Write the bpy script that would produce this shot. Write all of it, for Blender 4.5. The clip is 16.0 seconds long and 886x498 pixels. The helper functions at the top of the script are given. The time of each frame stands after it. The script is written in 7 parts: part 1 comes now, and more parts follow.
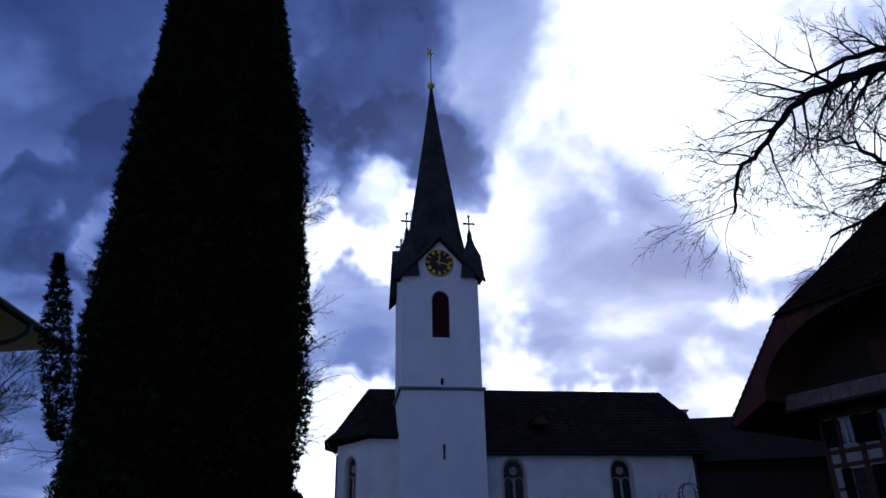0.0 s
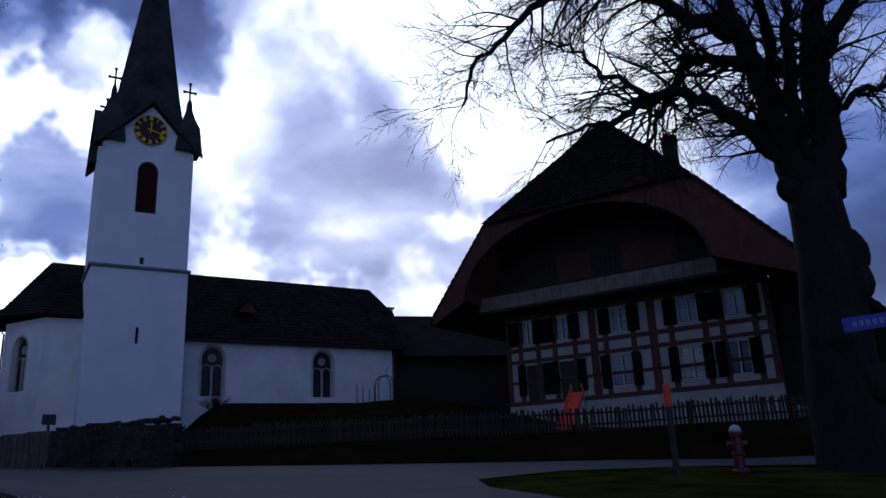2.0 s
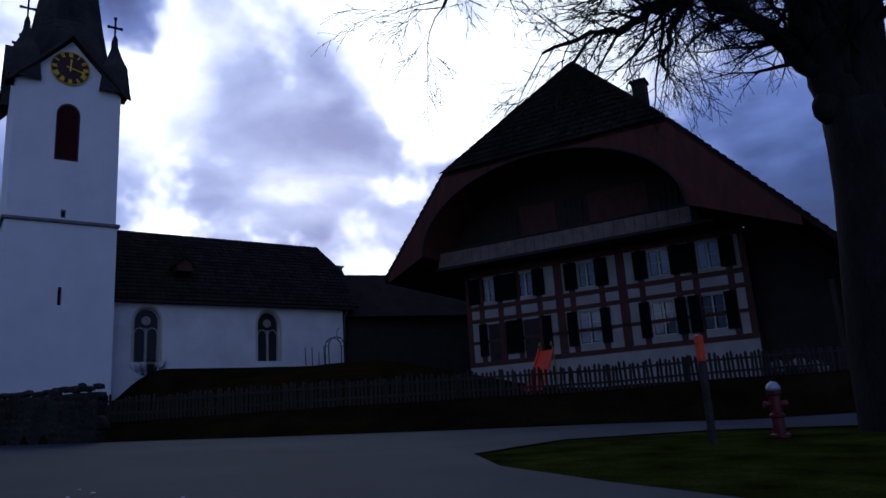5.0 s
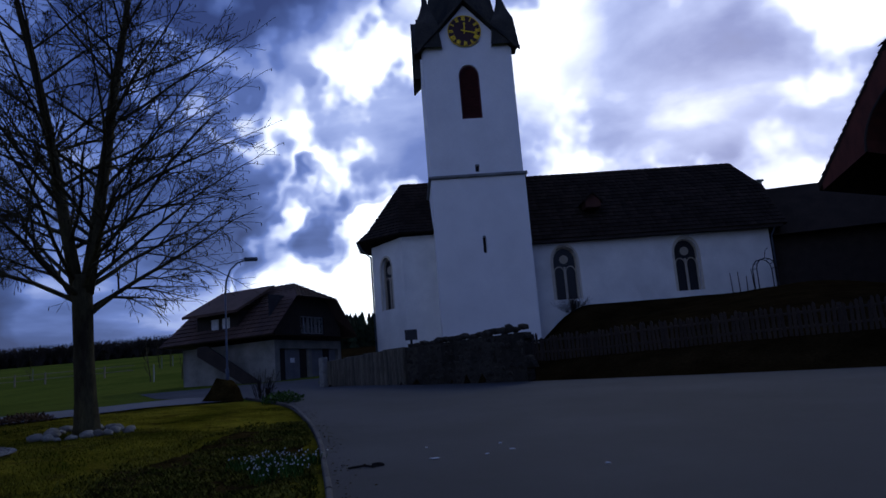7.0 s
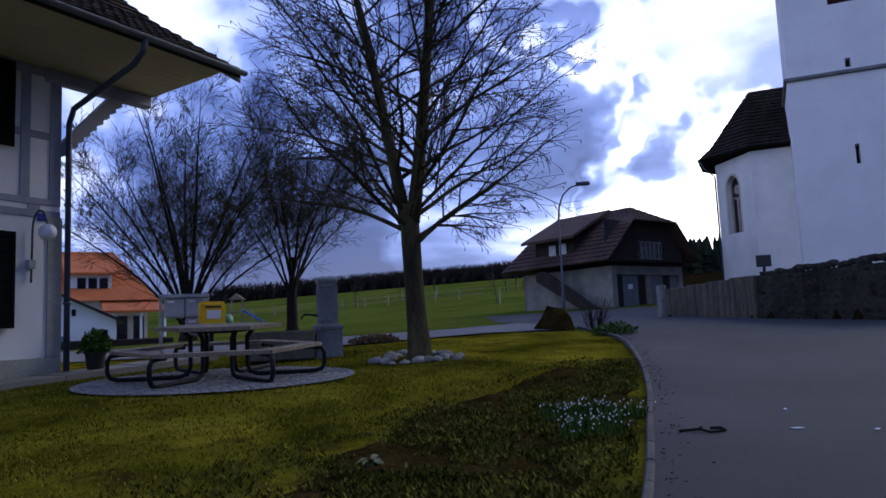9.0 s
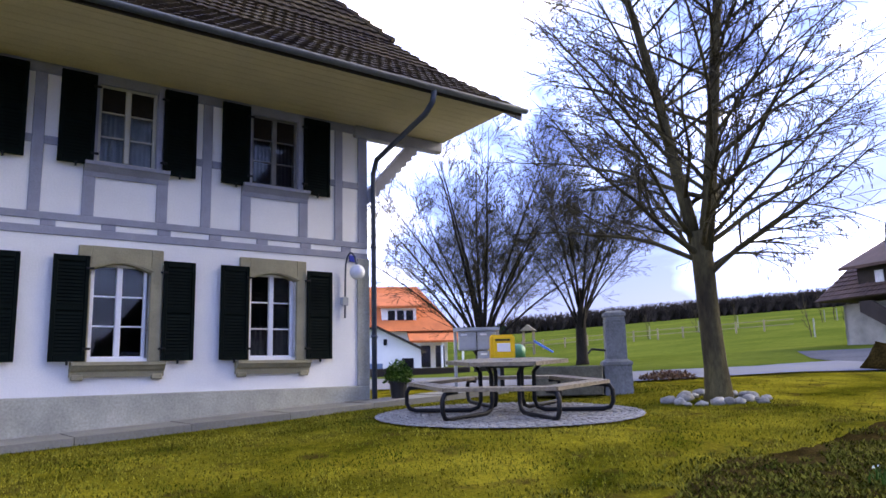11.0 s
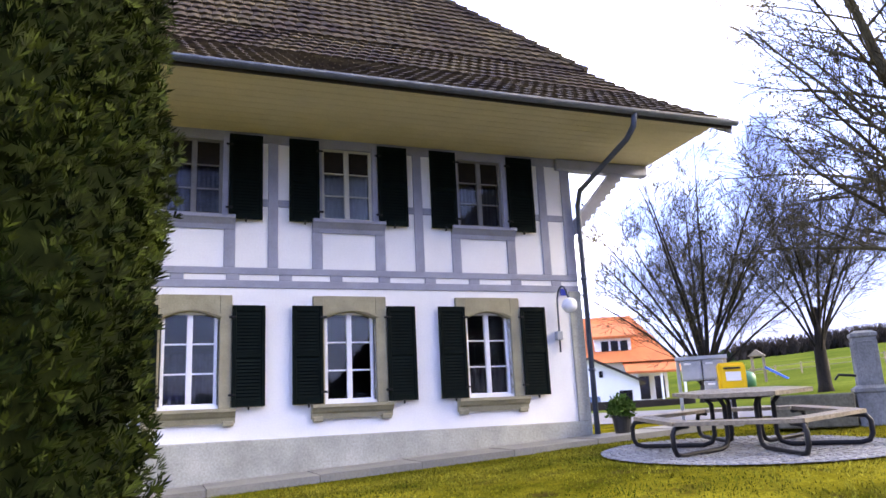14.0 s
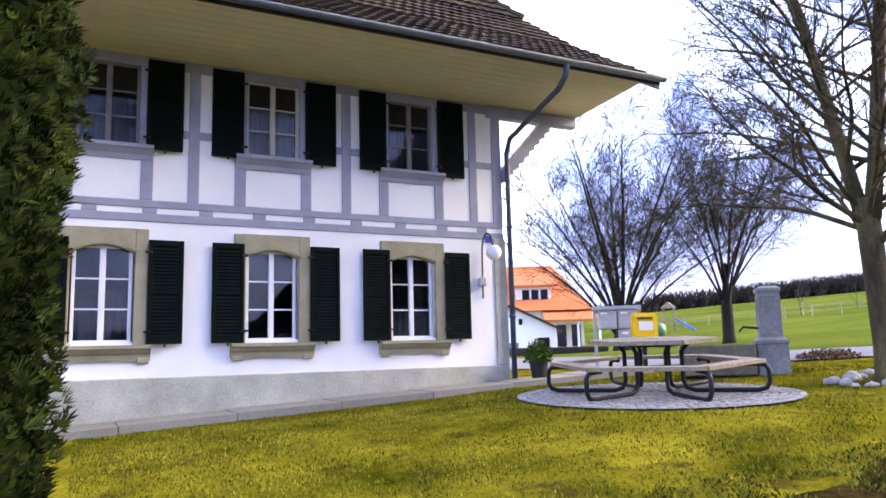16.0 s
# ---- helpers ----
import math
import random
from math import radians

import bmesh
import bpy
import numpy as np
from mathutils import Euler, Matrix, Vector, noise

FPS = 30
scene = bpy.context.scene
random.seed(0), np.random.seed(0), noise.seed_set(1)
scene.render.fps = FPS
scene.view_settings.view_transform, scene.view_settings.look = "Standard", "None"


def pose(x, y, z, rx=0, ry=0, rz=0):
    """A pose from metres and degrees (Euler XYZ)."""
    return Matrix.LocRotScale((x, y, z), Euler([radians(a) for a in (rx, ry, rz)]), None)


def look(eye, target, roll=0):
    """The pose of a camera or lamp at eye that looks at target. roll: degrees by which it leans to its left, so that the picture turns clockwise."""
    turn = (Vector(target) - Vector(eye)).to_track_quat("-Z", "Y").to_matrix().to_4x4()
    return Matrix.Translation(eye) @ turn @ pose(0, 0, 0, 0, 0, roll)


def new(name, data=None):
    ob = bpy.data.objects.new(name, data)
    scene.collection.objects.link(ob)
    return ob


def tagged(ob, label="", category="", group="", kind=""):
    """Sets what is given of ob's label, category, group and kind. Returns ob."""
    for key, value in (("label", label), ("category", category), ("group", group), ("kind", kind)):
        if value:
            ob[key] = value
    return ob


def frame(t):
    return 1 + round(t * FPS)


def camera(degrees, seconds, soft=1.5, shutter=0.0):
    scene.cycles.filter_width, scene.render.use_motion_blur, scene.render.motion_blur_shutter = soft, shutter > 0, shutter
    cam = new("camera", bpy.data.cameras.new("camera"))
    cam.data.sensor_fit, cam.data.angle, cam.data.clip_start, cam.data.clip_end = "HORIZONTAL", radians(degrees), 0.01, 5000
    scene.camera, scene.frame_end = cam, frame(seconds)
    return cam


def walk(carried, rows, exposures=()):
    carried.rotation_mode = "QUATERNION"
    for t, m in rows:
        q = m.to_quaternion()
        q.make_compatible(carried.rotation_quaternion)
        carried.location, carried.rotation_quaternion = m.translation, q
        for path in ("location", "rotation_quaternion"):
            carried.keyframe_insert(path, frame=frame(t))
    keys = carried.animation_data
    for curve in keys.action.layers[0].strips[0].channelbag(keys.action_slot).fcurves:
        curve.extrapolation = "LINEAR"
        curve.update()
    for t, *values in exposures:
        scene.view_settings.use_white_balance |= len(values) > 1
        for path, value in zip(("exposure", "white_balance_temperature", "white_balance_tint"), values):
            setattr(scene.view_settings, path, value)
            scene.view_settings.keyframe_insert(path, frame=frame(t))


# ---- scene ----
# camera and its walk: seconds, x, y, z, yaw, pitch, roll
cam = camera(61.9, 16.0, soft=1.6)
PATH = [
    (0.0, 0.071, -0.012, 1.365, -0.06, 24.90, 1.27),
    (0.5, 0.199, 0.326, 1.352, -2.65, 20.49, -0.33),
    (1.0, 0.341, 0.685, 1.348, -3.04, 20.61, 4.09),
    (1.5, 0.490, 1.066, 1.351, -13.06, 18.68, 2.64),
    (2.0, 0.620, 1.471, 1.365, -22.00, 16.34, 2.40),
    (2.5, 0.745, 1.925, 1.392, -28.46, 20.01, 2.22),
    (3.0, 0.837, 2.444, 1.452, -30.48, 18.78, 3.01),
    (5.5, 1.203, 4.857, 1.591, -22.19, 12.19, 5.42),
    (6.0, 1.339, 5.342, 1.643, -10.87, 12.64, 5.44),
    (6.5, 1.446, 5.779, 1.688, -3.36, 11.48, 2.19),
    (7.0, 1.488, 6.126, 1.742, 5.74, 10.40, 4.51),
    (7.5, 1.561, 6.513, 1.791, 19.22, 9.05, 4.22),
    (8.0, 1.530, 6.825, 1.813, 27.18, 8.17, 5.43),
    (8.5, 1.400, 7.128, 1.863, 29.14, 8.48, 0.31),
    (9.0, 1.334, 7.390, 1.882, 31.66, 6.19, 2.46),
    (9.5, 1.311, 7.580, 1.927, 40.36, 6.04, 0.50),
    (10.0, 1.256, 7.623, 1.943, 45.43, 6.66, 1.20),
    (12.5, 1.237, 7.540, 1.972, 63.95, 12.12, -0.11),
    (13.0, 1.233, 7.539, 1.980, 65.41, 12.43, 1.33),
    (13.5, 1.214, 7.537, 1.982, 66.49, 12.43, 2.83),
    (14.0, 1.211, 7.532, 1.977, 70.15, 12.40, 2.69),
    (14.5, 1.198, 7.541, 1.962, 68.19, 11.11, 1.48),
    (15.0, 1.191, 7.553, 1.951, 63.20, 10.36, 0.70),
    (15.5, 1.178, 7.554, 1.951, 60.96, 9.16, 1.03),
    (16.0, 1.165, 7.549, 1.960, 64.14, 7.95, 1.46),
]
# seconds, stops, white balance in kelvin, tint
EXPOSE = [(0.0, -0.6, 5800, 10), (7.2, -0.55, 5900, 10), (8.0, -0.05, 6300, 10), (8.6, 0.5, 6700, 10), (9.0, 0.75, 6800, 10), (10.0, 1.75, 7600, 10), (12.3, 3.35, 8900, 12), (16.0, 3.5, 9200, 12)]
walk(cam, [(t, pose(x, y, z, 90 + pitch, roll, yaw)) for t, x, y, z, yaw, pitch, roll in PATH], EXPOSE)

# ---- world and sun ----
SUN_AZ, SUN_EL = -18.0, 22.0        # degrees left of +y, above the horizon


def sun_way():
    a, e = radians(SUN_AZ), radians(SUN_EL)
    return Vector((-math.sin(a) * math.cos(e), math.cos(a) * math.cos(e), math.sin(e)))


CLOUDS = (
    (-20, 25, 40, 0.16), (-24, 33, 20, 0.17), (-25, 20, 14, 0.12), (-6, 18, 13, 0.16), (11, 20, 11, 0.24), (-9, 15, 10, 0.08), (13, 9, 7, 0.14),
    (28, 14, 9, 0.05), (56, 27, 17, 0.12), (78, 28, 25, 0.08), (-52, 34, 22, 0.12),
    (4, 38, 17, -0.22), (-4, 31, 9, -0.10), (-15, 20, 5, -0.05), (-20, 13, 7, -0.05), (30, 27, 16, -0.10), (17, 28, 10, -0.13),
    # the last mass, due east and out of view, is added for window reflections
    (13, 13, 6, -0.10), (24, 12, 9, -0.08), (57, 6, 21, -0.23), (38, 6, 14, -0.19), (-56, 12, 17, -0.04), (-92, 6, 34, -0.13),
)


def make_world():
    world = bpy.data.worlds.new("cloudy_sky")
    world.use_nodes = True
    nt = world.node_tree
    nt.nodes.clear()
    N, L = nt.nodes.new, nt.links.new

    def math_node(op, a, b=None, c=None):
        n = N("ShaderNodeMath")
        n.operation = op
        for i, v in enumerate((a, b, c)):
            if v is None:
                continue
            if isinstance(v, (int, float)):
                n.inputs[i].default_value = v
            else:
                L(v, n.inputs[i])
        return n.outputs[0]

    out, bg = N("ShaderNodeOutputWorld"), N("ShaderNodeBackground")
    sky = N("ShaderNodeTexSky")
    sky.sky_type, sky.sun_disc = "NISHITA", False
    sky.sun_elevation, sky.sun_rotation = radians(SUN_EL), radians(-SUN_AZ)
    tc = N("ShaderNodeTexCoord")
    sep = N("ShaderNodeSeparateXYZ")
    L(tc.outputs["Generated"], sep.inputs[0])
    # a flat cloud layer: the direction laid onto a plane overhead
    zc = math_node("ADD", math_node("MAXIMUM", sep.outputs[2], 0.0), 0.22)
    comb = N("ShaderNodeCombineXYZ")
    L(math_node("DIVIDE", sep.outputs[0], zc), comb.inputs[0])
    L(math_node("DIVIDE", sep.outputs[1], zc), comb.inputs[1])
    mp = N("ShaderNodeMapping")
    mp.inputs["Location"].default_value = (3.1, 1.7, 0.4)
    L(comb.outputs[0], mp.inputs[0])

    def cloud(scale, detail, rough, distort):
        n = N("ShaderNodeTexNoise")
        n.inputs["Scale"].default_value, n.inputs["Detail"].default_value = scale, detail
        n.inputs["Roughness"].default_value, n.inputs["Distortion"].default_value = rough, distort
        L(mp.outputs[0], n.inputs["Vector"])
        return n.outputs[0]

    big, fine = cloud(1.1, 4, 0.5, 0.3), cloud(2.4, 7, 0.5, 0.3)
    # ragged edges for the cloud masses: the direction shaken by noise
    shake = N("ShaderNodeTexNoise")
    shake.inputs["Scale"].default_value, shake.inputs["Detail"].default_value, shake.inputs["Roughness"].default_value = 3.2, 5, 0.5
    L(tc.outputs["Generated"], shake.inputs["Vector"])
    mid = N("ShaderNodeVectorMath")
    mid.operation = "SUBTRACT"
    L(shake.outputs["Color"], mid.inputs[0])
    mid.inputs[1].default_value = (0.5, 0.5, 0.5)
    way = N("ShaderNodeVectorMath")
    way.operation = "MULTIPLY_ADD"
    L(mid.outputs[0], way.inputs[0])
    way.inputs[1].default_value = (0.34, 0.34, 0.34)
    L(tc.outputs["Generated"], way.inputs[2])
    v = math_node("ADD", math_node("MULTIPLY_ADD", big, 0.75, 0.745 - 0.375), math_node("MULTIPLY_ADD", fine, 0.42, -0.21))
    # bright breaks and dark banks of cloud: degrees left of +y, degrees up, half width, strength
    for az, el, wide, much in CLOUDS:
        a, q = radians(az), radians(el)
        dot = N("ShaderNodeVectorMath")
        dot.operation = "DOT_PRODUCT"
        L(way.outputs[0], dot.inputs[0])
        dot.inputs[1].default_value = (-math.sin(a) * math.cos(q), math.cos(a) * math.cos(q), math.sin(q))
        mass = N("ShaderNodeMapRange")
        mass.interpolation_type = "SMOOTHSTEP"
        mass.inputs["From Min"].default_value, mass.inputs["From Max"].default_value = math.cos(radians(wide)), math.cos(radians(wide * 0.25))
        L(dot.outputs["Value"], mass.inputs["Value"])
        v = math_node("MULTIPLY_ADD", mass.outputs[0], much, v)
    ramp = N("ShaderNodeValToRGB")
    e = ramp.color_ramp.elements
    e[0].position, e[0].color = 0.58, (0.020, 0.038, 0.18, 1)
    e[1].position, e[1].color = 1.0, (1.9, 1.95, 2.0, 1)
    for p, c in ((0.68, (0.058, 0.10, 0.33, 1)), (0.78, (0.17, 0.25, 0.64, 1)), (0.87, (0.55, 0.64, 1.05, 1)), (0.93, (1.15, 1.2, 1.4, 1))):
        q = e.new(p)
        q.color = c
    L(v, ramp.inputs[0])
    add = N("ShaderNodeMix")
    add.data_type, add.blend_type = "RGBA", "ADD"
    add.inputs["Factor"].default_value = 0.014
    L(ramp.outputs[0], add.inputs[6])
    L(sky.outputs[0], add.inputs[7])
    L(add.outputs[2], bg.inputs["Color"])
    bg.inputs["Strength"].default_value = 1.0
    L(bg.outputs[0], out.inputs[0])
    scene.world = world


make_world()
sun = new("sun", bpy.data.lights.new("sun", "SUN"))
sun.data.energy, sun.data.angle, sun.data.color = 0.5, radians(30), (1.0, 0.97, 0.92)
sun.matrix_world = look(sun_way() * 60, (0, 0, 0))

# ---- tools for meshes ----


class Geo:
    """Vertices and faces gathered for one mesh."""

    def __init__(self):
        self.v, self.f = [], []

    def add(self, verts, faces):
        n = len(self.v)
        self.v.extend(tuple(p) for p in verts)
        self.f.extend(tuple(i + n for i in f) for f in faces)
        return self

    def box(self, x0, x1, y0, y1, z0, z1, m=None):
        p = [Vector((x, y, z)) for z in (z0, z1) for y in (y0, y1) for x in (x0, x1)]
        if m is not None:
            p = [m @ q for q in p]
        return self.add(p, [(0, 2, 3, 1), (4, 5, 7, 6), (0, 1, 5, 4), (2, 6, 7, 3), (0, 4, 6, 2), (1, 3, 7, 5)])

    def bev(self, x0, x1, y0, y1, z0, z1, b=0.01, m=None):
        """A box with chamfered edges."""
        p, idx = [], {}
        cx, cy, cz = (x0, x1), (y0, y1), (z0, z1)
        for i in (0, 1):
            for j in (0, 1):
                for k in (0, 1):
                    x, y, z = cx[i], cy[j], cz[k]
                    dx, dy, dz = (b, -b)[i], (b, -b)[j], (b, -b)[k]
                    for a, q in (("x", (x, y + dy, z + dz)), ("y", (x + dx, y, z + dz)), ("z", (x + dx, y + dy, z))):
                        idx[i, j, k, a] = len(p)
                        p.append(Vector(q) if m is None else m @ Vector(q))
        g = lambda i, j, k, a: idx[i, j, k, a]
        f = []
        for i in (0, 1):
            s = (lambda t: t if i else t[::-1])
            f += [s((g(i, 0, 0, "x"), g(i, 1, 0, "x"), g(i, 1, 1, "x"), g(i, 0, 1, "x")))]
            f += [s((g(0, i, 0, "y"), g(0, i, 1, "y"), g(1, i, 1, "y"), g(1, i, 0, "y")))]
            f += [s((g(0, 0, i, "z"), g(1, 0, i, "z"), g(1, 1, i, "z"), g(0, 1, i, "z")))]
        for i in (0, 1):
            for j in (0, 1):
                f += [(g(i, j, 0, "x"), g(i, j, 1, "x"), g(i, j, 1, "y"), g(i, j, 0, "y"))]
                f += [(g(i, 0, j, "x"), g(i, 1, j, "x"), g(i, 1, j, "z"), g(i, 0, j, "z"))]
                f += [(g(0, i, j, "y"), g(1, i, j, "y"), g(1, i, j, "z"), g(0, i, j, "z"))]
        for i in (0, 1):
            for j in (0, 1):
                for k in (0, 1):
                    f += [(g(i, j, k, "x"), g(i, j, k, "y"), g(i, j, k, "z"))]
        return self.add(p, f)

    def prism(self, outline, axis, a, b):
        """An outline of (u, v) pulled from a to b along axis x, y or z."""
        put = {"x": lambda u, v, w: (w, u, v), "y": lambda u, v, w: (u, w, v), "z": lambda u, v, w: (u, v, w)}[axis]
        n = len(outline)
        p = [put(u, v, a) for u, v in outline] + [put(u, v, b) for u, v in outline]
        f = [tuple(range(n))[::-1], tuple(range(n, 2 * n))] + [(i, (i + 1) % n, n + (i + 1) % n, n + i) for i in range(n)]
        return self.add(p, f)

    def tube(self, pts, radii, sides=8, cap=True):
        pts = [Vector(p) for p in pts]
        if isinstance(radii, (int, float)):
            radii = [radii] * len(pts)
        ref, p, f = None, [], []
        for i, q in enumerate(pts):
            d = (pts[min(i + 1, len(pts) - 1)] - pts[max(i - 1, 0)]).normalized()
            if ref is None:
                ref = d.orthogonal().normalized()
            ref = (ref - d * ref.dot(d)).normalized()
            o = d.cross(ref)
            for k in range(sides):
                a = 2 * math.pi * k / sides
                p.append(q + (ref * math.cos(a) + o * math.sin(a)) * radii[i])
        for i in range(len(pts) - 1):
            for k in range(sides):
                k2 = (k + 1) % sides
                f.append((i * sides + k, i * sides + k2, (i + 1) * sides + k2, (i + 1) * sides + k))
        if cap:
            f += [tuple(range(sides))[::-1], tuple((len(pts) - 1) * sides + k for k in range(sides))]
        return self.add(p, f)

    def lathe(self, prof, x=0, y=0, sides=16):
        """(radius, height) pairs turned about an upright axis."""
        p = [(x + r * math.cos(2 * math.pi * k / sides), y + r * math.sin(2 * math.pi * k / sides), z) for r, z in prof for k in range(sides)]
        f = []
        for i in range(len(prof) - 1):
            for k in range(sides):
                k2 = (k + 1) % sides
                f.append((i * sides + k, i * sides + k2, (i + 1) * sides + k2, (i + 1) * sides + k))
        n = (len(prof) - 1) * sides
        f += [tuple(range(sides))[::-1], tuple(n + k for k in range(sides))]
        return self.add(p, f)


def part(name, geo, material, parent=None, label="", smooth=False):
    me = bpy.data.meshes.new(name)
    me.from_pydata(geo.v, [], geo.f)
    bm = bmesh.new()
    bm.from_mesh(me)
    if name == "wall":
        bmesh.ops.remove_doubles(bm, verts=bm.verts, dist=0.0005)
    bmesh.ops.recalc_face_normals(bm, faces=bm.faces)
    bm.to_mesh(me)
    bm.free()
    me.materials.append(material)
    if smooth:
        me.polygons.foreach_set("use_smooth", [True] * len(me.polygons))
    ob = new(name, me)
    ob.parent = parent
    if label:
        ob["label"] = label
    return ob


def base(name, m, label, category, group="", kind=""):
    ob = new(name)
    ob.empty_display_size = 0.2
    ob.matrix_basis = m
    return tagged(ob, label, category, group, kind)


def grid_wall(g, x0, x1, z0, z1, y0, y1, holes):
    """A wall slab from y0 (front) to y1 with rectangular holes (x0, x1, z0, z1) right through."""
    xs = sorted({x0, x1, *[h[0] for h in holes], *[h[1] for h in holes]})
    zs = sorted({z0, z1, *[h[2] for h in holes], *[h[3] for h in holes]})
    for i in range(len(xs) - 1):
        for k in range(len(zs) - 1):
            cx, cz = (xs[i] + xs[i + 1]) / 2, (zs[k] + zs[k + 1]) / 2
            if any(h[0] < cx < h[1] and h[2] < cz < h[3] for h in holes):
                continue
            a, b, c, d = xs[i], xs[i + 1], zs[k], zs[k + 1]
            g.add([(a, y0, c), (b, y0, c), (b, y0, d), (a, y0, d)], [(0, 1, 2, 3)])
            g.add([(a, y1, c), (b, y1, c), (b, y1, d), (a, y1, d)], [(3, 2, 1, 0)])
    for a, b, c, d in list(holes) + [(x0, x1, z0, z1)]:
        g.add([(a, y0, c), (b, y0, c), (b, y0, d), (a, y0, d), (a, y1, c), (b, y1, c), (b, y1, d), (a, y1, d)],
              [(0, 4, 5, 1), (1, 5, 6, 2), (2, 6, 7, 3), (3, 7, 4, 0)])
    return g


def sstep(a, b, v):
    t = min(1.0, max(0.0, (v - a) / (b - a)))
    return t * t * (3 - 2 * t)

# ---- materials ----


def material(name, color, rough=0.8, vary=0.25, scale=3.0, fine=60.0, bump=0.15, metal=0.0, tint=None, spots=0.0, per=0.0, island=0.0, stretch=(1, 1, 1), dist=0.01, spec=0.4):
    """A surface with two scales of variation: slow stains and fine grain, and a fine relief."""
    m = bpy.data.materials.new(name)
    m.use_nodes = True
    nt = m.node_tree
    N, L = nt.nodes.new, nt.links.new
    b = nt.nodes["Principled BSDF"]
    tc = N("ShaderNodeTexCoord")
    mp = N("ShaderNodeMapping")
    mp.inputs["Scale"].default_value = stretch
    L(tc.outputs["Object"], mp.inputs[0])

    def noise_tex(s, d):
        n = N("ShaderNodeTexNoise")
        n.inputs["Scale"].default_value, n.inputs["Detail"].default_value, n.inputs["Roughness"].default_value = s, d, 0.6
        L(mp.outputs[0], n.inputs["Vector"])
        return n.outputs[0]

    slow, grain = noise_tex(scale, 5), noise_tex(fine, 4)
    dark = tuple(c * (1 - vary) for c in color)
    light = tuple(min(1.0, c * (1 + vary)) for c in (tint or color))
    r1 = N("ShaderNodeValToRGB")
    r1.color_ramp.elements[0].position, r1.color_ramp.elements[0].color = 0.32, (*dark, 1)
    r1.color_ramp.elements[1].position, r1.color_ramp.elements[1].color = 0.68, (*light, 1)
    L(slow, r1.inputs[0])
    mul = N("ShaderNodeMix")
    mul.data_type, mul.blend_type = "RGBA", "MULTIPLY"
    mul.inputs[0].default_value = 1.0
    r2 = N("ShaderNodeMapRange")
    r2.inputs["From Min"].default_value, r2.inputs["From Max"].default_value = 0.3, 0.7
    r2.inputs["To Min"].default_value, r2.inputs["To Max"].default_value = 1 - vary * 0.8, 1 + vary * 0.8
    L(grain, r2.inputs["Value"])
    L(r1.outputs[0], mul.inputs[6])
    L(r2.outputs[0], mul.inputs[7])
    col = mul.outputs[2]
    if spots:
        bare = N("ShaderNodeMapRange")
        bare.interpolation_type = "SMOOTHSTEP"
        bare.inputs["From Min"].default_value, bare.inputs["From Max"].default_value = 0.52, 0.70
        bare.inputs["To Max"].default_value = spots
        L(noise_tex(scale * 2.3, 8), bare.inputs["Value"])
        brown = N("ShaderNodeMix")
        brown.data_type = "RGBA"
        L(bare.outputs[0], brown.inputs[0])
        L(col, brown.inputs[6])
        brown.inputs[7].default_value = (0.045, 0.030, 0.008, 1)
        col = brown.outputs[2]
    if per or island:
        src = N("ShaderNodeObjectInfo").outputs["Random"] if per else N("ShaderNodeNewGeometry").outputs["Random Per Island"]
        r3 = N("ShaderNodeMapRange")
        k = per or island
        r3.inputs["To Min"].default_value, r3.inputs["To Max"].default_value = 1 - k, 1 + k
        L(src, r3.inputs["Value"])
        m2 = N("ShaderNodeMix")
        m2.data_type, m2.blend_type = "RGBA", "MULTIPLY"
        m2.inputs[0].default_value = 1.0
        L(col, m2.inputs[6])
        L(r3.outputs[0], m2.inputs[7])
        col = m2.outputs[2]
    L(col, b.inputs["Base Color"])
    b.inputs["Roughness"].default_value, b.inputs["Metallic"].default_value = rough, metal
    b.inputs["Specular IOR Level"].default_value = spec
    if bump:
        bp = N("ShaderNodeBump")
        bp.inputs["Strength"].default_value, bp.inputs["Distance"].default_value = bump, dist
        L(grain, bp.inputs["Height"])
        L(bp.outputs[0], b.inputs["Normal"])
    return m


PLASTER = material("white_lime_plaster", (0.78, 0.77, 0.73), 0.9, 0.06, 0.5, 25, 0.25)
PLASTER_OLD = material("aged_white_plaster", (0.70, 0.69, 0.64), 0.9, 0.12, 0.6, 20, 0.3)
HOUSE_WHITE = material("house_white_plaster", (0.80, 0.79, 0.76), 0.9, 0.05, 0.8, 40, 0.3)
PLINTH = material("grey_cement_plinth", (0.37, 0.365, 0.30), 0.9, 0.22, 1.3, 30, 0.4)
TIMBER_GREY = material("blue_grey_painted_timber", (0.27, 0.28, 0.33), 0.7, 0.14, 2.5, 50, 0.25, stretch=(1, 1, 1))
TIMBER_RED = material("dark_red_brown_timber", (0.07, 0.024, 0.014), 0.8, 0.25, 2, 40, 0.3)
TIMBER_DARK = material("dark_weathered_timber", (0.026, 0.018, 0.013), 0.85, 0.3, 2, 40, 0.3)
SANDSTONE = material("olive_sandstone", (0.30, 0.27, 0.17), 0.9, 0.14, 3, 45, 0.4)
SOFFIT = material("cream_soffit_boards", (0.58, 0.50, 0.32), 0.75, 0.07, 1.5, 30, 0.1)
SHUTTER = material("dark_green_shutter_paint", (0.0025, 0.006, 0.005), 0.8, 0.25, 4, 60, 0.1, spec=0.08)
TILE = material("brown_mossy_roof_tile", (0.034, 0.022, 0.018), 0.9, 0.35, 1.2, 30, 0.4, tint=(0.048, 0.037, 0.018), island=0.3, spec=0.15)
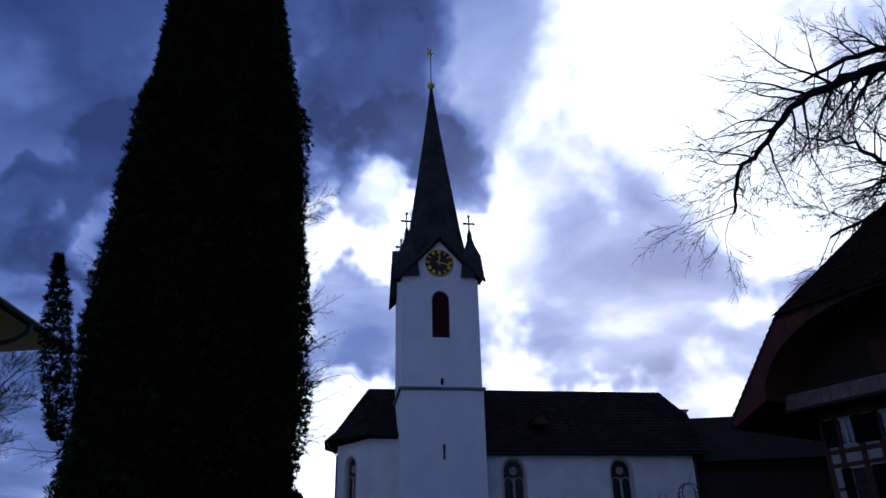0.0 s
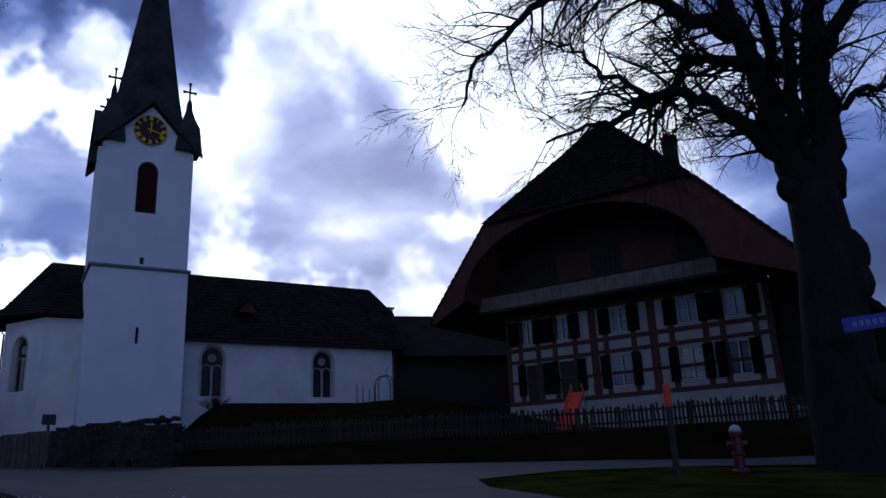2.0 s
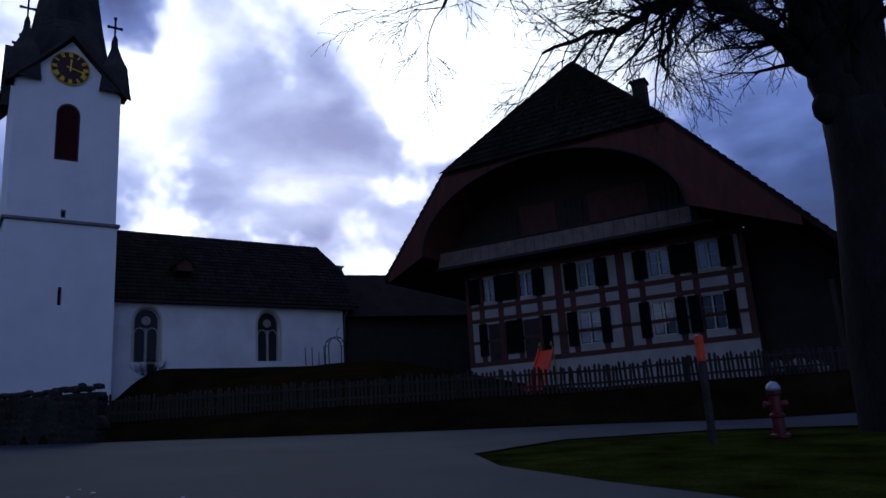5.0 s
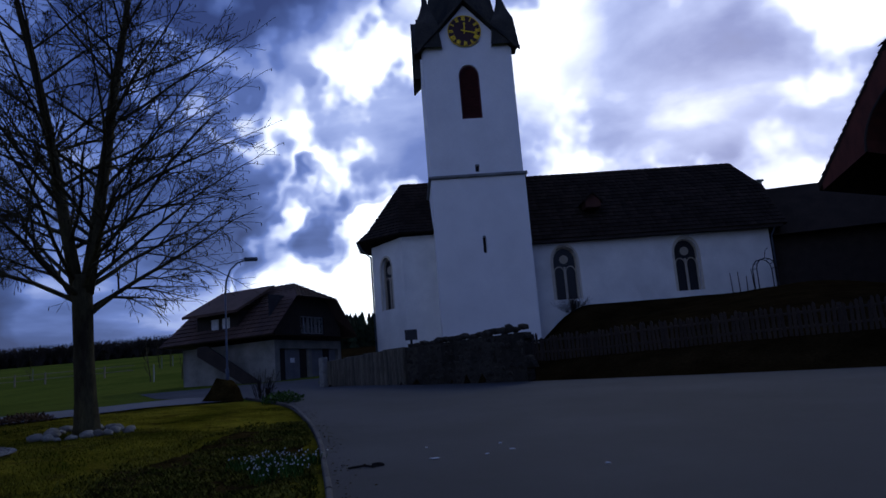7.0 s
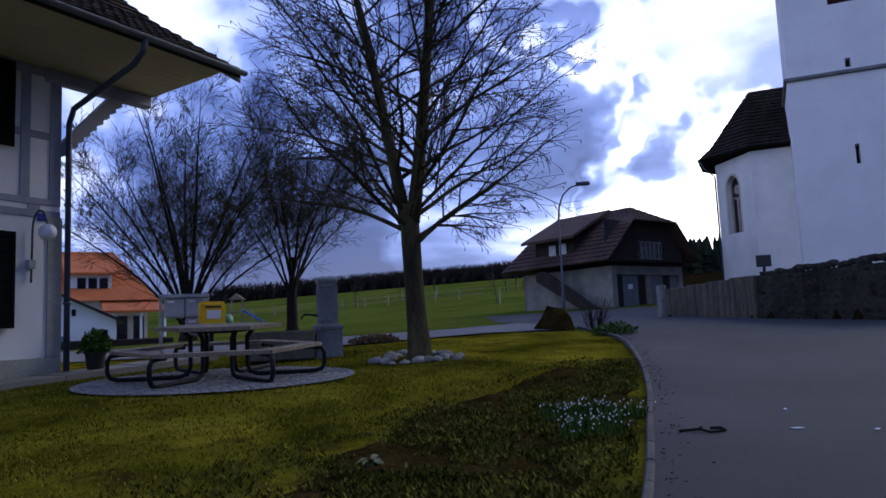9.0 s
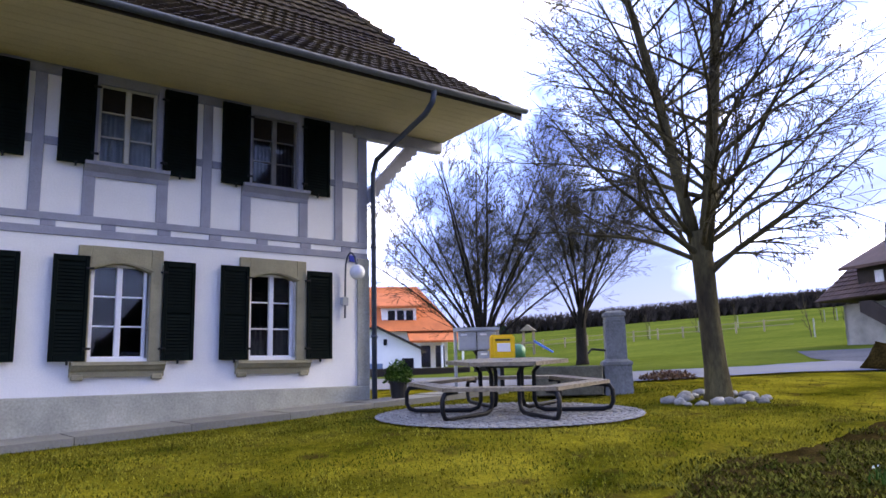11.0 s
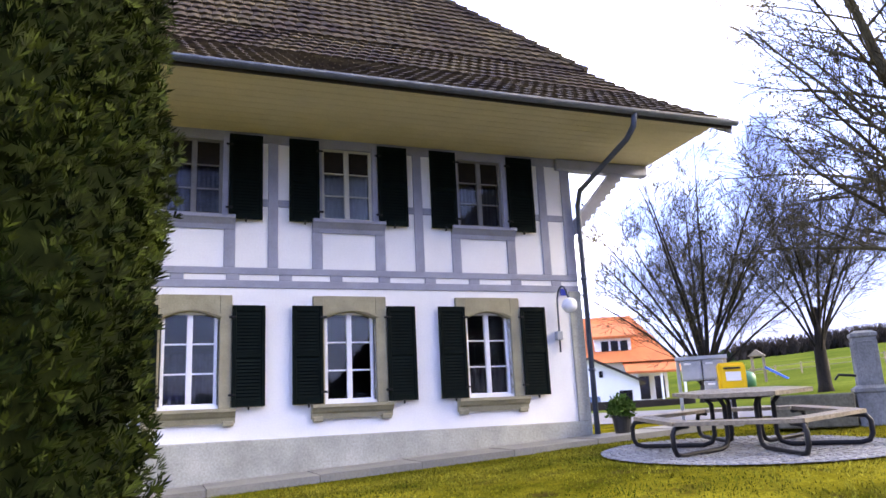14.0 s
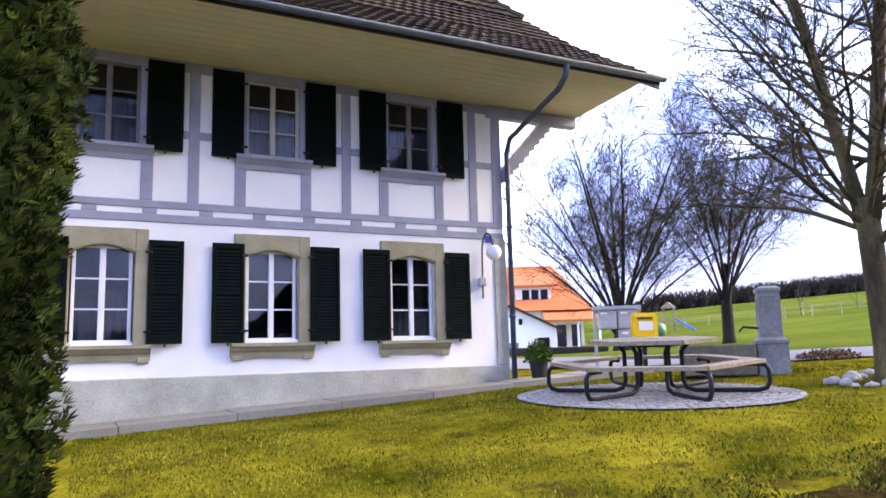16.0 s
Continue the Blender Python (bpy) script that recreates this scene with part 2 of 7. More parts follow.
TILE_OLD = material("dark_weathered_roof_tile", (0.022, 0.016, 0.012), 0.95, 0.3, 0.8, 12, 0.5, island=0.3, spec=0.08)
LEADED = material("dark_leaded_glass", (0.012, 0.013, 0.014), 0.3, 0.4, 12, 40, 0.2, spec=0.3)
BEIGE = material("beige_painted_surround", (0.52, 0.47, 0.36), 0.9, 0.12, 3, 30, 0.2)
TILE_ORANGE = material("orange_roof_tile", (0.46, 0.125, 0.035), 0.85, 0.14, 1, 15, 0.3)
SHINGLE = material("slate_grey_spire_shingle", (0.03, 0.034, 0.036), 0.9, 0.4, 0.7, 14, 0.4, tint=(0.045, 0.042, 0.035), spec=0.1)
ZINC = material("blue_grey_zinc", (0.06, 0.075, 0.10), 0.5, 0.2, 5, 40, 0.1, spec=0.3)
IRON = material("black_iron", (0.010, 0.010, 0.011), 0.5, 0.2, 6, 60, 0.1, spec=0.2)
GOLD = material("gilded_metal", (0.92, 0.62, 0.01), 0.5, 0.08, 6, 60, 0.05, metal=0.0)
CLOCK_RED = material("dark_red_clock_face", (0.035, 0.006, 0.006), 0.6, 0.15, 3, 30, 0.1)
LOUVRE = material("dark_red_louvre", (0.07, 0.014, 0.013), 0.7, 0.25, 3, 30, 0.2)
STONE_TRIM = material("pale_sandstone_tracery", (0.40, 0.36, 0.28), 0.9, 0.15, 3, 30, 0.3)
STONE_WALL = material("rough_grey_wall_stone", (0.04, 0.036, 0.028), 0.95, 0.4, 2.0, 25, 0.6, per=0.3, spec=0.1)
CONCRETE = material("stained_concrete", (0.085, 0.074, 0.05), 0.9, 0.75, 2.2, 20, 0.4, stretch=(3, 3, 0.2))
GREY_STONE = material("grey_weathered_stone", (0.18, 0.185, 0.175), 0.9, 0.3, 2.5, 30, 0.4)
ASPHALT = material("worn_asphalt", (0.038, 0.040, 0.043), 0.95, 0.28, 0.35, 90, 0.4)
LANE = material("pale_side_road", (0.13, 0.125, 0.12), 0.9, 0.15, 0.4, 60, 0.3)
GRAVEL = material("grey_cobble_disc", (0.22, 0.21, 0.185), 0.9, 0.35, 1.5, 25, 0.4, per=0.15)
KERB = material("granite_kerb", (0.07, 0.066, 0.058), 0.9, 0.25, 4, 60, 0.4, per=0.2)
# aged cream, with the shade under the farm overhang put into the colour
FARM_PLASTER = material("aged_shaded_infill", (0.34, 0.32, 0.27), 0.95, 0.15, 0.8, 20, 0.3, spec=0.1)
# the lawn's grass again, its dimness across the road put into the colour
VERGE = material("darkened_verge_grass", (0.018, 0.022, 0.004), 1.0, 0.45, 0.9, 25, 0.9, tint=(0.030, 0.034, 0.006), dist=0.03, spec=0.0)
LAWN = material("lawn_soil_and_moss", (0.060, 0.066, 0.004), 1.0, 0.5, 0.8, 30, 0.9, tint=(0.14, 0.115, 0.010), dist=0.03, spec=0.0, spots=0.85)
FIELD = material("green_meadow", (0.055, 0.085, 0.012), 1.0, 0.25, 0.08, 3, 0.5, tint=(0.085, 0.10, 0.016), spec=0.0)
SOIL = material("bare_dark_soil", (0.034, 0.023, 0.007), 1.0, 0.55, 2.2, 25, 0.9, dist=0.03, spec=0.0)
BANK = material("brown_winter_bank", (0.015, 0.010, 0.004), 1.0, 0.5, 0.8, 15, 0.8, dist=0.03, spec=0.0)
BARK = material("grey_brown_bark", (0.045, 0.036, 0.024), 0.95, 0.35, 3, 30, 0.8, tint=(0.075, 0.065, 0.03), stretch=(1, 1, 0.3), dist=0.02, spec=0.1)
BARK_DARK = material("dark_bark", (0.022, 0.019, 0.016), 0.95, 0.35, 3, 25, 0.8, stretch=(1, 1, 0.3), dist=0.02, spec=0.1)
TWIG = material("budding_twig", (0.05, 0.042, 0.022), 0.9, 0.25, 4, 30, 0.0, spec=0.1)
WOOD_GREY = material("weathered_bench_wood", (0.22, 0.18, 0.12), 0.85, 0.3, 4, 60, 0.4, stretch=(6, 6, 6))
FENCE_WOOD = material("weathered_fence_wood", (0.036, 0.025, 0.017), 0.9, 0.3, 3, 40, 0.4, per=0.25)
THUJA = material("dark_thuja_green", (0.0095, 0.017, 0.003), 0.85, 0.5, 4, 30, 0.2, tint=(0.019, 0.028, 0.004), island=0.6, spec=0.1)
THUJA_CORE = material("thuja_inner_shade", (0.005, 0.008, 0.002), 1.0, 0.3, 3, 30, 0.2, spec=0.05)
WHITE_PAINT = material("white_window_paint", (0.80, 0.80, 0.80), 0.45, 0.04, 4, 60, 0.05)
CREAM_PAINT = material("cream_window_paint", (0.46, 0.44, 0.36), 0.5, 0.06, 4, 60, 0.05)
BLIND = material("dark_brown_roller_blind", (0.022, 0.018, 0.015), 0.9, 0.2, 3, 60, 0.2, spec=0.1)
DULL_FRAME = material("weathered_grey_brown_frame_paint", (0.17, 0.165, 0.16), 0.7, 0.15, 4, 60, 0.1)
# the gloom behind openings, put into one near-black colour
DARK_ROOM = material("unlit_interior", (0.03, 0.03, 0.033), 0.9, 0.3, 1.5, 10, 0.0)
# the net curtain again, a dim room's shade put into its colour
DULL_CURTAIN = material("shaded_net_curtain", (0.09, 0.09, 0.10), 0.9, 0.3, 5, 40, 0.2)
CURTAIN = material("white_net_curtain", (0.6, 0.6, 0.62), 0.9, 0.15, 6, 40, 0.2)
YELLOW = material("yellow_post_box_paint", (0.85, 0.52, 0.01), 0.4, 0.06, 4, 40, 0.05)
GREY_BOX = material("grey_aluminium_box", (0.36, 0.38, 0.40), 0.45, 0.1, 4, 40, 0.05, metal=0.3)
RED_PAINT = material("red_paint", (0.09, 0.004, 0.006), 0.45, 0.12, 4, 40, 0.05)
ORANGE = material("orange_red_plastic", (0.75, 0.06, 0.01), 0.4, 0.08, 4, 40, 0.05)
BLUE_SIGN = material("blue_enamel", (0.01, 0.03, 0.30), 0.35, 0.08, 4, 40, 0.05)
BLACK_PLASTIC = material("black_plastic", (0.012, 0.012, 0.012), 0.5, 0.2, 4, 40, 0.05)
LEAF = material("green_leaf", (0.04, 0.085, 0.012), 0.8, 0.3, 5, 30, 0.1, island=0.35, spec=0.08)
PETAL = material("white_petal", (0.60, 0.62, 0.56), 0.7, 0.05, 5, 30, 0.0)
GRASS = material("grass_blade", (0.072, 0.098, 0.007), 0.9, 0.35, 0.7, 20, 0.0, tint=(0.175, 0.15, 0.018), island=0.6, spec=0.02)
FOREST = material("dark_conifer_forest", (0.016, 0.024, 0.012), 1.0, 0.4, 0.2, 3, 0.0, island=0.4, spec=0.05)

WEED = material("low_green_weed", (0.042, 0.062, 0.006), 0.9, 0.4, 2.5, 20, 0.0, tint=(0.11, 0.095, 0.014), island=0.6, spec=0.02)


def glass(name, tint, gloss):
    """Clear double glazing: seen through, with a mirror sheen that grows towards the edge."""
    m = bpy.data.materials.new(name)
    m.use_nodes = True
    nt = m.node_tree
    nt.nodes.clear()
    N, L = nt.nodes.new, nt.links.new
    out, mix = N("ShaderNodeOutputMaterial"), N("ShaderNodeMixShader")
    clear, shine, fr, k = N("ShaderNodeBsdfTransparent"), N("ShaderNodeBsdfGlossy"), N("ShaderNodeFresnel"), N("ShaderNodeMath")
    clear.inputs["Color"].default_value = (*tint, 1)
    shine.inputs["Roughness"].default_value = 0.015
    fr.inputs["IOR"].default_value = 1.5
    k.operation, k.use_clamp = "MULTIPLY", True
    k.inputs[1].default_value = gloss
    L(fr.outputs[0], k.inputs[0])
    L(k.outputs[0], mix.inputs[0])
    L(clear.outputs[0], mix.inputs[1])
    L(shine.outputs[0], mix.inputs[2])
    L(mix.outputs[0], out.inputs[0])
    return m


PANE = glass("double_window_glass", (0.72, 0.76, 0.78), 0.85)
CAR_GLASS = material("dark_car_glass", (0.01, 0.01, 0.012), 0.1, 0.1, 3, 30, 0.0)
GLOBE = material("white_opal_globe", (0.85, 0.85, 0.85), 0.25, 0.02, 4, 40, 0.0)

# ---- ground ----
TX, TY = -6.4, 14.25                # middle of the bench table
WALL_A, WALL_B = Vector((-4.8, 30.6)), Vector((1.7, 25.1))      # foot of the churchyard wall
EDGE = [(-4.8, 30.6), (-2.0, 28.1), (1.7, 25.1), (5.0, 22.8), (9.0, 20.3), (12.5, 18.6), (15.2, 16.4), (24.0, 9.5), (60.0, -16.0)]


def plain(x, y):
    """The road's slope, with the lawn rising towards the house."""
    z = 0.33 + 0.0515 * min(y, 50.0) + 0.085 * max(0.0, min(y, 230.0) - 50.0)
    if x < -1:
        z += 0.05 * min(-x - 1, 5.5) * sstep(-3, 4, y) * (1 - sstep(22, 34, y))
    if x < -20:
        z -= 0.022 * min(-x - 20, 50.0) * (1 - sstep(45, 75, y))
    if x > 15:
        z += 0.045 * min(x - 15, 60.0)
    # a flatter shelf round the bench table
    d = math.hypot(x - TX, y - TY)
    if d < 3.6:
        shelf = 1.335 + 0.03 * (0.66 * (y - TY) - 0.75 * (x - TX))
        z += (shelf - z) * (1 - sstep(1.85, 3.6, d))
    return z


def bank_depth(x, y):
    """How far a point lies behind the line at the foot of the wall and the bank (negative: on the road side)."""
    best = None
    for (ax, ay), (bx, by) in zip(EDGE, EDGE[1:]):
        dx, dy = bx - ax, by - ay
        n = math.hypot(dx, dy)
        t = max(0.0, min(1.0, ((x - ax) * dx + (y - ay) * dy) / (n * n)))
        d = math.hypot(x - ax - t * dx, y - ay - t * dy)
        side = (dx * (y - ay) - dy * (x - ax)) / n
        if best is None or d < abs(best) - 1e-9:
            best = d if side > 0 else -d
    # the west end of the churchyard turns north
    ex = x - (-4.8 - 0.28 * max(0.0, y - 30.6))
    return min(best, ex) if y > 30.6 else best


def ground_z(x, y):
    z = plain(x, y)
    d = bank_depth(x, y)
    if d > 0:
        farm_side = sstep(9.0, 22.0, x - 0.45 * (y - 30.0))
        top = (4.42 + 0.03 * min(max(x, -6), 17.0) + 0.25 * sstep(1.0, 6.0, x)) * (1 - farm_side) + 2.8 * farm_side
        wall = 1 - sstep(0.8, 2.2, x)                 # 1 behind the stone wall, 0 behind the open bank
        low = plain(x, y - d * 0.85)
        first = low + (2.85 - low) * wall * sstep(0.35, 0.5, d) + (1 - wall) * max(0.0, 2.24 - low) * sstep(0.1, 2.4, d)
        lin, late = min(1.0, max(0.0, (d - 4.0) / 17.0)), sstep(8.0, 19.0, d)
        rise = lin * (1 - farm_side) + late * farm_side
        z = first + (max(top, first) - first) * rise
        # the terrace before the nave
        u, w = 0.990 * (x - 0.35) + 0.139 * (y - 45.8), -0.139 * (x - 0.35) + 0.990 * (y - 45.8)
        z += max(0.0, 5.4 - z) * sstep(-4.5, 0.5, w) * sstep(2.2, 5.5, u) * (1 - sstep(17.5, 21.0, u))
        z += (plain(x, y) - z) * sstep(56, 74, y)
        if d > 30:
            z = max(z, plain(x, y) * sstep(30, 60, d))
    return z


def make_ground():
    def axis(lo, hi, near_lo, near_hi, step):
        a, v = [], near_lo
        while v <= near_hi:
            a.append(v)
            v += step
        s, v = step, near_lo
        while v > lo:
            s *= 1.35
            v -= s
            a.insert(0, v)
        s, v = step, a[-1]
        while v < hi:
            s *= 1.35
            v += s
            a.append(v)
        return a
    xs, ys = axis(-1500, 1500, -18, 30, 0.4), axis(-600, 1800, -4, 50, 0.4)
    g = Geo()
    g.v = [(x, y, ground_z(x, y) + 0.03 * noise.noise((x * 0.6, y * 0.6, 0)) * (1 if bank_depth(x, y) > 0 else 0.25)) for y in ys for x in xs]
    n = len(xs)
    g.f = [(j * n + i, j * n + i + 1, (j + 1) * n + i + 1, (j + 1) * n + i) for j in range(len(ys) - 1) for i in range(n - 1)]
    ob = part("ground", g, LAWN, smooth=True)
    ob.data.materials.append(FIELD)
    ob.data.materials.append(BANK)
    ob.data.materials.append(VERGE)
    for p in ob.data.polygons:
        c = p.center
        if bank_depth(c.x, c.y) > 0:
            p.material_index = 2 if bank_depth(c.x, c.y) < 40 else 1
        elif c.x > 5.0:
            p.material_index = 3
        elif c.y > 24 + 0.2 * c.x or c.x < -22:
            p.material_index = 1
    tagged(ob, "sloping lawn, meadow and brown churchyard bank", "ground", kind="structure")


def ribbon(name, left, right, material_, lift, label, category, n=40):
    """A surface between two lines laid on the slope, a little above it."""
    def along(line, t):
        s = t * (len(line) - 1)
        i = min(int(s), len(line) - 2)
        return Vector(line[i]).lerp(Vector(line[i + 1]), s - i)
    g, w = Geo(), 14
    for i in range(n + 1):
        a, b = along(left, i / n), along(right, i / n)
        for k in range(w + 1):
            p = a.lerp(b, k / w)
            g.v.append((p.x, p.y, plain(p.x, p.y) + lift))
    g.f = [(i * (w + 1) + k, i * (w + 1) + k + 1, (i + 1) * (w + 1) + k + 1, (i + 1) * (w + 1) + k) for i in range(n) for k in range(w)]
    return tagged(part(name, g, material_, smooth=True), label, category, kind="structure")


make_ground()
KERB_LINE = [(3.2, -6.0), (1.9, 3.0), (0.9, 8.0), (0.1, 11.4), (-0.4, 13.2), (-1.1, 15.6), (-2.0, 18.2), (-3.3, 21.3), (-5.2, 24.0), (-7.5, 26.5), (-12.0, 33.0), (-16.0, 39.5)]
RIGHT_LINE = [(6.6, -6.0), (6.3, 3.0), (6.1, 8.0), (5.9, 10.5), (5.9, 12.6), (6.7, 15.0), (5.0, 22.8), (1.7, 25.1), (-2.0, 28.1), (-4.8, 30.6), (-6.6, 36.0), (-8.0, 42.0)]
ribbon("road", KERB_LINE, RIGHT_LINE, ASPHALT, 0.03, "grey worn asphalt village road with patches", "road", 110)
ribbon("side_road", [(6.0, 14.2), (9.0, 15.6), (12.0, 15.0), (20.0, 9.5), (45.0, -8.0)], [(5.0, 22.8), (9.0, 20.3), (12.5, 18.6), (24.0, 9.5), (60.0, -16.0)], ASPHALT, 0.026, "grey asphalt road branching off beside the bank", "road", 60)
ribbon("field_lane", [(-5.0, 23.4), (-8.5, 19.6), (-12.5, 17.5), (-20.0, 15.5), (-45.0, 12.0)], [(-9.2, 29.0), (-9.0, 24.6), (-12.0, 21.8), (-20.0, 20.5), (-45.0, 18.0)], LANE, 0.034, "pale asphalt lane leading off past the trees", "road", 60)

# ---- church: local x along the nave, y away from the road, z absolute ----
CH = pose(0.35, 45.8, 0, 0, 0, 8)


def arch(w, h, n=8, pointed=0.0):
    """Outline of an arched opening, w wide and h high, standing on z = 0, centred on x = 0."""
    r = w / 2
    pts = [(-r, 0), (r, 0)]
    spring = h - r * (1.0 + pointed)
    for i in range(n + 1):
        a = math.pi * i / n
        pts.append((r * math.cos(a), spring + r * math.sin(a) * (1.0 + pointed)))
    return pts


def arch_ring(g, w, h, t, x, z, y0, y1, pointed=0.0, n=10):
    """A frame of thickness t round an arched opening, from y0 to y1."""
    a, b = arch(w, h, n, pointed), arch(w + 2 * t, h + t, n, pointed)
    a, b = [(u, v) for u, v in a][1:], [(u, v) for u, v in b][1:]
    a.append((-w / 2, 0))
    b.append((-w / 2 - t, 0))
    m = len(a)
    p = [(x + u, y, z + v) for y in (y0, y1) for q in (a, b) for u, v in q]
    f = []
    for i in range(m - 1):
        f += [(i, i + 1, m + i + 1, m + i), (2 * m + i, 3 * m + i, 3 * m + i + 1, 2 * m + i + 1),
              (i, 2 * m + i, 2 * m + i + 1, i + 1), (m + i, m + i + 1, 3 * m + i + 1, 3 * m + i)]
    f += [(0, m, 3 * m, 2 * m), (m - 1, 3 * m - 1, 4 * m - 1, 2 * m - 1)]
    g.add(p, f)


def arch_hole_wall(g, x0, x1, z0, z1, y0, y1, arches, pointed=0.15, rects=()):
    """A wall with arched openings: rectangular holes whose upper corners are filled in round the arch."""
    holes = list(rects)
    for x, z, w, h in arches:
        holes.append((x - w / 2, x + w / 2, z, z + h))
    grid_wall(g, x0, x1, z0, z1, y0, y1, holes)
    for x, z, w, h in arches:
        o = arch(w, h, 12, pointed)[2:]
        for side in (1, -1):
            pts = [(u, v) for u, v in o if u * side >= -1e-6]
            pts = sorted(pts, key=lambda q: q[1])
            corner = (side * w / 2, h)
            for (u0, v0), (u1, v1) in zip(pts, pts[1:]):
                g.add([(x + u0, y0, z + v0), (x + u1, y0, z + v1), (x + corner[0], y0, z + corner[1])], [(0, 1, 2)])
                g.add([(x + u0, y0, z + v0), (x + u1, y0, z + v1), (x + u1, y1, z + v1), (x + u0, y1, z + v0)], [(0, 1, 2, 3)])


def gothic_window(parent, x, y, z, w, h, m=None):
    """Two-light traceried window with leaded panes, set back in its opening."""
    win = base("window", (m or Matrix()) @ pose(x, y, z), "", "")
    win.parent = parent
    g = Geo()
    arch_ring(g, w - 0.16, h - 0.1, 0.09, 0, 0, 0.10, 0.26, 0.15)
    g.bev(-0.05, 0.05, 0.12, 0.24, 0, h * 0.62, 0.02)
    for s in (-1, 1):
        arch_ring(g, w / 2 - 0.17, h * 0.62, 0.05, s * (w / 4 - 0.02), 0, 0.13, 0.23, 0.3, 8)
    g.lathe([(0.17, 0), (0.17, 0.08), (0.25, 0.08), (0.25, 0), (0.17, 0)], 0, 0, 14)
    n = len(g.v) - 70
    for i in range(n, len(g.v)):
        a, b, c = g.v[i]
        g.v[i] = (a, 0.14 + c, h * 0.76 + b)
    part("tracery", g, STONE_TRIM, win)
    g = Geo()
    o = arch(w - 0.1, h - 0.05, 10, 0.15)
    g.add([(u, 0.20, v) for u, v in o], [tuple(range(len(o)))])
    part("pane", g, LEADED, win, "dark leaded glass")
    g = Geo()
    arch_ring(g, w, h, 0.13, 0, 0, -0.112, -0.09, 0.15)
    part("surround", g, BEIGE, win)
    g = Geo()
    g.bev(-w / 2 - 0.06, w / 2 + 0.06, -0.08, 0.2, -0.12, 0.0, 0.02)
    part("sill", g, STONE_TRIM, win)
    return win


def tile_slope(g, a, b, c, d, course=0.33, width=0.24, thick=0.03, seed=1, jitter=0.006):
    """Tiles on a four-sided roof slope: a-b the eave, d-c the ridge above it; each course lapped over the one below."""
    rng = random.Random(seed)
    a, b, c, d = map(Vector, (a, b, c, d))
    nrm = (b - a).cross(d - a).normalized()
    if nrm.z < 0:
        nrm = -nrm
    rows = max(1, int(((d - a).length + (c - b).length) / 2 / course))
    for r in range(rows):
        t0, t1 = r / rows, min(1.0, (r + 1.25) / rows)
        p0, p1, q0, q1 = a.lerp(d, t0), b.lerp(c, t0), a.lerp(d, t1), b.lerp(c, t1)
        n = max(1, int((p1 - p0).length / width))
        for k in range(n):
            u0, u1 = k / n + 0.03 / n, (k + 1) / n - 0.03 / n
            j = rng.uniform(-jitter, jitter)
            lift0, lift1 = nrm * (thick * 1.6 + j), nrm * (thick * 0.3 + j)
            v0, v1, v2, v3 = p0.lerp(p1, u0), p0.lerp(p1, u1), q0.lerp(q1, u1), q0.lerp(q1, u0)
            mid = (v0 + v1) / 2 + lift0 + nrm * thick * 0.5
            mid2 = (v3 + v2) / 2 + lift1 + nrm * thick * 0.5
            g.add([v0 + lift0 - nrm * thick, v1 + lift0 - nrm * thick, v0 + lift0, mid, v1 + lift0, v3 + lift1, mid2, v2 + lift1],
                  [(0, 1, 4, 3, 2), (2, 3, 6, 5), (3, 4, 7, 6), (0, 2, 5), (1, 7, 4)])


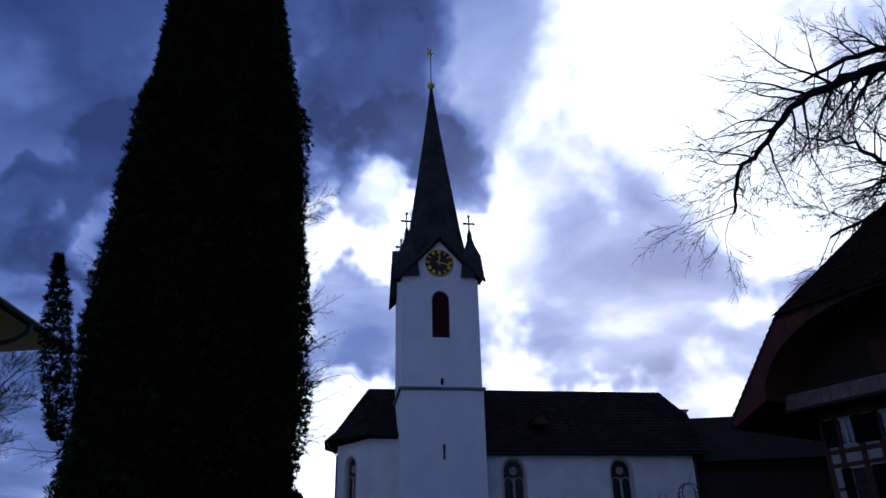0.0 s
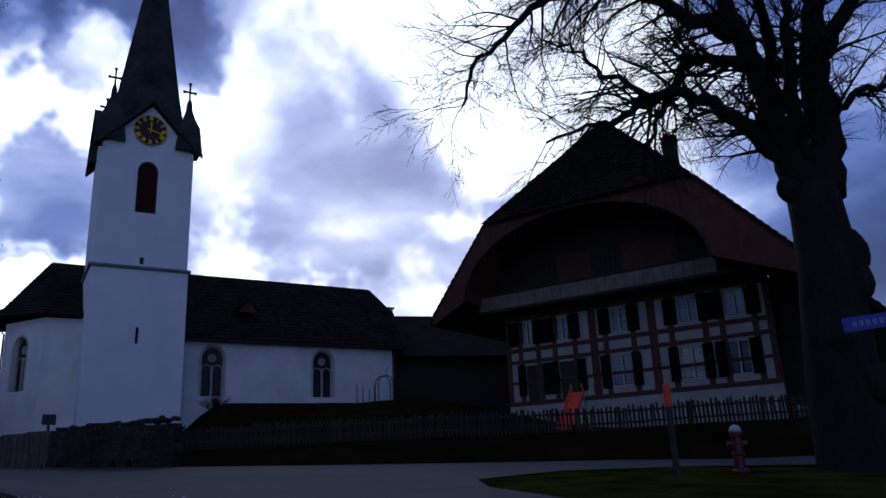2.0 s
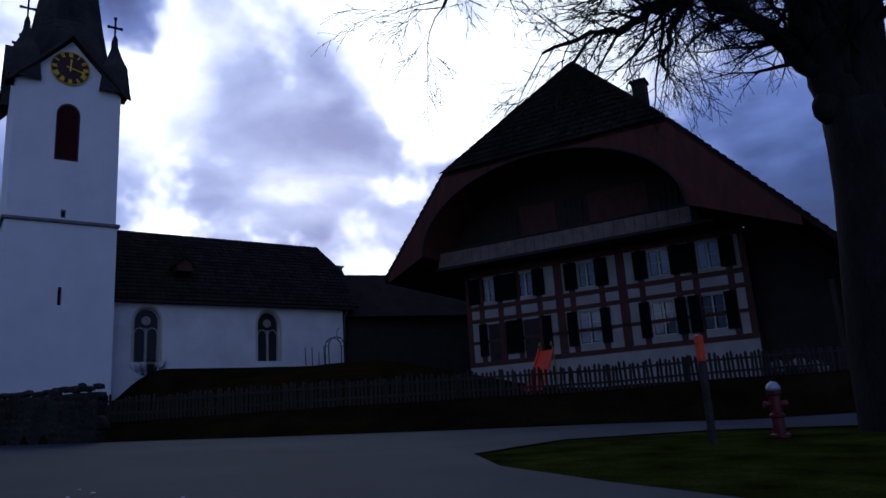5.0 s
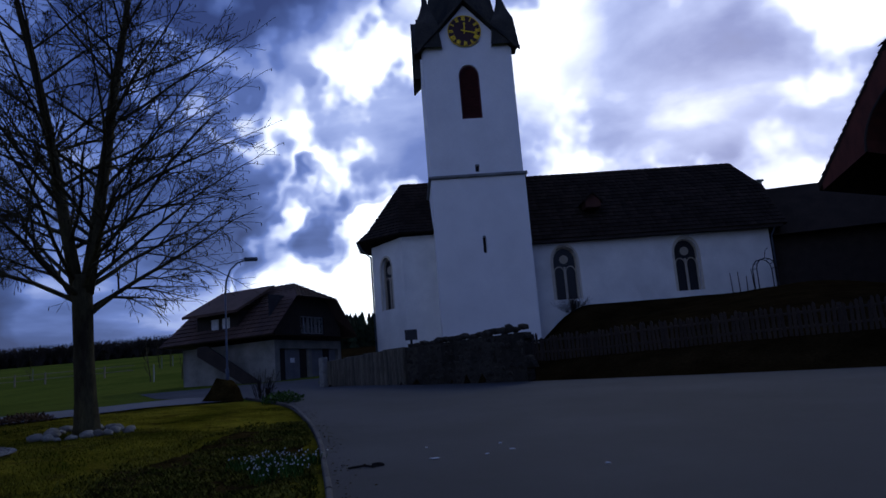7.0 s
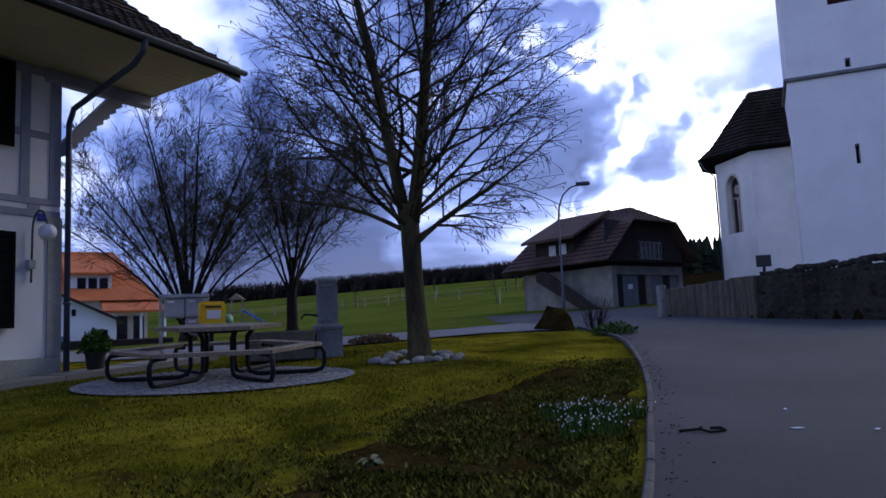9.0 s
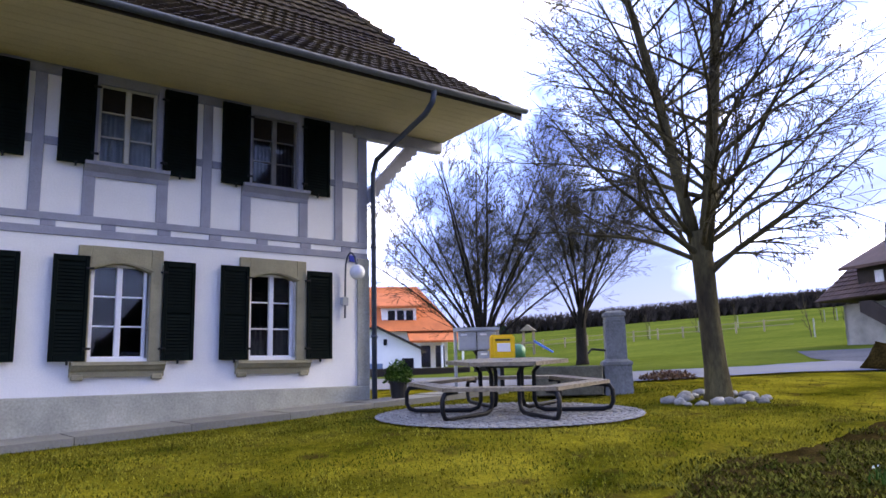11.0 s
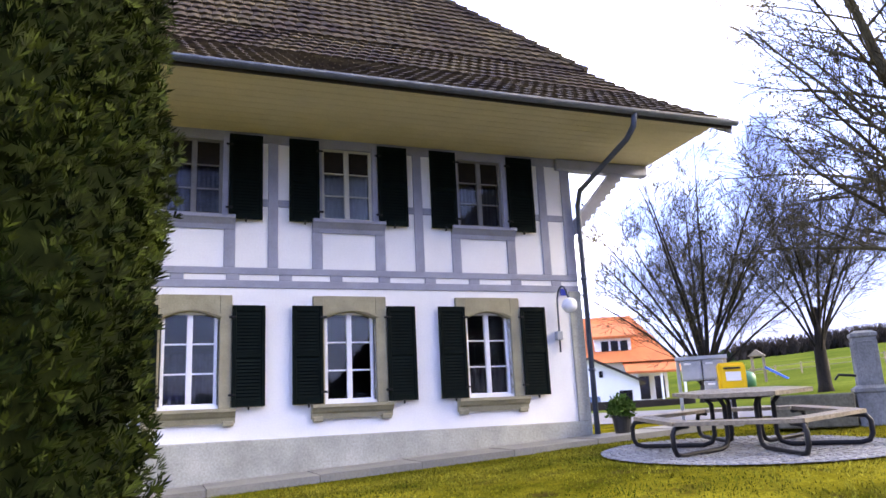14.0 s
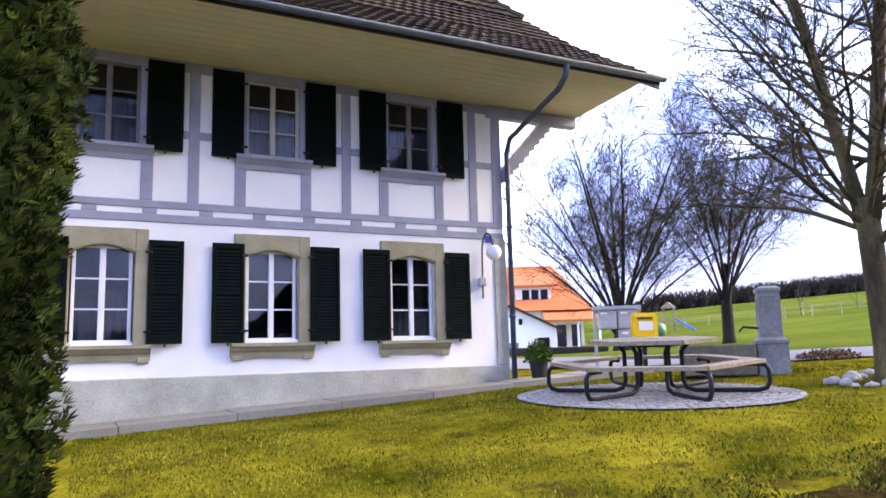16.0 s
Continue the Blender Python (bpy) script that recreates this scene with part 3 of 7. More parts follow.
def church():
    nave = base("church", CH, "white plastered village church with a dark tiled roof and polygonal choir", "church")
    K0, K1, Z0, ZE, ZR = 2.0, 10.4, 3.6, 9.25, 14.45
    XL, XR, XA = -4.5, 16.9, -6.35
    ZC = 10.2                       # the choir wall stands higher than the nave
    # walls
    g = Geo()
    arch_hole_wall(g, XL, XR, Z0, ZE, K0, K0 + 0.6, [(4.75, 5.93, 1.4, 3.1), (11.85, 5.93, 1.4, 3.05)])
    part("wall", g, PLASTER_OLD, nave, "white plaster wall with arched windows")
    for x in (4.75, 11.85):
        gothic_window(nave, x, K0 + 0.1, 5.93, 1.4, 3.07)
    g = Geo()
    g.box(XR - 0.6, XR, K0 + 0.6, K1, Z0, ZE)
    g.prism([(K0, ZE), (K1, ZE), ((K0 + K1) / 2 + 1.6, ZE + 3.2), ((K0 + K1) / 2 - 1.6, ZE + 3.2)], "x", XR - 0.6, XR)
    g.box(XL, XR, K1 - 0.6, K1, Z0, ZE)
    part("wall", g, PLASTER_OLD, nave)
    g = Geo()
    g.box(XL, -2.3, K0, K0 + 0.6, ZE, ZC)
    part("wall", g, PLASTER_OLD, nave)
    # choir: three outer faces of the polygon
    corners = [(XL, K0), (XA, 4.8), (XA, 7.6), (XL, K1)]
    for i, (p, q) in enumerate(zip(corners, corners[1:])):
        d = Vector((p[0] - q[0], p[1] - q[1], 0))
        m = Matrix.Translation((q[0], q[1], 0)) @ Matrix.Rotation(math.atan2(d.y, d.x), 4, "Z")
        g = Geo()
        n = d.length
        arch_hole_wall(g, 0, n, Z0, ZC, 0, 0.5, [(n * 0.45, 6.25, 1.15, 3.1)] if i < 2 else [])
        w = part("wall", g, PLASTER_OLD, nave, "slanting choir wall")
        w.matrix_basis = m
        if i < 2:
            gothic_window(nave, n * 0.45, 0.1, 6.25, 1.15, 3.07, m)
    # roof: deck, tiles, eaves
    cy = (K0 + K1) / 2
    e, ez = 0.45, ZE + 0.12
    rl, rr = -4.3, 17.15
    RA, RB = (rl, cy, ZR), (rr, cy, ZR)
    hz, hx = ZE + 3.1, 18.2
    hk = (hz - ez) / (ZR - ez)
    south = (K0 - e, cy)
    zc = ZC + 0.1
    P = [(-2.3, K0 - e, ez), (XR + 1.0, K0 - e, ez), (XR + 1.0, K1 + e, ez), (-2.3, K1 + e, ez)]
    y_s = K0 - e + (cy - K0 + e) * hk
    y_n = 2 * cy - y_s
    H = [(hx, y_s, hz), (hx, y_n, hz)]
    RM = (-2.3, cy, ZR)
    V = P + [RM, RB] + H
    g = Geo()
    g.add(V, [(0, 1, 6, 5, 4), (3, 4, 5, 7, 2), (5, 6, 7), (0, 3, 2, 1), (1, 2, 7, 6), (0, 4, 3)])
    part("roof", g, TILE_OLD, nave, "steep dark brown tiled roof")
    # choir roof with a bell-cast foot
    Q = [(-2.3, K0 - e, zc), (XL - 0.15, K0 - e - 0.1, zc), (XA - 0.85, 4.45, zc + 0.2), (XA - 0.85, 7.95, zc + 0.2), (XL - 0.15, K1 + e + 0.1, zc), (-2.3, K1 + e, zc)]
    M_ = [Vector(q).lerp(Vector(RM if q[0] == -2.3 else RA), 0.24) - Vector((0, 0, 0.26)) for q in Q]
    g = Geo()
    g.add(Q + M_ + [RM, RA], [(i, i + 1, i + 7, i + 6) for i in range(5)] + [(6, 7, 13, 12), (7, 8, 13), (8, 9, 13), (9, 10, 13), (10, 11, 12, 13), (0, 5, 4, 3, 2, 1)])
    part("choir_roof", g, TILE_OLD, nave, "polygonal tiled choir roof with flared eaves")
    g = Geo()
    tile_slope(g, P[0], P[1], (17.9, y_s, hz), (-2.3, y_s, hz), 0.34, 0.36, 0.04, 3)
    tile_slope(g, (-2.3, y_s, hz), (17.95, y_s, hz), RB, RM, 0.34, 0.36, 0.04, 4)
    for i in range(3):
        tile_slope(g, Q[i + 1], Q[i], M_[i], M_[i + 1], 0.34, 0.3, 0.04, 5 + i)
        tile_slope(g, M_[i + 1], M_[i], RM if i == 0 else RA, RA, 0.34, 0.3, 0.04, 8 + i)
    tagged(part("roof_tile", g, TILE_OLD, nave, "courses of old plain tiles"), kind="stuff")
    g = Geo()
    g.box(-2.3, XR + 0.7, K0 - e - 0.02, K0 + 0.05, ez - 0.16, ez - 0.02)
    part("eaves_board", g, TIMBER_DARK, nave)
    g = Geo()
    g.tube([(XA - 0.75, 4.4, zc + 0.15), (XA - 0.6, 4.5, zc - 0.2), (XA - 0.06, 4.72, zc - 0.7), (XA - 0.05, 4.72, 3.7)], 0.05, 8)
    part("downpipe", g, ZINC, nave, smooth=True)
    g = Geo()
    g.tube([(XR + 0.3, K0 - 0.3, ez - 0.1), (XR + 0.1, K0 - 0.08, ez - 0.6), (XR + 0.05, K0 - 0.08, 4.5)], 0.05, 8)
    part("downpipe", g, ZINC, nave, smooth=True)
    g = Geo()
    g.bev(18.3, 18.95, cy - 0.4, cy + 0.4, 11.6, 13.0, 0.03)
    g.bev(18.2, 19.05, cy - 0.5, cy + 0.5, 13.0, 13.12, 0.02)
    part("chimney", g, PLINTH, nave)
    dm = base("dormer", pose(6.9, K0 + 0.95, 11.3), "", "")
    dm.parent = nave
    g = Geo()
    g.prism([(-0.45, 0), (0.45, 0), (0.45, 0.45), (0, 0.8), (-0.45, 0.45)], "y", -0.5, 1.2)
    part("dormer_body", g, TIMBER_RED, dm)
    g = Geo()
    g.prism([(-0.62, 0.36), (0, 0.92), (0.62, 0.36), (0.55, 0.28), (0, 0.8), (-0.55, 0.28)], "y", -0.65, 1.3)
    part("dormer_roof", g, TILE_OLD, dm)


def tower():
    t = base("church_tower", CH, "white church tower with a shingled spire and gilded clock", "church tower")
    W, D, Z0, ZB, ZE, ZG = 2.62, 5.3, 3.6, 12.97, 20.45, 23.25
    # lower and upper shaft
    g = Geo()
    grid_wall(g, -W, W, Z0, ZB, 0, 0.7, [(-0.05, 0.13, 8.6, 9.53)])
    part("wall", g, PLASTER, t, "white plaster tower shaft with a narrow slit")
    for b in ((-W, -W + 0.7, 0.7, D), (W - 0.7, W, 0.7, D), (-W + 0.7, W - 0.7, D - 0.3, D)):
        g = Geo()
        g.box(*b, Z0, ZB)
        part("wall", g, PLASTER, t)
    g = Geo()
    i = 0.06
    arch_hole_wall(g, -W + i, W - i, ZB, ZE, i, 0.7, [(0, 16.33, 1.16, 3.25)], 0.15, [(-0.1, 0.13, 13.2, 13.63)])
    part("wall", g, PLASTER, t, "white plaster belfry stage")
    for b in ((-W + i, -W + 0.7, 0.7, D - i), (W - 0.7, W - i, 0.7, D - i), (-W + 0.7, W - 0.7, D - 0.6, D - i)):
        g = Geo()
        g.box(*b, ZB, ZE)
        part("wall", g, PLASTER, t)
    for y in (i, D - 0.6):
        g = Geo()
        g.prism([(-W + i, ZE), (W - i, ZE), (0, ZG)], "y", y, y + 0.54)
        part("gable", g, PLASTER, t)
    for x in (-W + i, W - 0.6):
        g = Geo()
        g.prism([(0.6, ZE), (D - 0.6, ZE), (D / 2, ZG)], "x", x, x + 0.54)
        part("gable", g, PLASTER, t)
    g = Geo()
    g.bev(-W - 0.12, W + 0.12, -0.14, 0.3, ZB - 0.1, ZB + 0.08, 0.04)
    g.bev(-W - 0.14, -W + 0.3, -0.13, D, ZB - 0.1, ZB + 0.08, 0.04)
    g.bev(W - 0.3, W + 0.14, -0.13, D, ZB - 0.1, ZB + 0.08, 0.04)
    part("string_course", g, GREY_STONE, t)
    # near-black sheets stand for the unlit inside of the slits
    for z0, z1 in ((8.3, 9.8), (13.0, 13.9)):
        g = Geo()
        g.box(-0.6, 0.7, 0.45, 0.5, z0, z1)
        part("slit_shade_sheet", g, DARK_ROOM, t)
    # louvred sound opening
    lv = base("belfry_opening", pose(0, 0.1, 16.33), "", "")
    lv.parent = t
    g = Geo()
    arch_ring(g, 1.0, 3.12, 0.09, 0, 0, 0.05, 0.16, 0.15)
    part("frame", g, LOUVRE, lv)
    for k in range(15):
        z = 0.1 + k * 0.2
        w = 0.5 if z < 2.5 else max(0.12, 0.5 * math.sqrt(max(0.02, 1 - ((z - 2.5) / 0.62) ** 2)))
        g = Geo()
        g.box(-w, w, -0.01, 0.01, -0.1, 0.1, pose(0, 0.16, z + 0.06, 40))
        part("slat", g, LOUVRE, lv)
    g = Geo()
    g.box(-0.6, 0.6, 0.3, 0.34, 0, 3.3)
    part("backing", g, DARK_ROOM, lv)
    # gable roofs with flared eaves, then the eight-sided spire
    g = Geo()
    o = 0.38
    X, Y = W + 0.36, D / 2 + o
    for q in range(4):
        m = Matrix.Translation((0, D / 2, 0)) @ Matrix.Rotation(q * math.pi / 2, 4, "Z")
        for s in (-1, 1):
            mx, mz = s * X * 0.55, ZE - 0.05 + (ZG + 0.34 - ZE) * 0.43
            top = [(0, 0, ZG + 0.34), (0, -Y, ZG + 0.34), (mx, -Y, mz), (s * X, -Y, ZE - 0.1), (mx, -abs(mx), mz)]
            p = [m @ Vector(v) for v in top] + [m @ (Vector(v) - Vector((0, 0, 0.2))) for v in top]
            g = Geo()
            g.add(p, [(0, 1, 2, 4), (4, 2, 3), (9, 7, 6, 5), (8, 7, 9), (1, 6, 7, 2), (2, 7, 8, 3), (3, 8, 9, 4)])
            part("gable_roof", g, SHINGLE, t, "dark shingled gable slope")
    g = Geo()
    ring = lambda r, z: [((r if k % 2 else r) * math.cos(math.pi / 8 + k * math.pi / 4), D / 2 + r * math.sin(math.pi / 8 + k * math.pi / 4), z) for k in range(8)]
    prof = [(2.75, 21.4), (2.28, 23.3), (1.95, 25.0), (1.1, 30.5), (0.42, 35.2), (0.09, 38.0)]
    p = [q for r, z in prof for q in ring(r, z)]
    f = [(i * 8 + k, i * 8 + (k + 1) % 8, (i + 1) * 8 + (k + 1) % 8, (i + 1) * 8 + k) for i in range(len(prof) - 1) for k in range(8)]
    g.add(p, f + [tuple(range(40, 48))])
    part("spire", g, SHINGLE, t, "tall grey shingled eight-sided spire")
    g = Geo()
    for i in range(len(prof) - 1):
        (r0, z0), (r1, z1) = prof[i], prof[i + 1]
        n = max(2, int((z1 - z0) / 0.3))
        for j in range(n):
            a, b = j / n, (j + 1) / n
            ra, rb = r0 + (r1 - r0) * a + 0.035, r0 + (r1 - r0) * b + 0.012
            za, zb = z0 + (z1 - z0) * a, z0 + (z1 - z0) * b
            pa, pb = ring(ra, za), ring(rb, zb)
            g.add(pa + pb, [(k, (k + 1) % 8, 8 + (k + 1) % 8, 8 + k) for k in range(8)])
    tagged(part("shingle_course", g, SHINGLE, t), kind="stuff")
    # corner turrets with crosses
    for sx in (-1, 1):
        for sy in (0, 1):
            x, y = sx * (W - 0.42), 0.5 if sy == 0 else D - 0.5
            pin = base("corner_pinnacle", pose(x, y, 0), "", "")
            pin.parent = t
            g = Geo()
            g.add([(a * r, b * r, z) for r, z in ((0.78, 20.6), (0.62, 22.2), (0.36, 22.9), (0.17, 23.6), (0.14, 24.1), (0.03, 24.5)) for a, b in ((-1, -1), (1, -1), (1, 1), (-1, 1))],
                  [(i * 4 + k, i * 4 + (k + 1) % 4, i * 4 + 4 + (k + 1) % 4, i * 4 + 4 + k) for i in range(5) for k in range(4)])
            part("cap", g, SHINGLE, pin)
            g = Geo()
            g.bev(-0.05, 0.05, -0.04, 0.04, 23.9, 25.5, 0.015)
            g.bev(-0.33, 0.33, -0.04, 0.04, 24.85, 24.97, 0.015)
            for a, b in ((-0.33, 24.91), (0.33, 24.91), (0, 25.5)):
                g.bev(a - 0.09, a + 0.09, -0.05, 0.05, b - 0.09, b + 0.09, 0.03)
            part("cross", g, IRON, pin, "dark iron trefoil cross")
    # finial: ball, rod, weathercock
    g = Geo()
    g.lathe([(0.03, 37.9), (0.12, 38.0), (0.26, 38.2), (0.30, 38.35), (0.22, 38.55), (0.06, 38.7), (0.05, 39.0)], 0, D / 2, 14)
    part("finial_ball", g, GOLD, t, "gilded ball", True)
    g = Geo()
    g.tube([(0, D / 2, 38.5), (0, D / 2, 42.0)], 0.035, 6)
    part("rod", g, IRON, t)
    g = Geo()
    g.prism([(-0.25, 41.3), (-0.1, 41.5), (0.15, 41.4), (0.3, 41.75), (0.12, 41.62), (-0.02, 41.75), (-0.12, 42.1), (-0.3, 42.25), (-0.22, 41.8)], "y", D / 2 - 0.015, D / 2 + 0.015)
    part("weathercock", g, GOLD, t)
    # clock
    cl = base("clock", pose(-0.05, 0.03, 21.6), "", "")
    cl.parent = t
    g = Geo()
    g.lathe([(0.95, 0.0), (0.95, 0.05), (0.9, 0.07), (0.0, 0.07)], 0, 0, 40)
    d = part("dial", g, CLOCK_RED, cl, "dark red dial")
    d.matrix_basis = pose(0, 0, 0, 90)
    g = Geo()
    for r0, r1 in ((0.945, 0.965),):
        g.lathe([(r0, 0.06), (r1, 0.06), (r1, 0.09), (r0, 0.09), (r0, 0.06)], 0, 0, 40)
    d = part("ring", g, GOLD, cl)
    d.matrix_basis = pose(0, 0, 0, 90)
    bars = ["II", "III", "IIII", "V", "VI", "VII", "VIII", "IX", "X", "XI", "XII", "I"]
    for k, word in enumerate(bars):
        a = math.pi / 2 - (k + 2) * math.pi / 6
        g, n = Geo(), len(word)
        for j, ch in enumerate(word):
            u = (j - (n - 1) / 2) * (0.066 if n > 2 else 0.09)
            m = Matrix.Rotation(a - math.pi / 2, 4, "Z")
            if ch == "I":
                g.box(u - 0.024, u + 0.024, 0.64, 0.9, 0.075, 0.1, m)
            else:
                for s in ((-1, 1) if ch == "X" else (-0.6, 0.6)):
                    off = 0 if ch == "X" else s * 0.05
                    g.box(-0.022, 0.022, -0.12, 0.12, 0.075, 0.1, m @ Matrix.Translation((u + off, 0.78, 0)) @ Matrix.Rotation(-s * 0.35, 4, "Z"))
        d = part("numeral", g, GOLD, cl)
        d.matrix_basis = pose(0, 0, 0, 90)
    for name, a, l in (("hour_hand", 87, 0.55), ("minute_hand", -15, 0.8)):
        g = Geo()
        m = Matrix.Rotation(radians(a), 4, "Z")
        g.prism([(-0.2, -0.03), (l * 0.7, -0.03), (l * 0.75, -0.07), (l, 0), (l * 0.75, 0.07), (l * 0.7, 0.03), (-0.2, 0.03)], "z", 0.10, 0.13)
        g.v = [tuple(m @ Vector(q)) for q in g.v]
        d = part(name, g, GOLD, cl)
        d.matrix_basis = pose(0, 0, 0, 90)


church()
tower()

# ---- timber-framed house: local x runs north along the front, y into the house ----
HO = pose(-10.5, 14.5, 0, 0, 0, 91)
H_BASE, H_LEN, H_DEEP = 0.9, 12.2, 9.5
WIN_X = (-1.86, -4.29, -6.72, -9.15, -11.2)


def shutter(parent, x0, x1, z0, z1, y=-0.04, flip=False):
    s = base("shutter", pose(x0, y, z0), "", "")
    s.parent = parent
    w, h = x1 - x0, z1 - z0
    g = Geo()
    g.bev(0, 0.06, -0.035, 0, 0, h, 0.006)
    g.bev(w - 0.06, w, -0.035, 0, 0, h, 0.006)
    for a, b in ((0, 0.09), (h / 2 - 0.04, h / 2 + 0.04), (h - 0.09, h)):
        g.bev(0.06, w - 0.06, -0.035, 0, a, b, 0.006)
    g.box(0.06, w - 0.06, -0.012, -0.004, 0.05, h - 0.05)
    n = int((h - 0.2) / 0.05)
    for k in range(n):
        z = 0.1 + k * (h - 0.2) / n
        if abs(z + 0.025 - h / 2) > 0.06:
            g.add([(0.06, -0.014, z + 0.04), (w - 0.06, -0.014, z + 0.04), (w - 0.06, -0.032, z), (0.06, -0.032, z)], [(0, 1, 2, 3)])
    part("leaf", g, SHUTTER, s)
    hx = 0.0 if flip else w
    for z in (0.16, h - 0.2):
        g = Geo()
        g.bev(hx - 0.05, hx + 0.06, -0.05, -0.03, z, z + 0.035, 0.006)
        part("hinge", g, IRON, s)
    g = Geo()
    g.bev(w / 2 - 0.012, w / 2 + 0.012, -0.07, -0.03, -0.05, 0.02, 0.004)
    part("shutter_hook", g, IRON, s)
    return s


def casement(parent, x0, x1, z0, z1, y, paint, rows=3, curve=0.0, blind=0.0):
    """Two-leaf window with glazing bars; panes one by one."""
    w = base("casement_window", pose(0, y, 0), "", "")
    w.parent = parent
    f, cx, fr = Geo(), (x0 + x1) / 2, 0.05
    f.bev(x0, x0 + fr, -0.03, 0.03, z0, z1, 0.006)
    f.bev(x1 - fr, x1, -0.03, 0.03, z0, z1, 0.006)
    f.bev(x0 + fr, x1 - fr, -0.03, 0.03, z0, z0 + fr, 0.006)
    f.bev(x0 + fr, x1 - fr, -0.03, 0.03, z1 - fr, z1, 0.006)
    f.bev(cx - 0.042, cx + 0.042, -0.04, 0.03, z0 + fr, z1 - fr, 0.01)
    hh = (z1 - z0 - 2 * fr) / rows
    for r in range(1, rows):
        f.bev(x0 + fr, x1 - fr, -0.022, 0.02, z0 + fr + r * hh - 0.012, z0 + fr + r * hh + 0.012, 0.004)
    part("window_frame", f, paint, w)
    for a, b in ((x0 + fr, cx - 0.042), (cx + 0.042, x1 - fr)):
        for r in range(rows):
            g = Geo()
            g.box(a, b, -0.004, 0.004, z0 + fr + r * hh, z0 + fr + (r + 1) * hh)
            part("pane", g, BLIND if blind and r == rows - 1 else PANE, w)
    return w


def house():
    h = base("timber_framed_house", HO, "white two-storey house with grey timber framing and green shutters", "house")
    L = -H_LEN
    gw = [(c - 0.42, c + 0.42, 2.22, 3.64) for c in WIN_X]
    uw = [(c - 0.44, c + 0.44, 5.12, 6.38) for c in WIN_X]
    g = Geo()
    grid_wall(g, L, 0, 1.70, 6.55, 0, 0.3, gw + uw)
    part("wall", g, HOUSE_WHITE, h, "white plastered front wall")
    for q in ((L, 0, H_DEEP - 0.3, H_DEEP), (-0.3, 0, 0.3, H_DEEP - 0.3), (L, L + 0.3, 0.3, H_DEEP - 0.3)):
        g = Geo()
        g.box(*q, H_BASE, 6.55)
        part("wall", g, HOUSE_WHITE, h, "white plastered wall")
    g = Geo()
    g.bev(L - 0.03, 0.03, -0.035, 0.3, H_BASE, 1.70, 0.012)
    g.bev(-0.22, 0.03, -0.03, 0.3, 1.70, 4.0, 0.008)
    part("plinth", g, PLINTH, h, "grey rendered plinth and corner strip with worn patches")
    # inner surfaces coloured near-black for the unlit rooms
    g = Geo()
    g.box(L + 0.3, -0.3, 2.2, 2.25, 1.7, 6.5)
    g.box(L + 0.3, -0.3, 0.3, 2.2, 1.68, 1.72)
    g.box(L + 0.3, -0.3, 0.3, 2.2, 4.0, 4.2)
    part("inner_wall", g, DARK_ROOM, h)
    # timber framing, each beam its own piece
    y0 = -0.022

    def beam(x0, x1, z0, z1, y=y0):
        g = Geo()
        g.bev(x0, x1, y, 0.02, z0, z1, 0.006)
        part("beam", g, TIMBER_GREY, h)
    beam(L, 0, 3.98, 4.10)
    beam(L, 0, 4.19, 4.30)
    beam(L, 0, 6.36, 6.56)
    beam(-0.20, 0.0, 4.30, 6.36)
    posts = []
    for c in WIN_X:
        posts += [c - 0.60, c + 0.46]
    for a in posts:
        if a > L:
            beam(a, a + 0.17, 4.30, 6.36)
    for a in (-0.69, -3.13, -5.59, -8.02, -10.4):
        beam(a, a + 0.16, 4.30, 6.36)
    for a, b in ((-1.23, -0.69), (-0.53, -0.2), (-3.66, -3.13), (-2.97, -2.46), (-6.09, -5.59), (-5.43, -4.89), (-8.5, -8.02), (-7.86, -7.32)):
        beam(a, b, 5.30, 5.42, -0.018)
    x = -0.35
    while x > L:
        beam(x - 0.2, x, 4.10, 4.19, -0.018)
        x -= 0.81
    # windows
    for i, c in enumerate(WIN_X):
        # stone surround below with a curved head
        g = Geo()
        g.bev(c - 0.60, c - 0.42, -0.05, 0.12, 2.17, 3.86, 0.01)
        g.bev(c + 0.42, c + 0.60, -0.05, 0.12, 2.17, 3.86, 0.01)
        top = [(c - 0.42, 3.86), (c + 0.42, 3.86)] + [(c + 0.42 - 0.084 * k, 3.50 + 0.11 * math.sin(math.pi * k / 10)) for k in range(11)]
        g.prism(top, "y", -0.05, 0.12)
        rib = [(c + 0.46 - 0.092 * k, 3.56 + 0.11 * math.sin(math.pi * k / 10)) for k in range(11)]
        g.prism(rib + [(u, v - 0.045) for u, v in rib[::-1]], "y", -0.075, -0.04)
        part("stone_surround", g, SANDSTONE, h, "olive sandstone window surround")
        g = Geo()
        sill = [(-0.16, 2.17), (0.1, 2.17), (0.1, 1.95), (-0.05, 1.95), (-0.06, 2.03), (-0.10, 2.06), (-0.13, 2.11), (-0.16, 2.12)]
        g.prism(sill, "x", c - 0.64, c + 0.66)
        g.bev(c - 0.62, c - 0.46, -0.07, 0, 1.91, 1.99, 0.012)
        g.bev(c + 0.48, c + 0.64, -0.07, 0, 1.91, 1.99, 0.012)
        part("window_sill", g, SANDSTONE, h)
        casement(h, c - 0.40, c + 0.40, 2.20, 3.62, 0.10, WHITE_PAINT)
        shutter(h, c - 0.93, c - 0.45, 2.18, 3.70, -0.055)
        shutter(h, c + 0.60, c + 1.09, 2.18, 3.70, -0.055, True)
        # upper storey
        g = Geo()
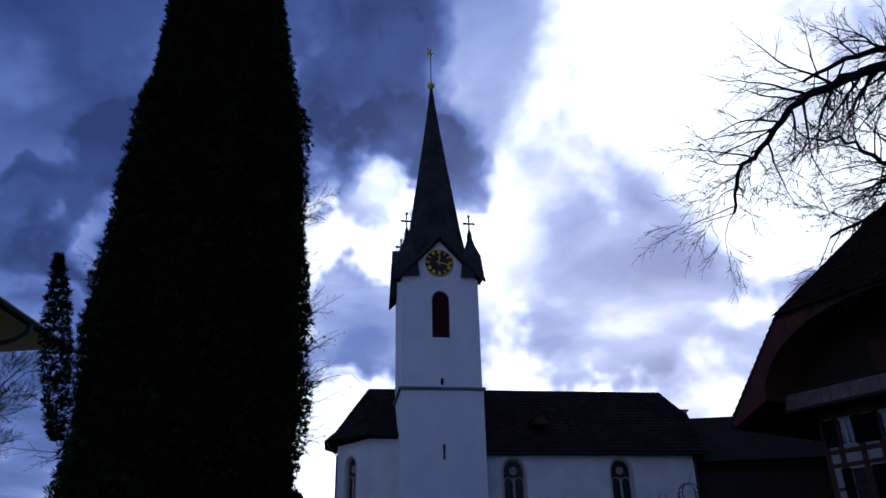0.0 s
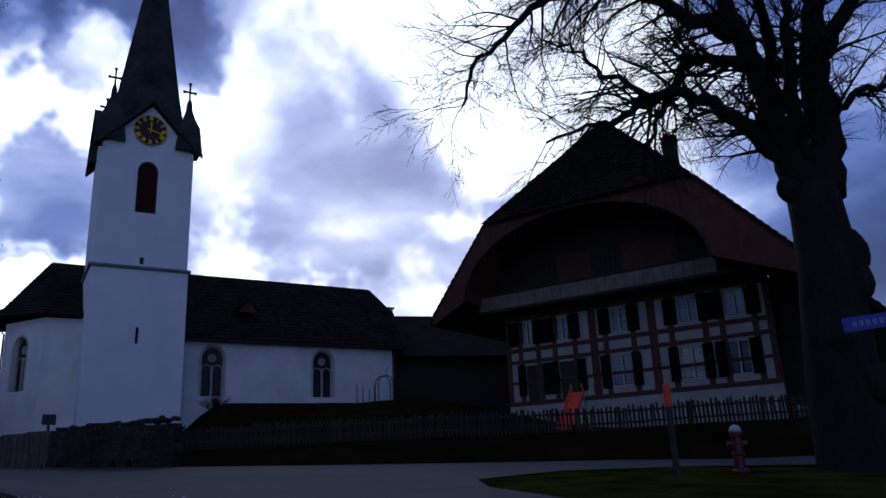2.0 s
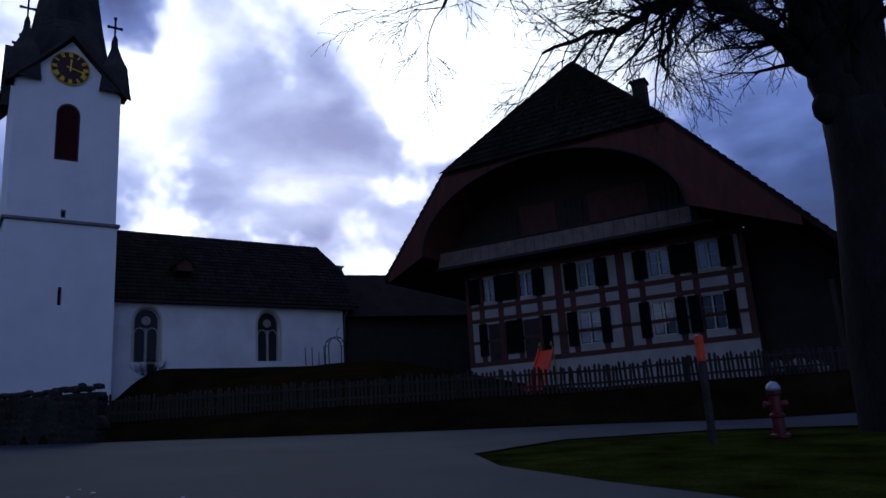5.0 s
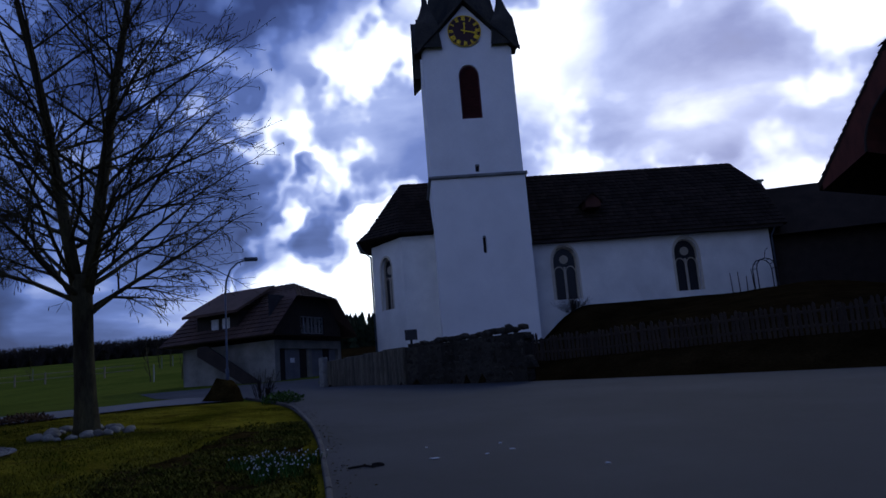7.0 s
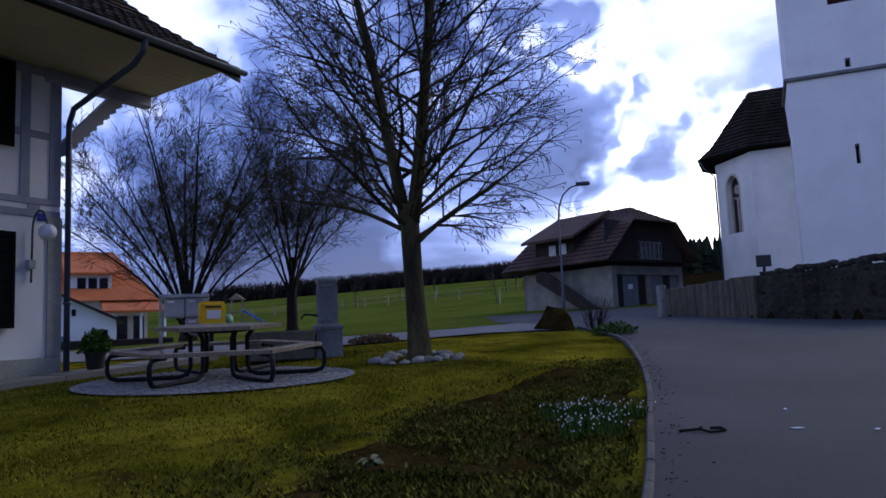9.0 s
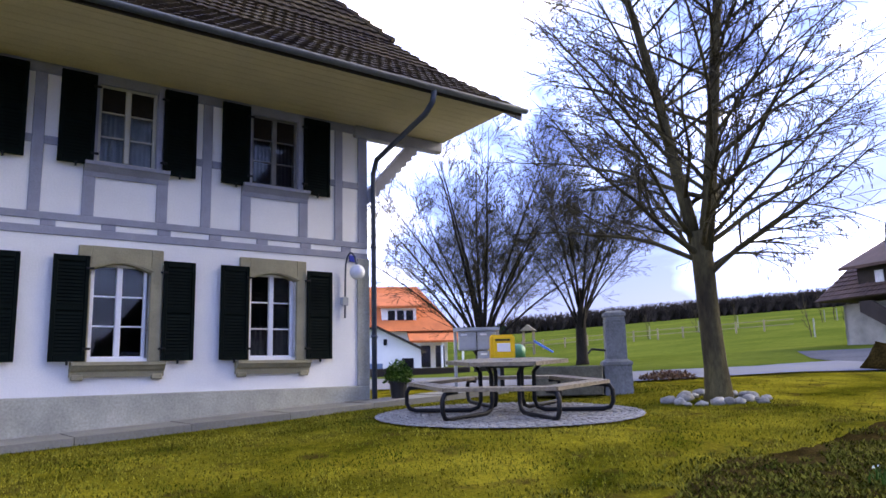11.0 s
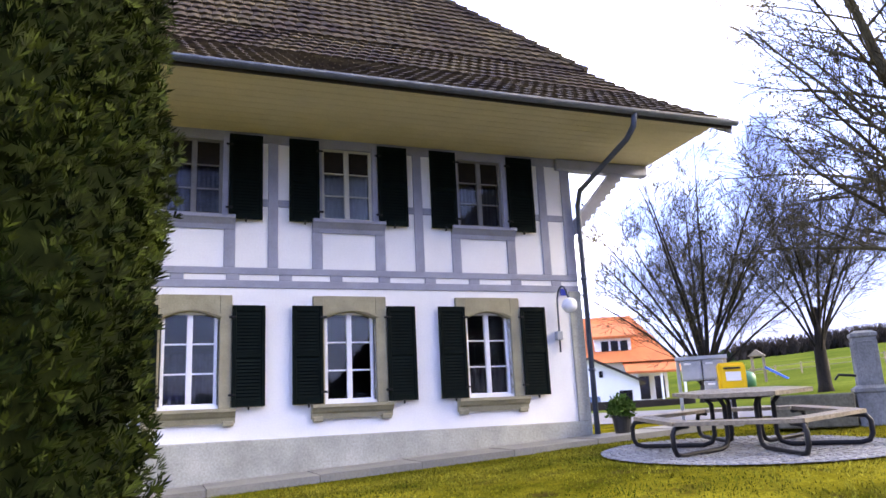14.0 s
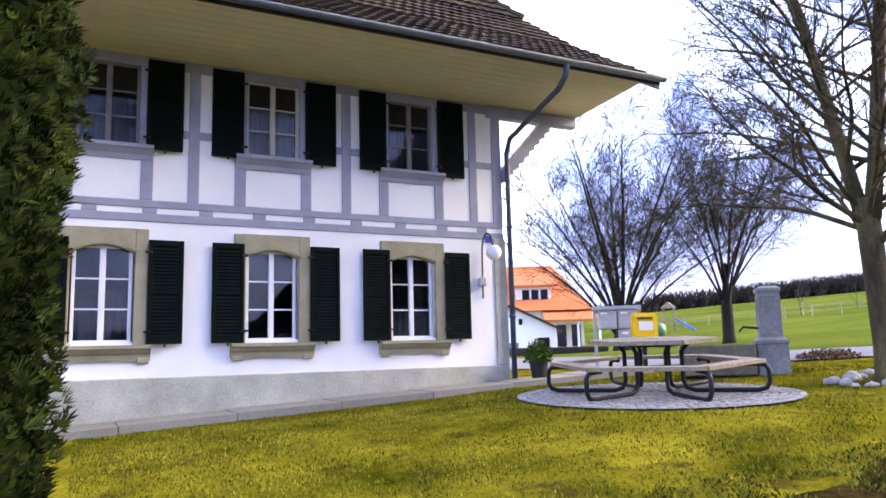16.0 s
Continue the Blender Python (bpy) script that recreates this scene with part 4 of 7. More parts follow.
        g.prism([(-0.15, 5.11), (0.05, 5.11), (0.05, 4.90), (-0.03, 4.90), (-0.05, 4.97), (-0.12, 5.04), (-0.15, 5.06)], "x", c - 0.60, c + 0.62)
        part("window_sill", g, TIMBER_GREY, h)
        for a in (c - 0.52, c + 0.43):
            g = Geo()
            g.bev(a, a + 0.09, -0.045, 0.1, 5.11, 6.42, 0.008)
            part("window_jamb", g, TIMBER_GREY, h)
        casement(h, c - 0.43, c + 0.43, 5.12, 6.38, 0.06, CREAM_PAINT if i == 1 else DULL_FRAME, 3, blind=1.0)
        shutter(h, c - 0.97, c - 0.48, 5.06, 6.46, -0.055)
        shutter(h, c + 0.52, c + 1.04, 5.06, 6.46, -0.055, True)
        g = Geo()
        for x0, x1 in ((c - 0.38, c - 0.03), (c + 0.03, c + 0.38)):
            for k in range(10):
                xa, xb = x0 + (x1 - x0) * k / 10, x0 + (x1 - x0) * (k + 1) / 10
                ya, yb = 0.13 + 0.015 * (k % 2), 0.13 + 0.015 * ((k + 1) % 2)
                g.add([(xa, ya, 5.15), (xb, yb, 5.15), (xb, yb, 6.0), (xa, ya, 6.0)], [(0, 1, 2, 3)])
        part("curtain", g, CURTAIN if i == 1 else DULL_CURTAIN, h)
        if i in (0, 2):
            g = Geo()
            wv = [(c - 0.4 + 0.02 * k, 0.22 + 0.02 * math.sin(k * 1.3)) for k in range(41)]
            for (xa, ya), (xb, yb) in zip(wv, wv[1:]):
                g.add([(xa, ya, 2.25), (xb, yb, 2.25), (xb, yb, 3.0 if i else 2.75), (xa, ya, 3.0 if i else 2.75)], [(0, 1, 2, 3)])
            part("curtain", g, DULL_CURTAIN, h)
    # eaves: boarded soffit, gutter, roof with a flared foot, hipped to the north
    OV, ZS, ZG_ = 2.1, 6.52, 6.66
    E0, E1, W1 = -OV, H_DEEP + OV, 2.08
    S1 = L - OV
    for k in range(11):
        a, b = E0 + 0.06 + k * (OV - 0.06) / 11, E0 + 0.06 + (k + 1) * (OV - 0.06) / 11 - 0.006
        g = Geo()
        za, zb = ZS + 0.1 * (1 - (a - E0) / OV), ZS + 0.1 * (1 - (b - E0) / OV)
        g.add([(S1, a, za), (W1 - 0.3, a, za), (W1 - 0.3, b, zb), (S1, b, zb), (S1, a, za + 0.02), (W1 - 0.3, a, za + 0.02), (W1 - 0.3, b, zb + 0.02), (S1, b, zb + 0.02)],
              [(0, 1, 2, 3), (7, 6, 5, 4), (0, 4, 5, 1), (1, 5, 6, 2), (2, 6, 7, 3), (3, 7, 4, 0)])
        part("soffit_board", g, SOFFIT, h)
    g = Geo()
    g.bev(-0.3, 1.75, -0.1, 0.1, 6.30, 6.52, 0.02)
    part("eaves_beam", g, TIMBER_GREY, h)
    g = Geo()
    pts = [(0.0, 5.05), (0.0, 5.3), (0.9, 6.32), (1.2, 6.32)]
    g.prism(pts, "y", -0.08, 0.08)
    for k in range(9):
        u = 0.08 + k * 0.125
        g.lathe([(0.045, -0.078), (0.05, 0.0), (0.045, 0.078)], 0, 0, 8)
        for j in range(len(g.v) - 24, len(g.v)):
            a, b, c = g.v[j]
            g.v[j] = (u + a, c, 5.05 + u * 1.06 + b)
    part("brace", g, TIMBER_GREY, h, "scalloped timber brace under the eaves")
    g = Geo()
    # a flat flared foot, a steep upper roof, a gable verge and a half hip to the north
    cy = (E0 + E1) / 2
    YM, ZM, YK, ZK, ZT, XV, XH = E0 + 1.9, ZG_ + 1.25, 1.05, 8.97, 13.2, 1.82, -2.3
    near = [(E0, ZG_), (YM, ZM), (YK, ZK), (cy, ZT)]
    far = [(2 * cy - y, z) for y, z in near]
    xn = [W1, XV + 0.02, XV - 0.5, XH]
    xs_ = [S1, S1 + 1.3, S1 + 3.0, S1 + 6.0]
    A, B, C, D = ([(xs_[k], near[k][0], near[k][1]), (xn[k], near[k][0], near[k][1]), (xn[k], far[k][0], far[k][1]), (xs_[k], far[k][0], far[k][1])] for k in range(4))
    up = [v for ring in (A, B, C, D) for v in ring]
    g.add(up, [(4 * k, 4 * k + 1, 4 * k + 5, 4 * k + 4) for k in range(3)] + [(4 * k + 2, 4 * k + 3, 4 * k + 7, 4 * k + 6) for k in range(3)] + [(4 * k + 3, 4 * k, 4 * k + 4, 4 * k + 7) for k in range(3)] + [(9, 10, 14, 13)])
    g.v = [(a, b, c - 0.03) for a, b, c in g.v]
    part("roof", g, SOFFIT, h, "boarded roof deck under mossy brown tiles")
    for k in range(2):
        for q in (1, 2):
            a, b = Vector((A, B, C)[k][q]), Vector((A, B, C)[k + 1][q])
            down, back = Vector((0, 0, -0.2)), Vector((-0.05, 0, 0))
            g = Geo()
            g.add([a, b, b + down, a + down, a + back, b + back, b + down + back, a + down + back],
                  [(0, 1, 2, 3), (7, 6, 5, 4), (0, 4, 5, 1), (3, 2, 6, 7), (0, 3, 7, 4), (1, 5, 6, 2)])
            part("verge_board", g, TIMBER_GREY, h)
    g = Geo()
    g.prism([(0.0, 6.55), (H_DEEP, 6.55), (H_DEEP, 7.8), (far[2][0], ZK - 0.1), (YK, ZK - 0.1), (0.0, 7.8)], "x", -0.3, 0.0)
    part("gable_wall", g, HOUSE_WHITE, h, "white plastered north gable")
    g = Geo()
    tile_slope(g, A[0], A[1], B[1], B[0], 0.32, 0.2, 0.035, 11)
    tile_slope(g, B[0], B[1], C[1], C[0], 0.32, 0.2, 0.035, 12)
    tile_slope(g, C[0], C[1], D[1], D[0], 0.32, 0.22, 0.04, 13)
    tile_slope(g, C[1], C[2], D[2], D[1], 0.32, 0.22, 0.04, 14)
    tagged(part("roof_tile", g, TILE, h, "mossy brown interlocking roof tiles"), kind="stuff")
    for p, q in ((C[1], D[1]), (D[0], D[1])):
        p, q = Vector(p), Vector(q)
        n = int((q - p).length / 0.35)
        for k in range(n):
            a, b = p.lerp(q, k / n), p.lerp(q, (k + 1.15) / n)
            g = Geo()
            g.tube([a + Vector((0, 0, 0.06)), b + Vector((0, 0, 0.03))], [0.11, 0.085], 8)
            part("hip_tile", g, TILE, h)
    # gutter and downpipe
    g = Geo()
    arc = [(E0 - 0.07 + 0.075 * math.cos(math.pi + math.pi * k / 8), ZG_ + 0.0 + 0.075 * math.sin(math.pi + math.pi * k / 8)) for k in range(9)]
    arc2 = [(E0 - 0.07 + 0.066 * math.cos(math.pi + math.pi * k / 8), ZG_ + 0.0 + 0.066 * math.sin(math.pi + math.pi * k / 8)) for k in range(9)]
    g.prism(arc + arc2[::-1], "x", S1, W1 + 0.05)
    part("gutter", g, ZINC, h, "blue-grey zinc gutter", True)
    g = Geo()
    g.box(S1, W1, E0 - 0.01, E0 + 0.03, ZG_ - 0.10, ZG_)
    part("fascia", g, TIMBER_DARK, h)
    g = Geo()
    g.tube([(0.02, E0 - 0.06, ZG_ - 0.05), (0.02, E0 + 0.0, ZG_ - 0.25), (0.02, E0 + 0.22, ZG_ - 0.4), (0.05, -0.28, 5.85), (0.08, -0.10, 5.62), (0.08, -0.10, 5.3), (0.08, -0.10, 1.35)], 0.05, 10)
    for z in (4.2, 2.55):
        g.lathe([(0.05, z), (0.065, z), (0.065, z + 0.05), (0.05, z + 0.05)], 0.08, -0.10, 10)
    part("downpipe", g, ZINC, h, "blue-grey zinc downpipe", True)


house()


def wall_lamp():
    w = base("wall_lamp", HO @ pose(-0.42, -0.02, 0), "wall lamp with white globe on a curved arm", "lamp")
    g = Geo()
    g.tube([(-0.08, -0.03, 2.9), (-0.08, -0.05, 3.75)] + [(-0.08 + 0.0, -0.05 - 0.19 * (1 - math.cos(a)), 3.75 + 0.3 * math.sin(a)) for a in (0.4, 0.8, 1.2, 1.6, 2.0, 2.4, 2.8)] + [(-0.06, -0.43, 3.80)], 0.016, 8)
    part("arm", g, ZINC, w, smooth=True)
    g = Geo()
    g.lathe([(0.135 * math.sin(math.pi * k / 12) + 0.001, 3.68 - 0.135 * math.cos(math.pi * k / 12)) for k in range(13)], -0.06, -0.43, 20)
    part("globe", g, GLOBE, w, "white opal globe", True)
    g = Geo()
    g.bev(-0.15, -0.03, -0.08, 0.02, 3.12, 3.27, 0.01)
    part("switch_box", g, GREY_BOX, w)
    g = Geo()
    g.bev(0.02, 0.16, -0.02, -0.005, 3.92, 4.04, 0.003)
    part("blue_plate", g, BLUE_SIGN, w, "small blue enamel plate")


wall_lamp()

# ---- farmhouse: local x along the gable front, y into the house ----
FA = pose(24, 32, 0, 0, 0, -57)


def farm():
    f = base("farmhouse", FA, "large Bernese farmhouse with arched gable overhang and timber framing", "farmhouse")
    L, R, Z0, Z1, DEEP = -7.8, 6.3, 2.2, 9.3, 16.0
    up = [(-6.9, -6.1), (-4.75, -3.95), (-1.5, -0.65), (1.98, 2.95), (4.2, 5.18)]
    lo = [(-6.6, -5.6), (-1.72, -0.6), (1.85, 2.95), (4.1, 5.1), (-4.6, -3.6)]
    holes = [(a, b, 7.6, 8.85) for a, b in up] + [(a, b, 4.85, 6.42) for a, b in lo]
    g = Geo()
    grid_wall(g, L, R, Z0, Z1, 0, 0.25, holes)
    part("wall", g, FARM_PLASTER, f, "white infill panels of the timbered front")
    g = Geo()
    g.box(L, L + 0.25, 0.25, DEEP, Z0, Z1)
    g.box(R - 0.25, R, 0.25, DEEP, Z0, Z1)
    g.box(L, R, DEEP - 0.25, DEEP, Z0, Z1)
    g.box(L + 0.25, R - 0.25, 1.6, 1.65, Z0, Z1)
    part("side_wall", g, TIMBER_DARK, f, "dark boarded side walls")
    g = Geo()
    g.prism([(L - 2.2, Z1), (R + 2.6, Z1), (R - 1.9, 14.0), (L + 0.9, 13.9)], "y", 0.1, 0.35)
    part("gable_wall", g, TIMBER_DARK, f, "dark boarded gable behind the arch")

    def beam(x0, x1, z0, z1):
        g = Geo()
        g.bev(x0, x1, -0.05, 0.02, z0, z1, 0.01)
        part("beam", g, TIMBER_RED, f)
    for z0, z1 in ((4.3, 4.52), (6.55, 6.75), (7.2, 7.42), (8.95, 9.3)):
        beam(L, R, z0, z1)
    for x in (-7.8, -7.05, -5.95, -4.95, -3.75, -2.75, -2.0, -0.5, 0.45, 1.45, 3.1, 3.9, 5.4, 6.05):
        beam(x, x + (0.42 if x in (0.45, -2.75) else 0.28), 4.52, 6.55)
        beam(x, x + (0.42 if x in (0.45, -2.75) else 0.28), 6.75, 7.2)
        beam(x, x + (0.42 if x in (0.45, -2.75) else 0.28), 7.42, 8.95)
    for x0, x1 in ((-7.8, 6.3),):
        beam(x0, x1, 5.45, 5.6)
    for (a, b, c, d) in holes:
        dark = (a, c) in ((-6.6, 4.85), (-4.6, 4.85))
        if not dark:
            casement(f, a, b, c, d, 0.08, CREAM_PAINT, 2 if c > 7 else 3)
            g = Geo()
            for x0, x1 in ((a + 0.08, (a + b) / 2 - 0.1), ((a + b) / 2 + 0.1, b - 0.08)):
                n = 12
                for k in range(n):
                    xa, xb = x0 + (x1 - x0) * k / n, x0 + (x1 - x0) * (k + 1) / n
                    ya, yb = 0.16 + 0.02 * (k % 2), 0.16 + 0.02 * ((k + 1) % 2)
                    g.add([(xa, ya, c + 0.1), (xb, yb, c + 0.1), (xb, yb, d - 0.06), (xa, ya, d - 0.06)], [(0, 1, 2, 3)])
            part("curtain", g, CURTAIN, f)
        w = 0.66 if c > 7 else 0.5
        shutter(f, a - w - 0.03, a - 0.03, c - 0.05, d + 0.05, -0.06)
        shutter(f, b + 0.03, b + w + 0.03, c - 0.05, d + 0.05, -0.06, True)
        if dark:
            g = Geo()
            g.bev(a, b, -0.03, 0.05, c - 0.4, d, 0.01)
            part("dark_door", g, TIMBER_DARK, f)
    # windows and plaster panels of the gable storey, shade put into the panels' colour
    for x0, x1 in ((-4.3, -2.3), (-0.6, 2.4)):
        g = Geo()
        g.bev(x0, x1, 0.04, 0.12, 10.3, 12.3, 0.02)
        part("gable_panel", g, TIMBER_RED, f, "plaster panel of the gable storey in shade-dark colour")
    # dark boards in place of glass stand in for the dark gable windows
    for x0 in (-5.6, -2.0, 2.7):
        g = Geo()
        for k in range(4):
            g.bev(x0 + 0.28 * k, x0 + 0.28 * k + 0.26, 0.02, 0.1, 10.5, 12.2, 0.01)
        part("gable_window_board", g, TIMBER_DARK, f, "dark boards standing in for gable windows")
    # balcony front under the arch
    bal = base("gallery", pose(0, 0, 0), "", "")
    bal.parent = f
    g = Geo()
    g.box(-8.7, 5.4, -1.5, 0.1, 9.35, 9.5)
    part("gallery_floor", g, TIMBER_DARK, bal)
    n = 26
    for k in range(n):
        x = -8.6 + 13.1 * k / n
        g = Geo()
        g.bev(x, x + 13.1 / n - 0.02, -1.3, -1.26, 9.5, 10.3, 0.008)
        part("baluster_board", g, BALCONY, bal)
    g = Geo()
    g.bev(-8.7, 4.6, -1.36, -1.2, 10.3, 10.42, 0.02)
    g.bev(-8.7, 4.6, -1.34, -1.22, 9.42, 9.52, 0.02)
    part("rail", g, TIMBER_DARK, bal)
    # the curved boarded gable face at the roof's front edge
    F = -3.0
    apex, zh = (0.3, 18.1), 14.05
    hl, hr, el, er = -7.0, 4.3, -10.9, 13.2
    ze_l, ze_r = 9.15, 4.0
    g = Geo()
    cx, rx, z_in, rz = -1.9, 6.6, 9.9, 3.9
    n = 24
    inner = [(cx + rx * math.cos(math.pi * k / n), z_in + rz * math.sin(math.pi * k / n)) for k in range(n + 1)]

    def top_at(x):
        if x < hl:
            return ze_l + (zh - ze_l) * (x - el) / (hl - el)
        if x > hr:
            return zh + 0.05 + (ze_r - zh) * (x - hr) / (er - hr)
        return zh
    for (xa, za), (xb, zb) in zip(inner, inner[1:]):
        ta, tb = max(za, top_at(xa) - 0.15), max(zb, top_at(xb) - 0.15)
        g.add([(xa, F, za), (xb, F, zb), (xb, F, tb), (xa, F, ta)], [(0, 1, 2, 3)])
        g.add([(xa, F, za), (xb, F, zb), (xb, 0.1, zb), (xa, 0.1, za)], [(0, 1, 2, 3)])
    g.add([(inner[0][0], F, z_in), (inner[0][0], F, top_at(inner[0][0]) - 0.15), (8.9, F, 8.6), (8.9, F, 8.2)], [(0, 1, 2, 3)])
    g.add([(inner[-1][0], F, z_in), (inner[-1][0], F, top_at(inner[-1][0]) - 0.15), (el + 0.2, F, ze_l), (el + 0.2, F, ze_l - 0.3)], [(0, 1, 2, 3)])
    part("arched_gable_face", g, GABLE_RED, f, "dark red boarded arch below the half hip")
    g = Geo()
    for s in range(7):
        d0 = 0.55 * s
        pts = [(cx + (rx + d0) * math.cos(math.pi * k / n), F - 0.03, z_in + (rz + d0 * 0.6) * math.sin(math.pi * k / n)) for k in range(n + 1)]
        pts = [p for p in pts if p[2] < top_at(p[0]) - 0.2]
        if len(pts) > 2 and s == 0:
            g.tube(pts, 0.06, 6)
    part("arch_rib", g, TIMBER_DARK, f)
    # roof
    B = DEEP + 2.5
    g = Geo()
    yb = F + 4.5
    V = [(el, F, ze_l), (hl, F, zh), (hr, F, zh), (er, F, ze_r), (apex[0], F + 0.35, apex[1]), (apex[0], B, apex[1]), (el, B, ze_l), (er, B, ze_r)]
    V += [(x, y, z - 0.28) for x, y, z in V]
    g.add(V, [(0, 1, 4, 5, 6), (4, 2, 3, 7, 5), (1, 2, 4), (8, 14, 13, 12, 9), (12, 13, 15, 11, 10), (9, 12, 10), (0, 8, 9, 1), (1, 9, 10, 2), (2, 10, 11, 3), (0, 6, 14, 8), (3, 11, 15, 7), (6, 5, 13, 14), (5, 7, 15, 13)])
    part("roof", g, TILE_OLD, f, "huge dark tiled half-hipped roof")
    g = Geo()
    tile_slope(g, (hl - 0.15, F - 0.12, zh - 0.08), (hr + 0.15, F - 0.12, zh - 0.08), (apex[0] + 0.05, F + 0.35, apex[1]), (apex[0] - 0.05, F + 0.35, apex[1]), 0.4, 0.4, 0.05, 21)
    tile_slope(g, (el, B, ze_l), (el, F, ze_l), (hl, F, zh), (hl, B, zh), 0.4, 0.5, 0.05, 22)
    tile_slope(g, (er, F, ze_r), (er, B, ze_r), (hr, B, zh), (hr, F, zh), 0.4, 0.5, 0.05, 23)
    tagged(part("roof_tile", g, TILE_OLD, f), kind="stuff")
    g = Geo()
    g.bev(2.2, 2.85, 0.4, 1.1, 13.5, 17.5, 0.04)
    g.bev(2.12, 2.93, 0.32, 1.18, 17.5, 17.65, 0.03)
    part("chimney", g, STONE_WALL, f)
    g = Geo()
    g.prism([(R, 2.5), (11.4, 2.5), (11.4, 5.4), (R, 11.2)], "y", 0.8, DEEP)
    part("lean_to", g, TIMBER_DARK, f, "dark boarded barn side under the low eaves")
    for x in (9.4, 11.6):
        g = Geo()
        g.bev(x, x + 0.2, F + 0.4, F + 0.6, 1.3, 6.0 if x < 10 else 5.0, 0.02)
        part("eaves_post", g, TIMBER_DARK, f)


# both board colours are lowered to carry the deep shade under the roof
BALCONY = material("pale_painted_balcony_boards", (0.17, 0.13, 0.10), 0.9, 0.25, 2, 30, 0.2)
GABLE_RED = material("shaded_red_boards", (0.085, 0.022, 0.012), 0.85, 0.3, 0.9, 25, 0.3, stretch=(4, 1, 1))
farm()

# low dark building between the church and the farmhouse
def shed():
    s = base("low_outbuilding", pose(24.5, 53, 0, 0, 0, -8), "dark low outbuilding behind the churchyard", "outbuilding")
    g = Geo()
    g.box(-9, 9, -3, 5, 3, 9.0)
    part("wall", g, TIMBER_DARK, s)
    g = Geo()
    g.prism([(-3.8, 8.8), (1.0, 12.6), (5.8, 8.8)], "x", -9.6, 9.6)
    part("roof", g, TILE_OLD, s)


shed()


def barn():
    b = base("barn", pose(-11.0, 44.0, 0, 0, 0, math.degrees(math.atan2(0.926, 0.377))), "barn with brown hipped roof, timber gable and garage doors", "barn")
    # local x along the gable front, y back along the side
    W, D, Z0, ZW, ZT, ZR = 5.9, 6.6, 1.5, 4.75, 5.0, 8.1
    g = Geo()
    grid_wall(g, 0, W, Z0, ZW, 0, 0.3, [(0.4, 2.85, 2.3, 4.3), (3.1, 5.6, 2.3, 4.3)])
    g.box(0, 0.3, 0.3, D, Z0, ZW)
    g.box(W - 0.3, W, 0.3, D, Z0, ZW)
    g.box(0, W, D - 0.3, D, Z0, ZW)
    part("wall", g, BARN_WALL, b, "grey rendered ground floor")
    for x in (0.4, 3.1):
        dr = base("garage_door", pose(x, 0.15, 2.3), "", "")
        dr.parent = b
        for k in range(4):
            g = Geo()
            g.bev(k * 0.61, k * 0.61 + 0.6, 0, 0.05, 0.02, 1.98, 0.015)
            part("door_leaf", g, DOOR_GREY if (k + (x > 1)) % 3 else TIMBER_DARK, dr)
        g = Geo()
        g.bev(1.0, 1.35, -0.02, -0.005, 1.25, 1.5, 0.003)
        if x < 1:
            part("notice", g, WHITE_PAINT, dr, "white notice board")
    n = 26
    for k in range(n):
        x = W * k / n
        top = 7.2 if abs(x - W / 2) < 1.6 else 7.2 - (abs(x - W / 2) - 1.6) * 1.4
        g = Geo()
        if 2.1 < x < 4.2:
            g.box(x, x + W / n - 0.015, -0.05, 0.0, ZW, 5.1)
            part("gable_board", g, TIMBER_DARK, b)
            g = Geo()
            g.box(x, x + W / n - 0.015, -0.05, 0.0, 6.1, top)
        else:
            g.box(x, x + W / n - 0.015, -0.05, 0.0, ZW, max(top, ZW + 0.2))
        part("gable_board", g, TIMBER_DARK, b)
    g = Geo()
    g.box(0.05, W - 0.05, 0.3, 0.35, ZW, 7.2)
    part("gable_backing", g, DARK_ROOM, b)
    for x in (2.15, 2.85, 3.55):
        casement(b, x, x + 0.62, 5.12, 6.08, -0.02, DULL_FRAME, 1)
    ov = 0.9
    zl = 4.95
    V = [(-ov, -ov * 0.7, zl), (W + ov, -ov * 0.7, zl), (W + ov, D + ov, zl), (-ov, D + ov, zl), (W / 2, 1.0, ZR), (W / 2, D - 0.5, ZR), (1.1, -ov * 0.8, 7.05), (W - 1.1, -ov * 0.8, 7.05)]
    g = Geo()
    g.add(V, [(0, 6, 4, 5, 3), (7, 1, 2, 5, 4), (6, 7, 4), (3, 5, 2), (0, 3, 2, 1)])
    part("roof", g, TILE_BARN, b, "brown half-hipped tile roof")
    g = Geo()
    tile_slope(g, V[3], V[0], (0.95, -ov * 0.75, 6.85), (0.95, D + 0.1, 6.85), 0.32, 0.3, 0.04, 31)
    tile_slope(g, (0.95, D + 0.1, 6.85), (0.95, -ov * 0.75, 6.85), V[4], V[5], 0.32, 0.3, 0.04, 32)
    tile_slope(g, V[6], V[7], V[4], V[4], 0.32, 0.3, 0.04, 33)
    tagged(part("roof_tile", g, TILE_BARN, b), kind="stuff")
    # dormer on the side slope
    g = Geo()
    g.box(-0.25, 1.6, 2.2, 5.2, 5.0, 6.55)
    part("dormer_body", g, TIMBER_DARK, b)
    g = Geo()
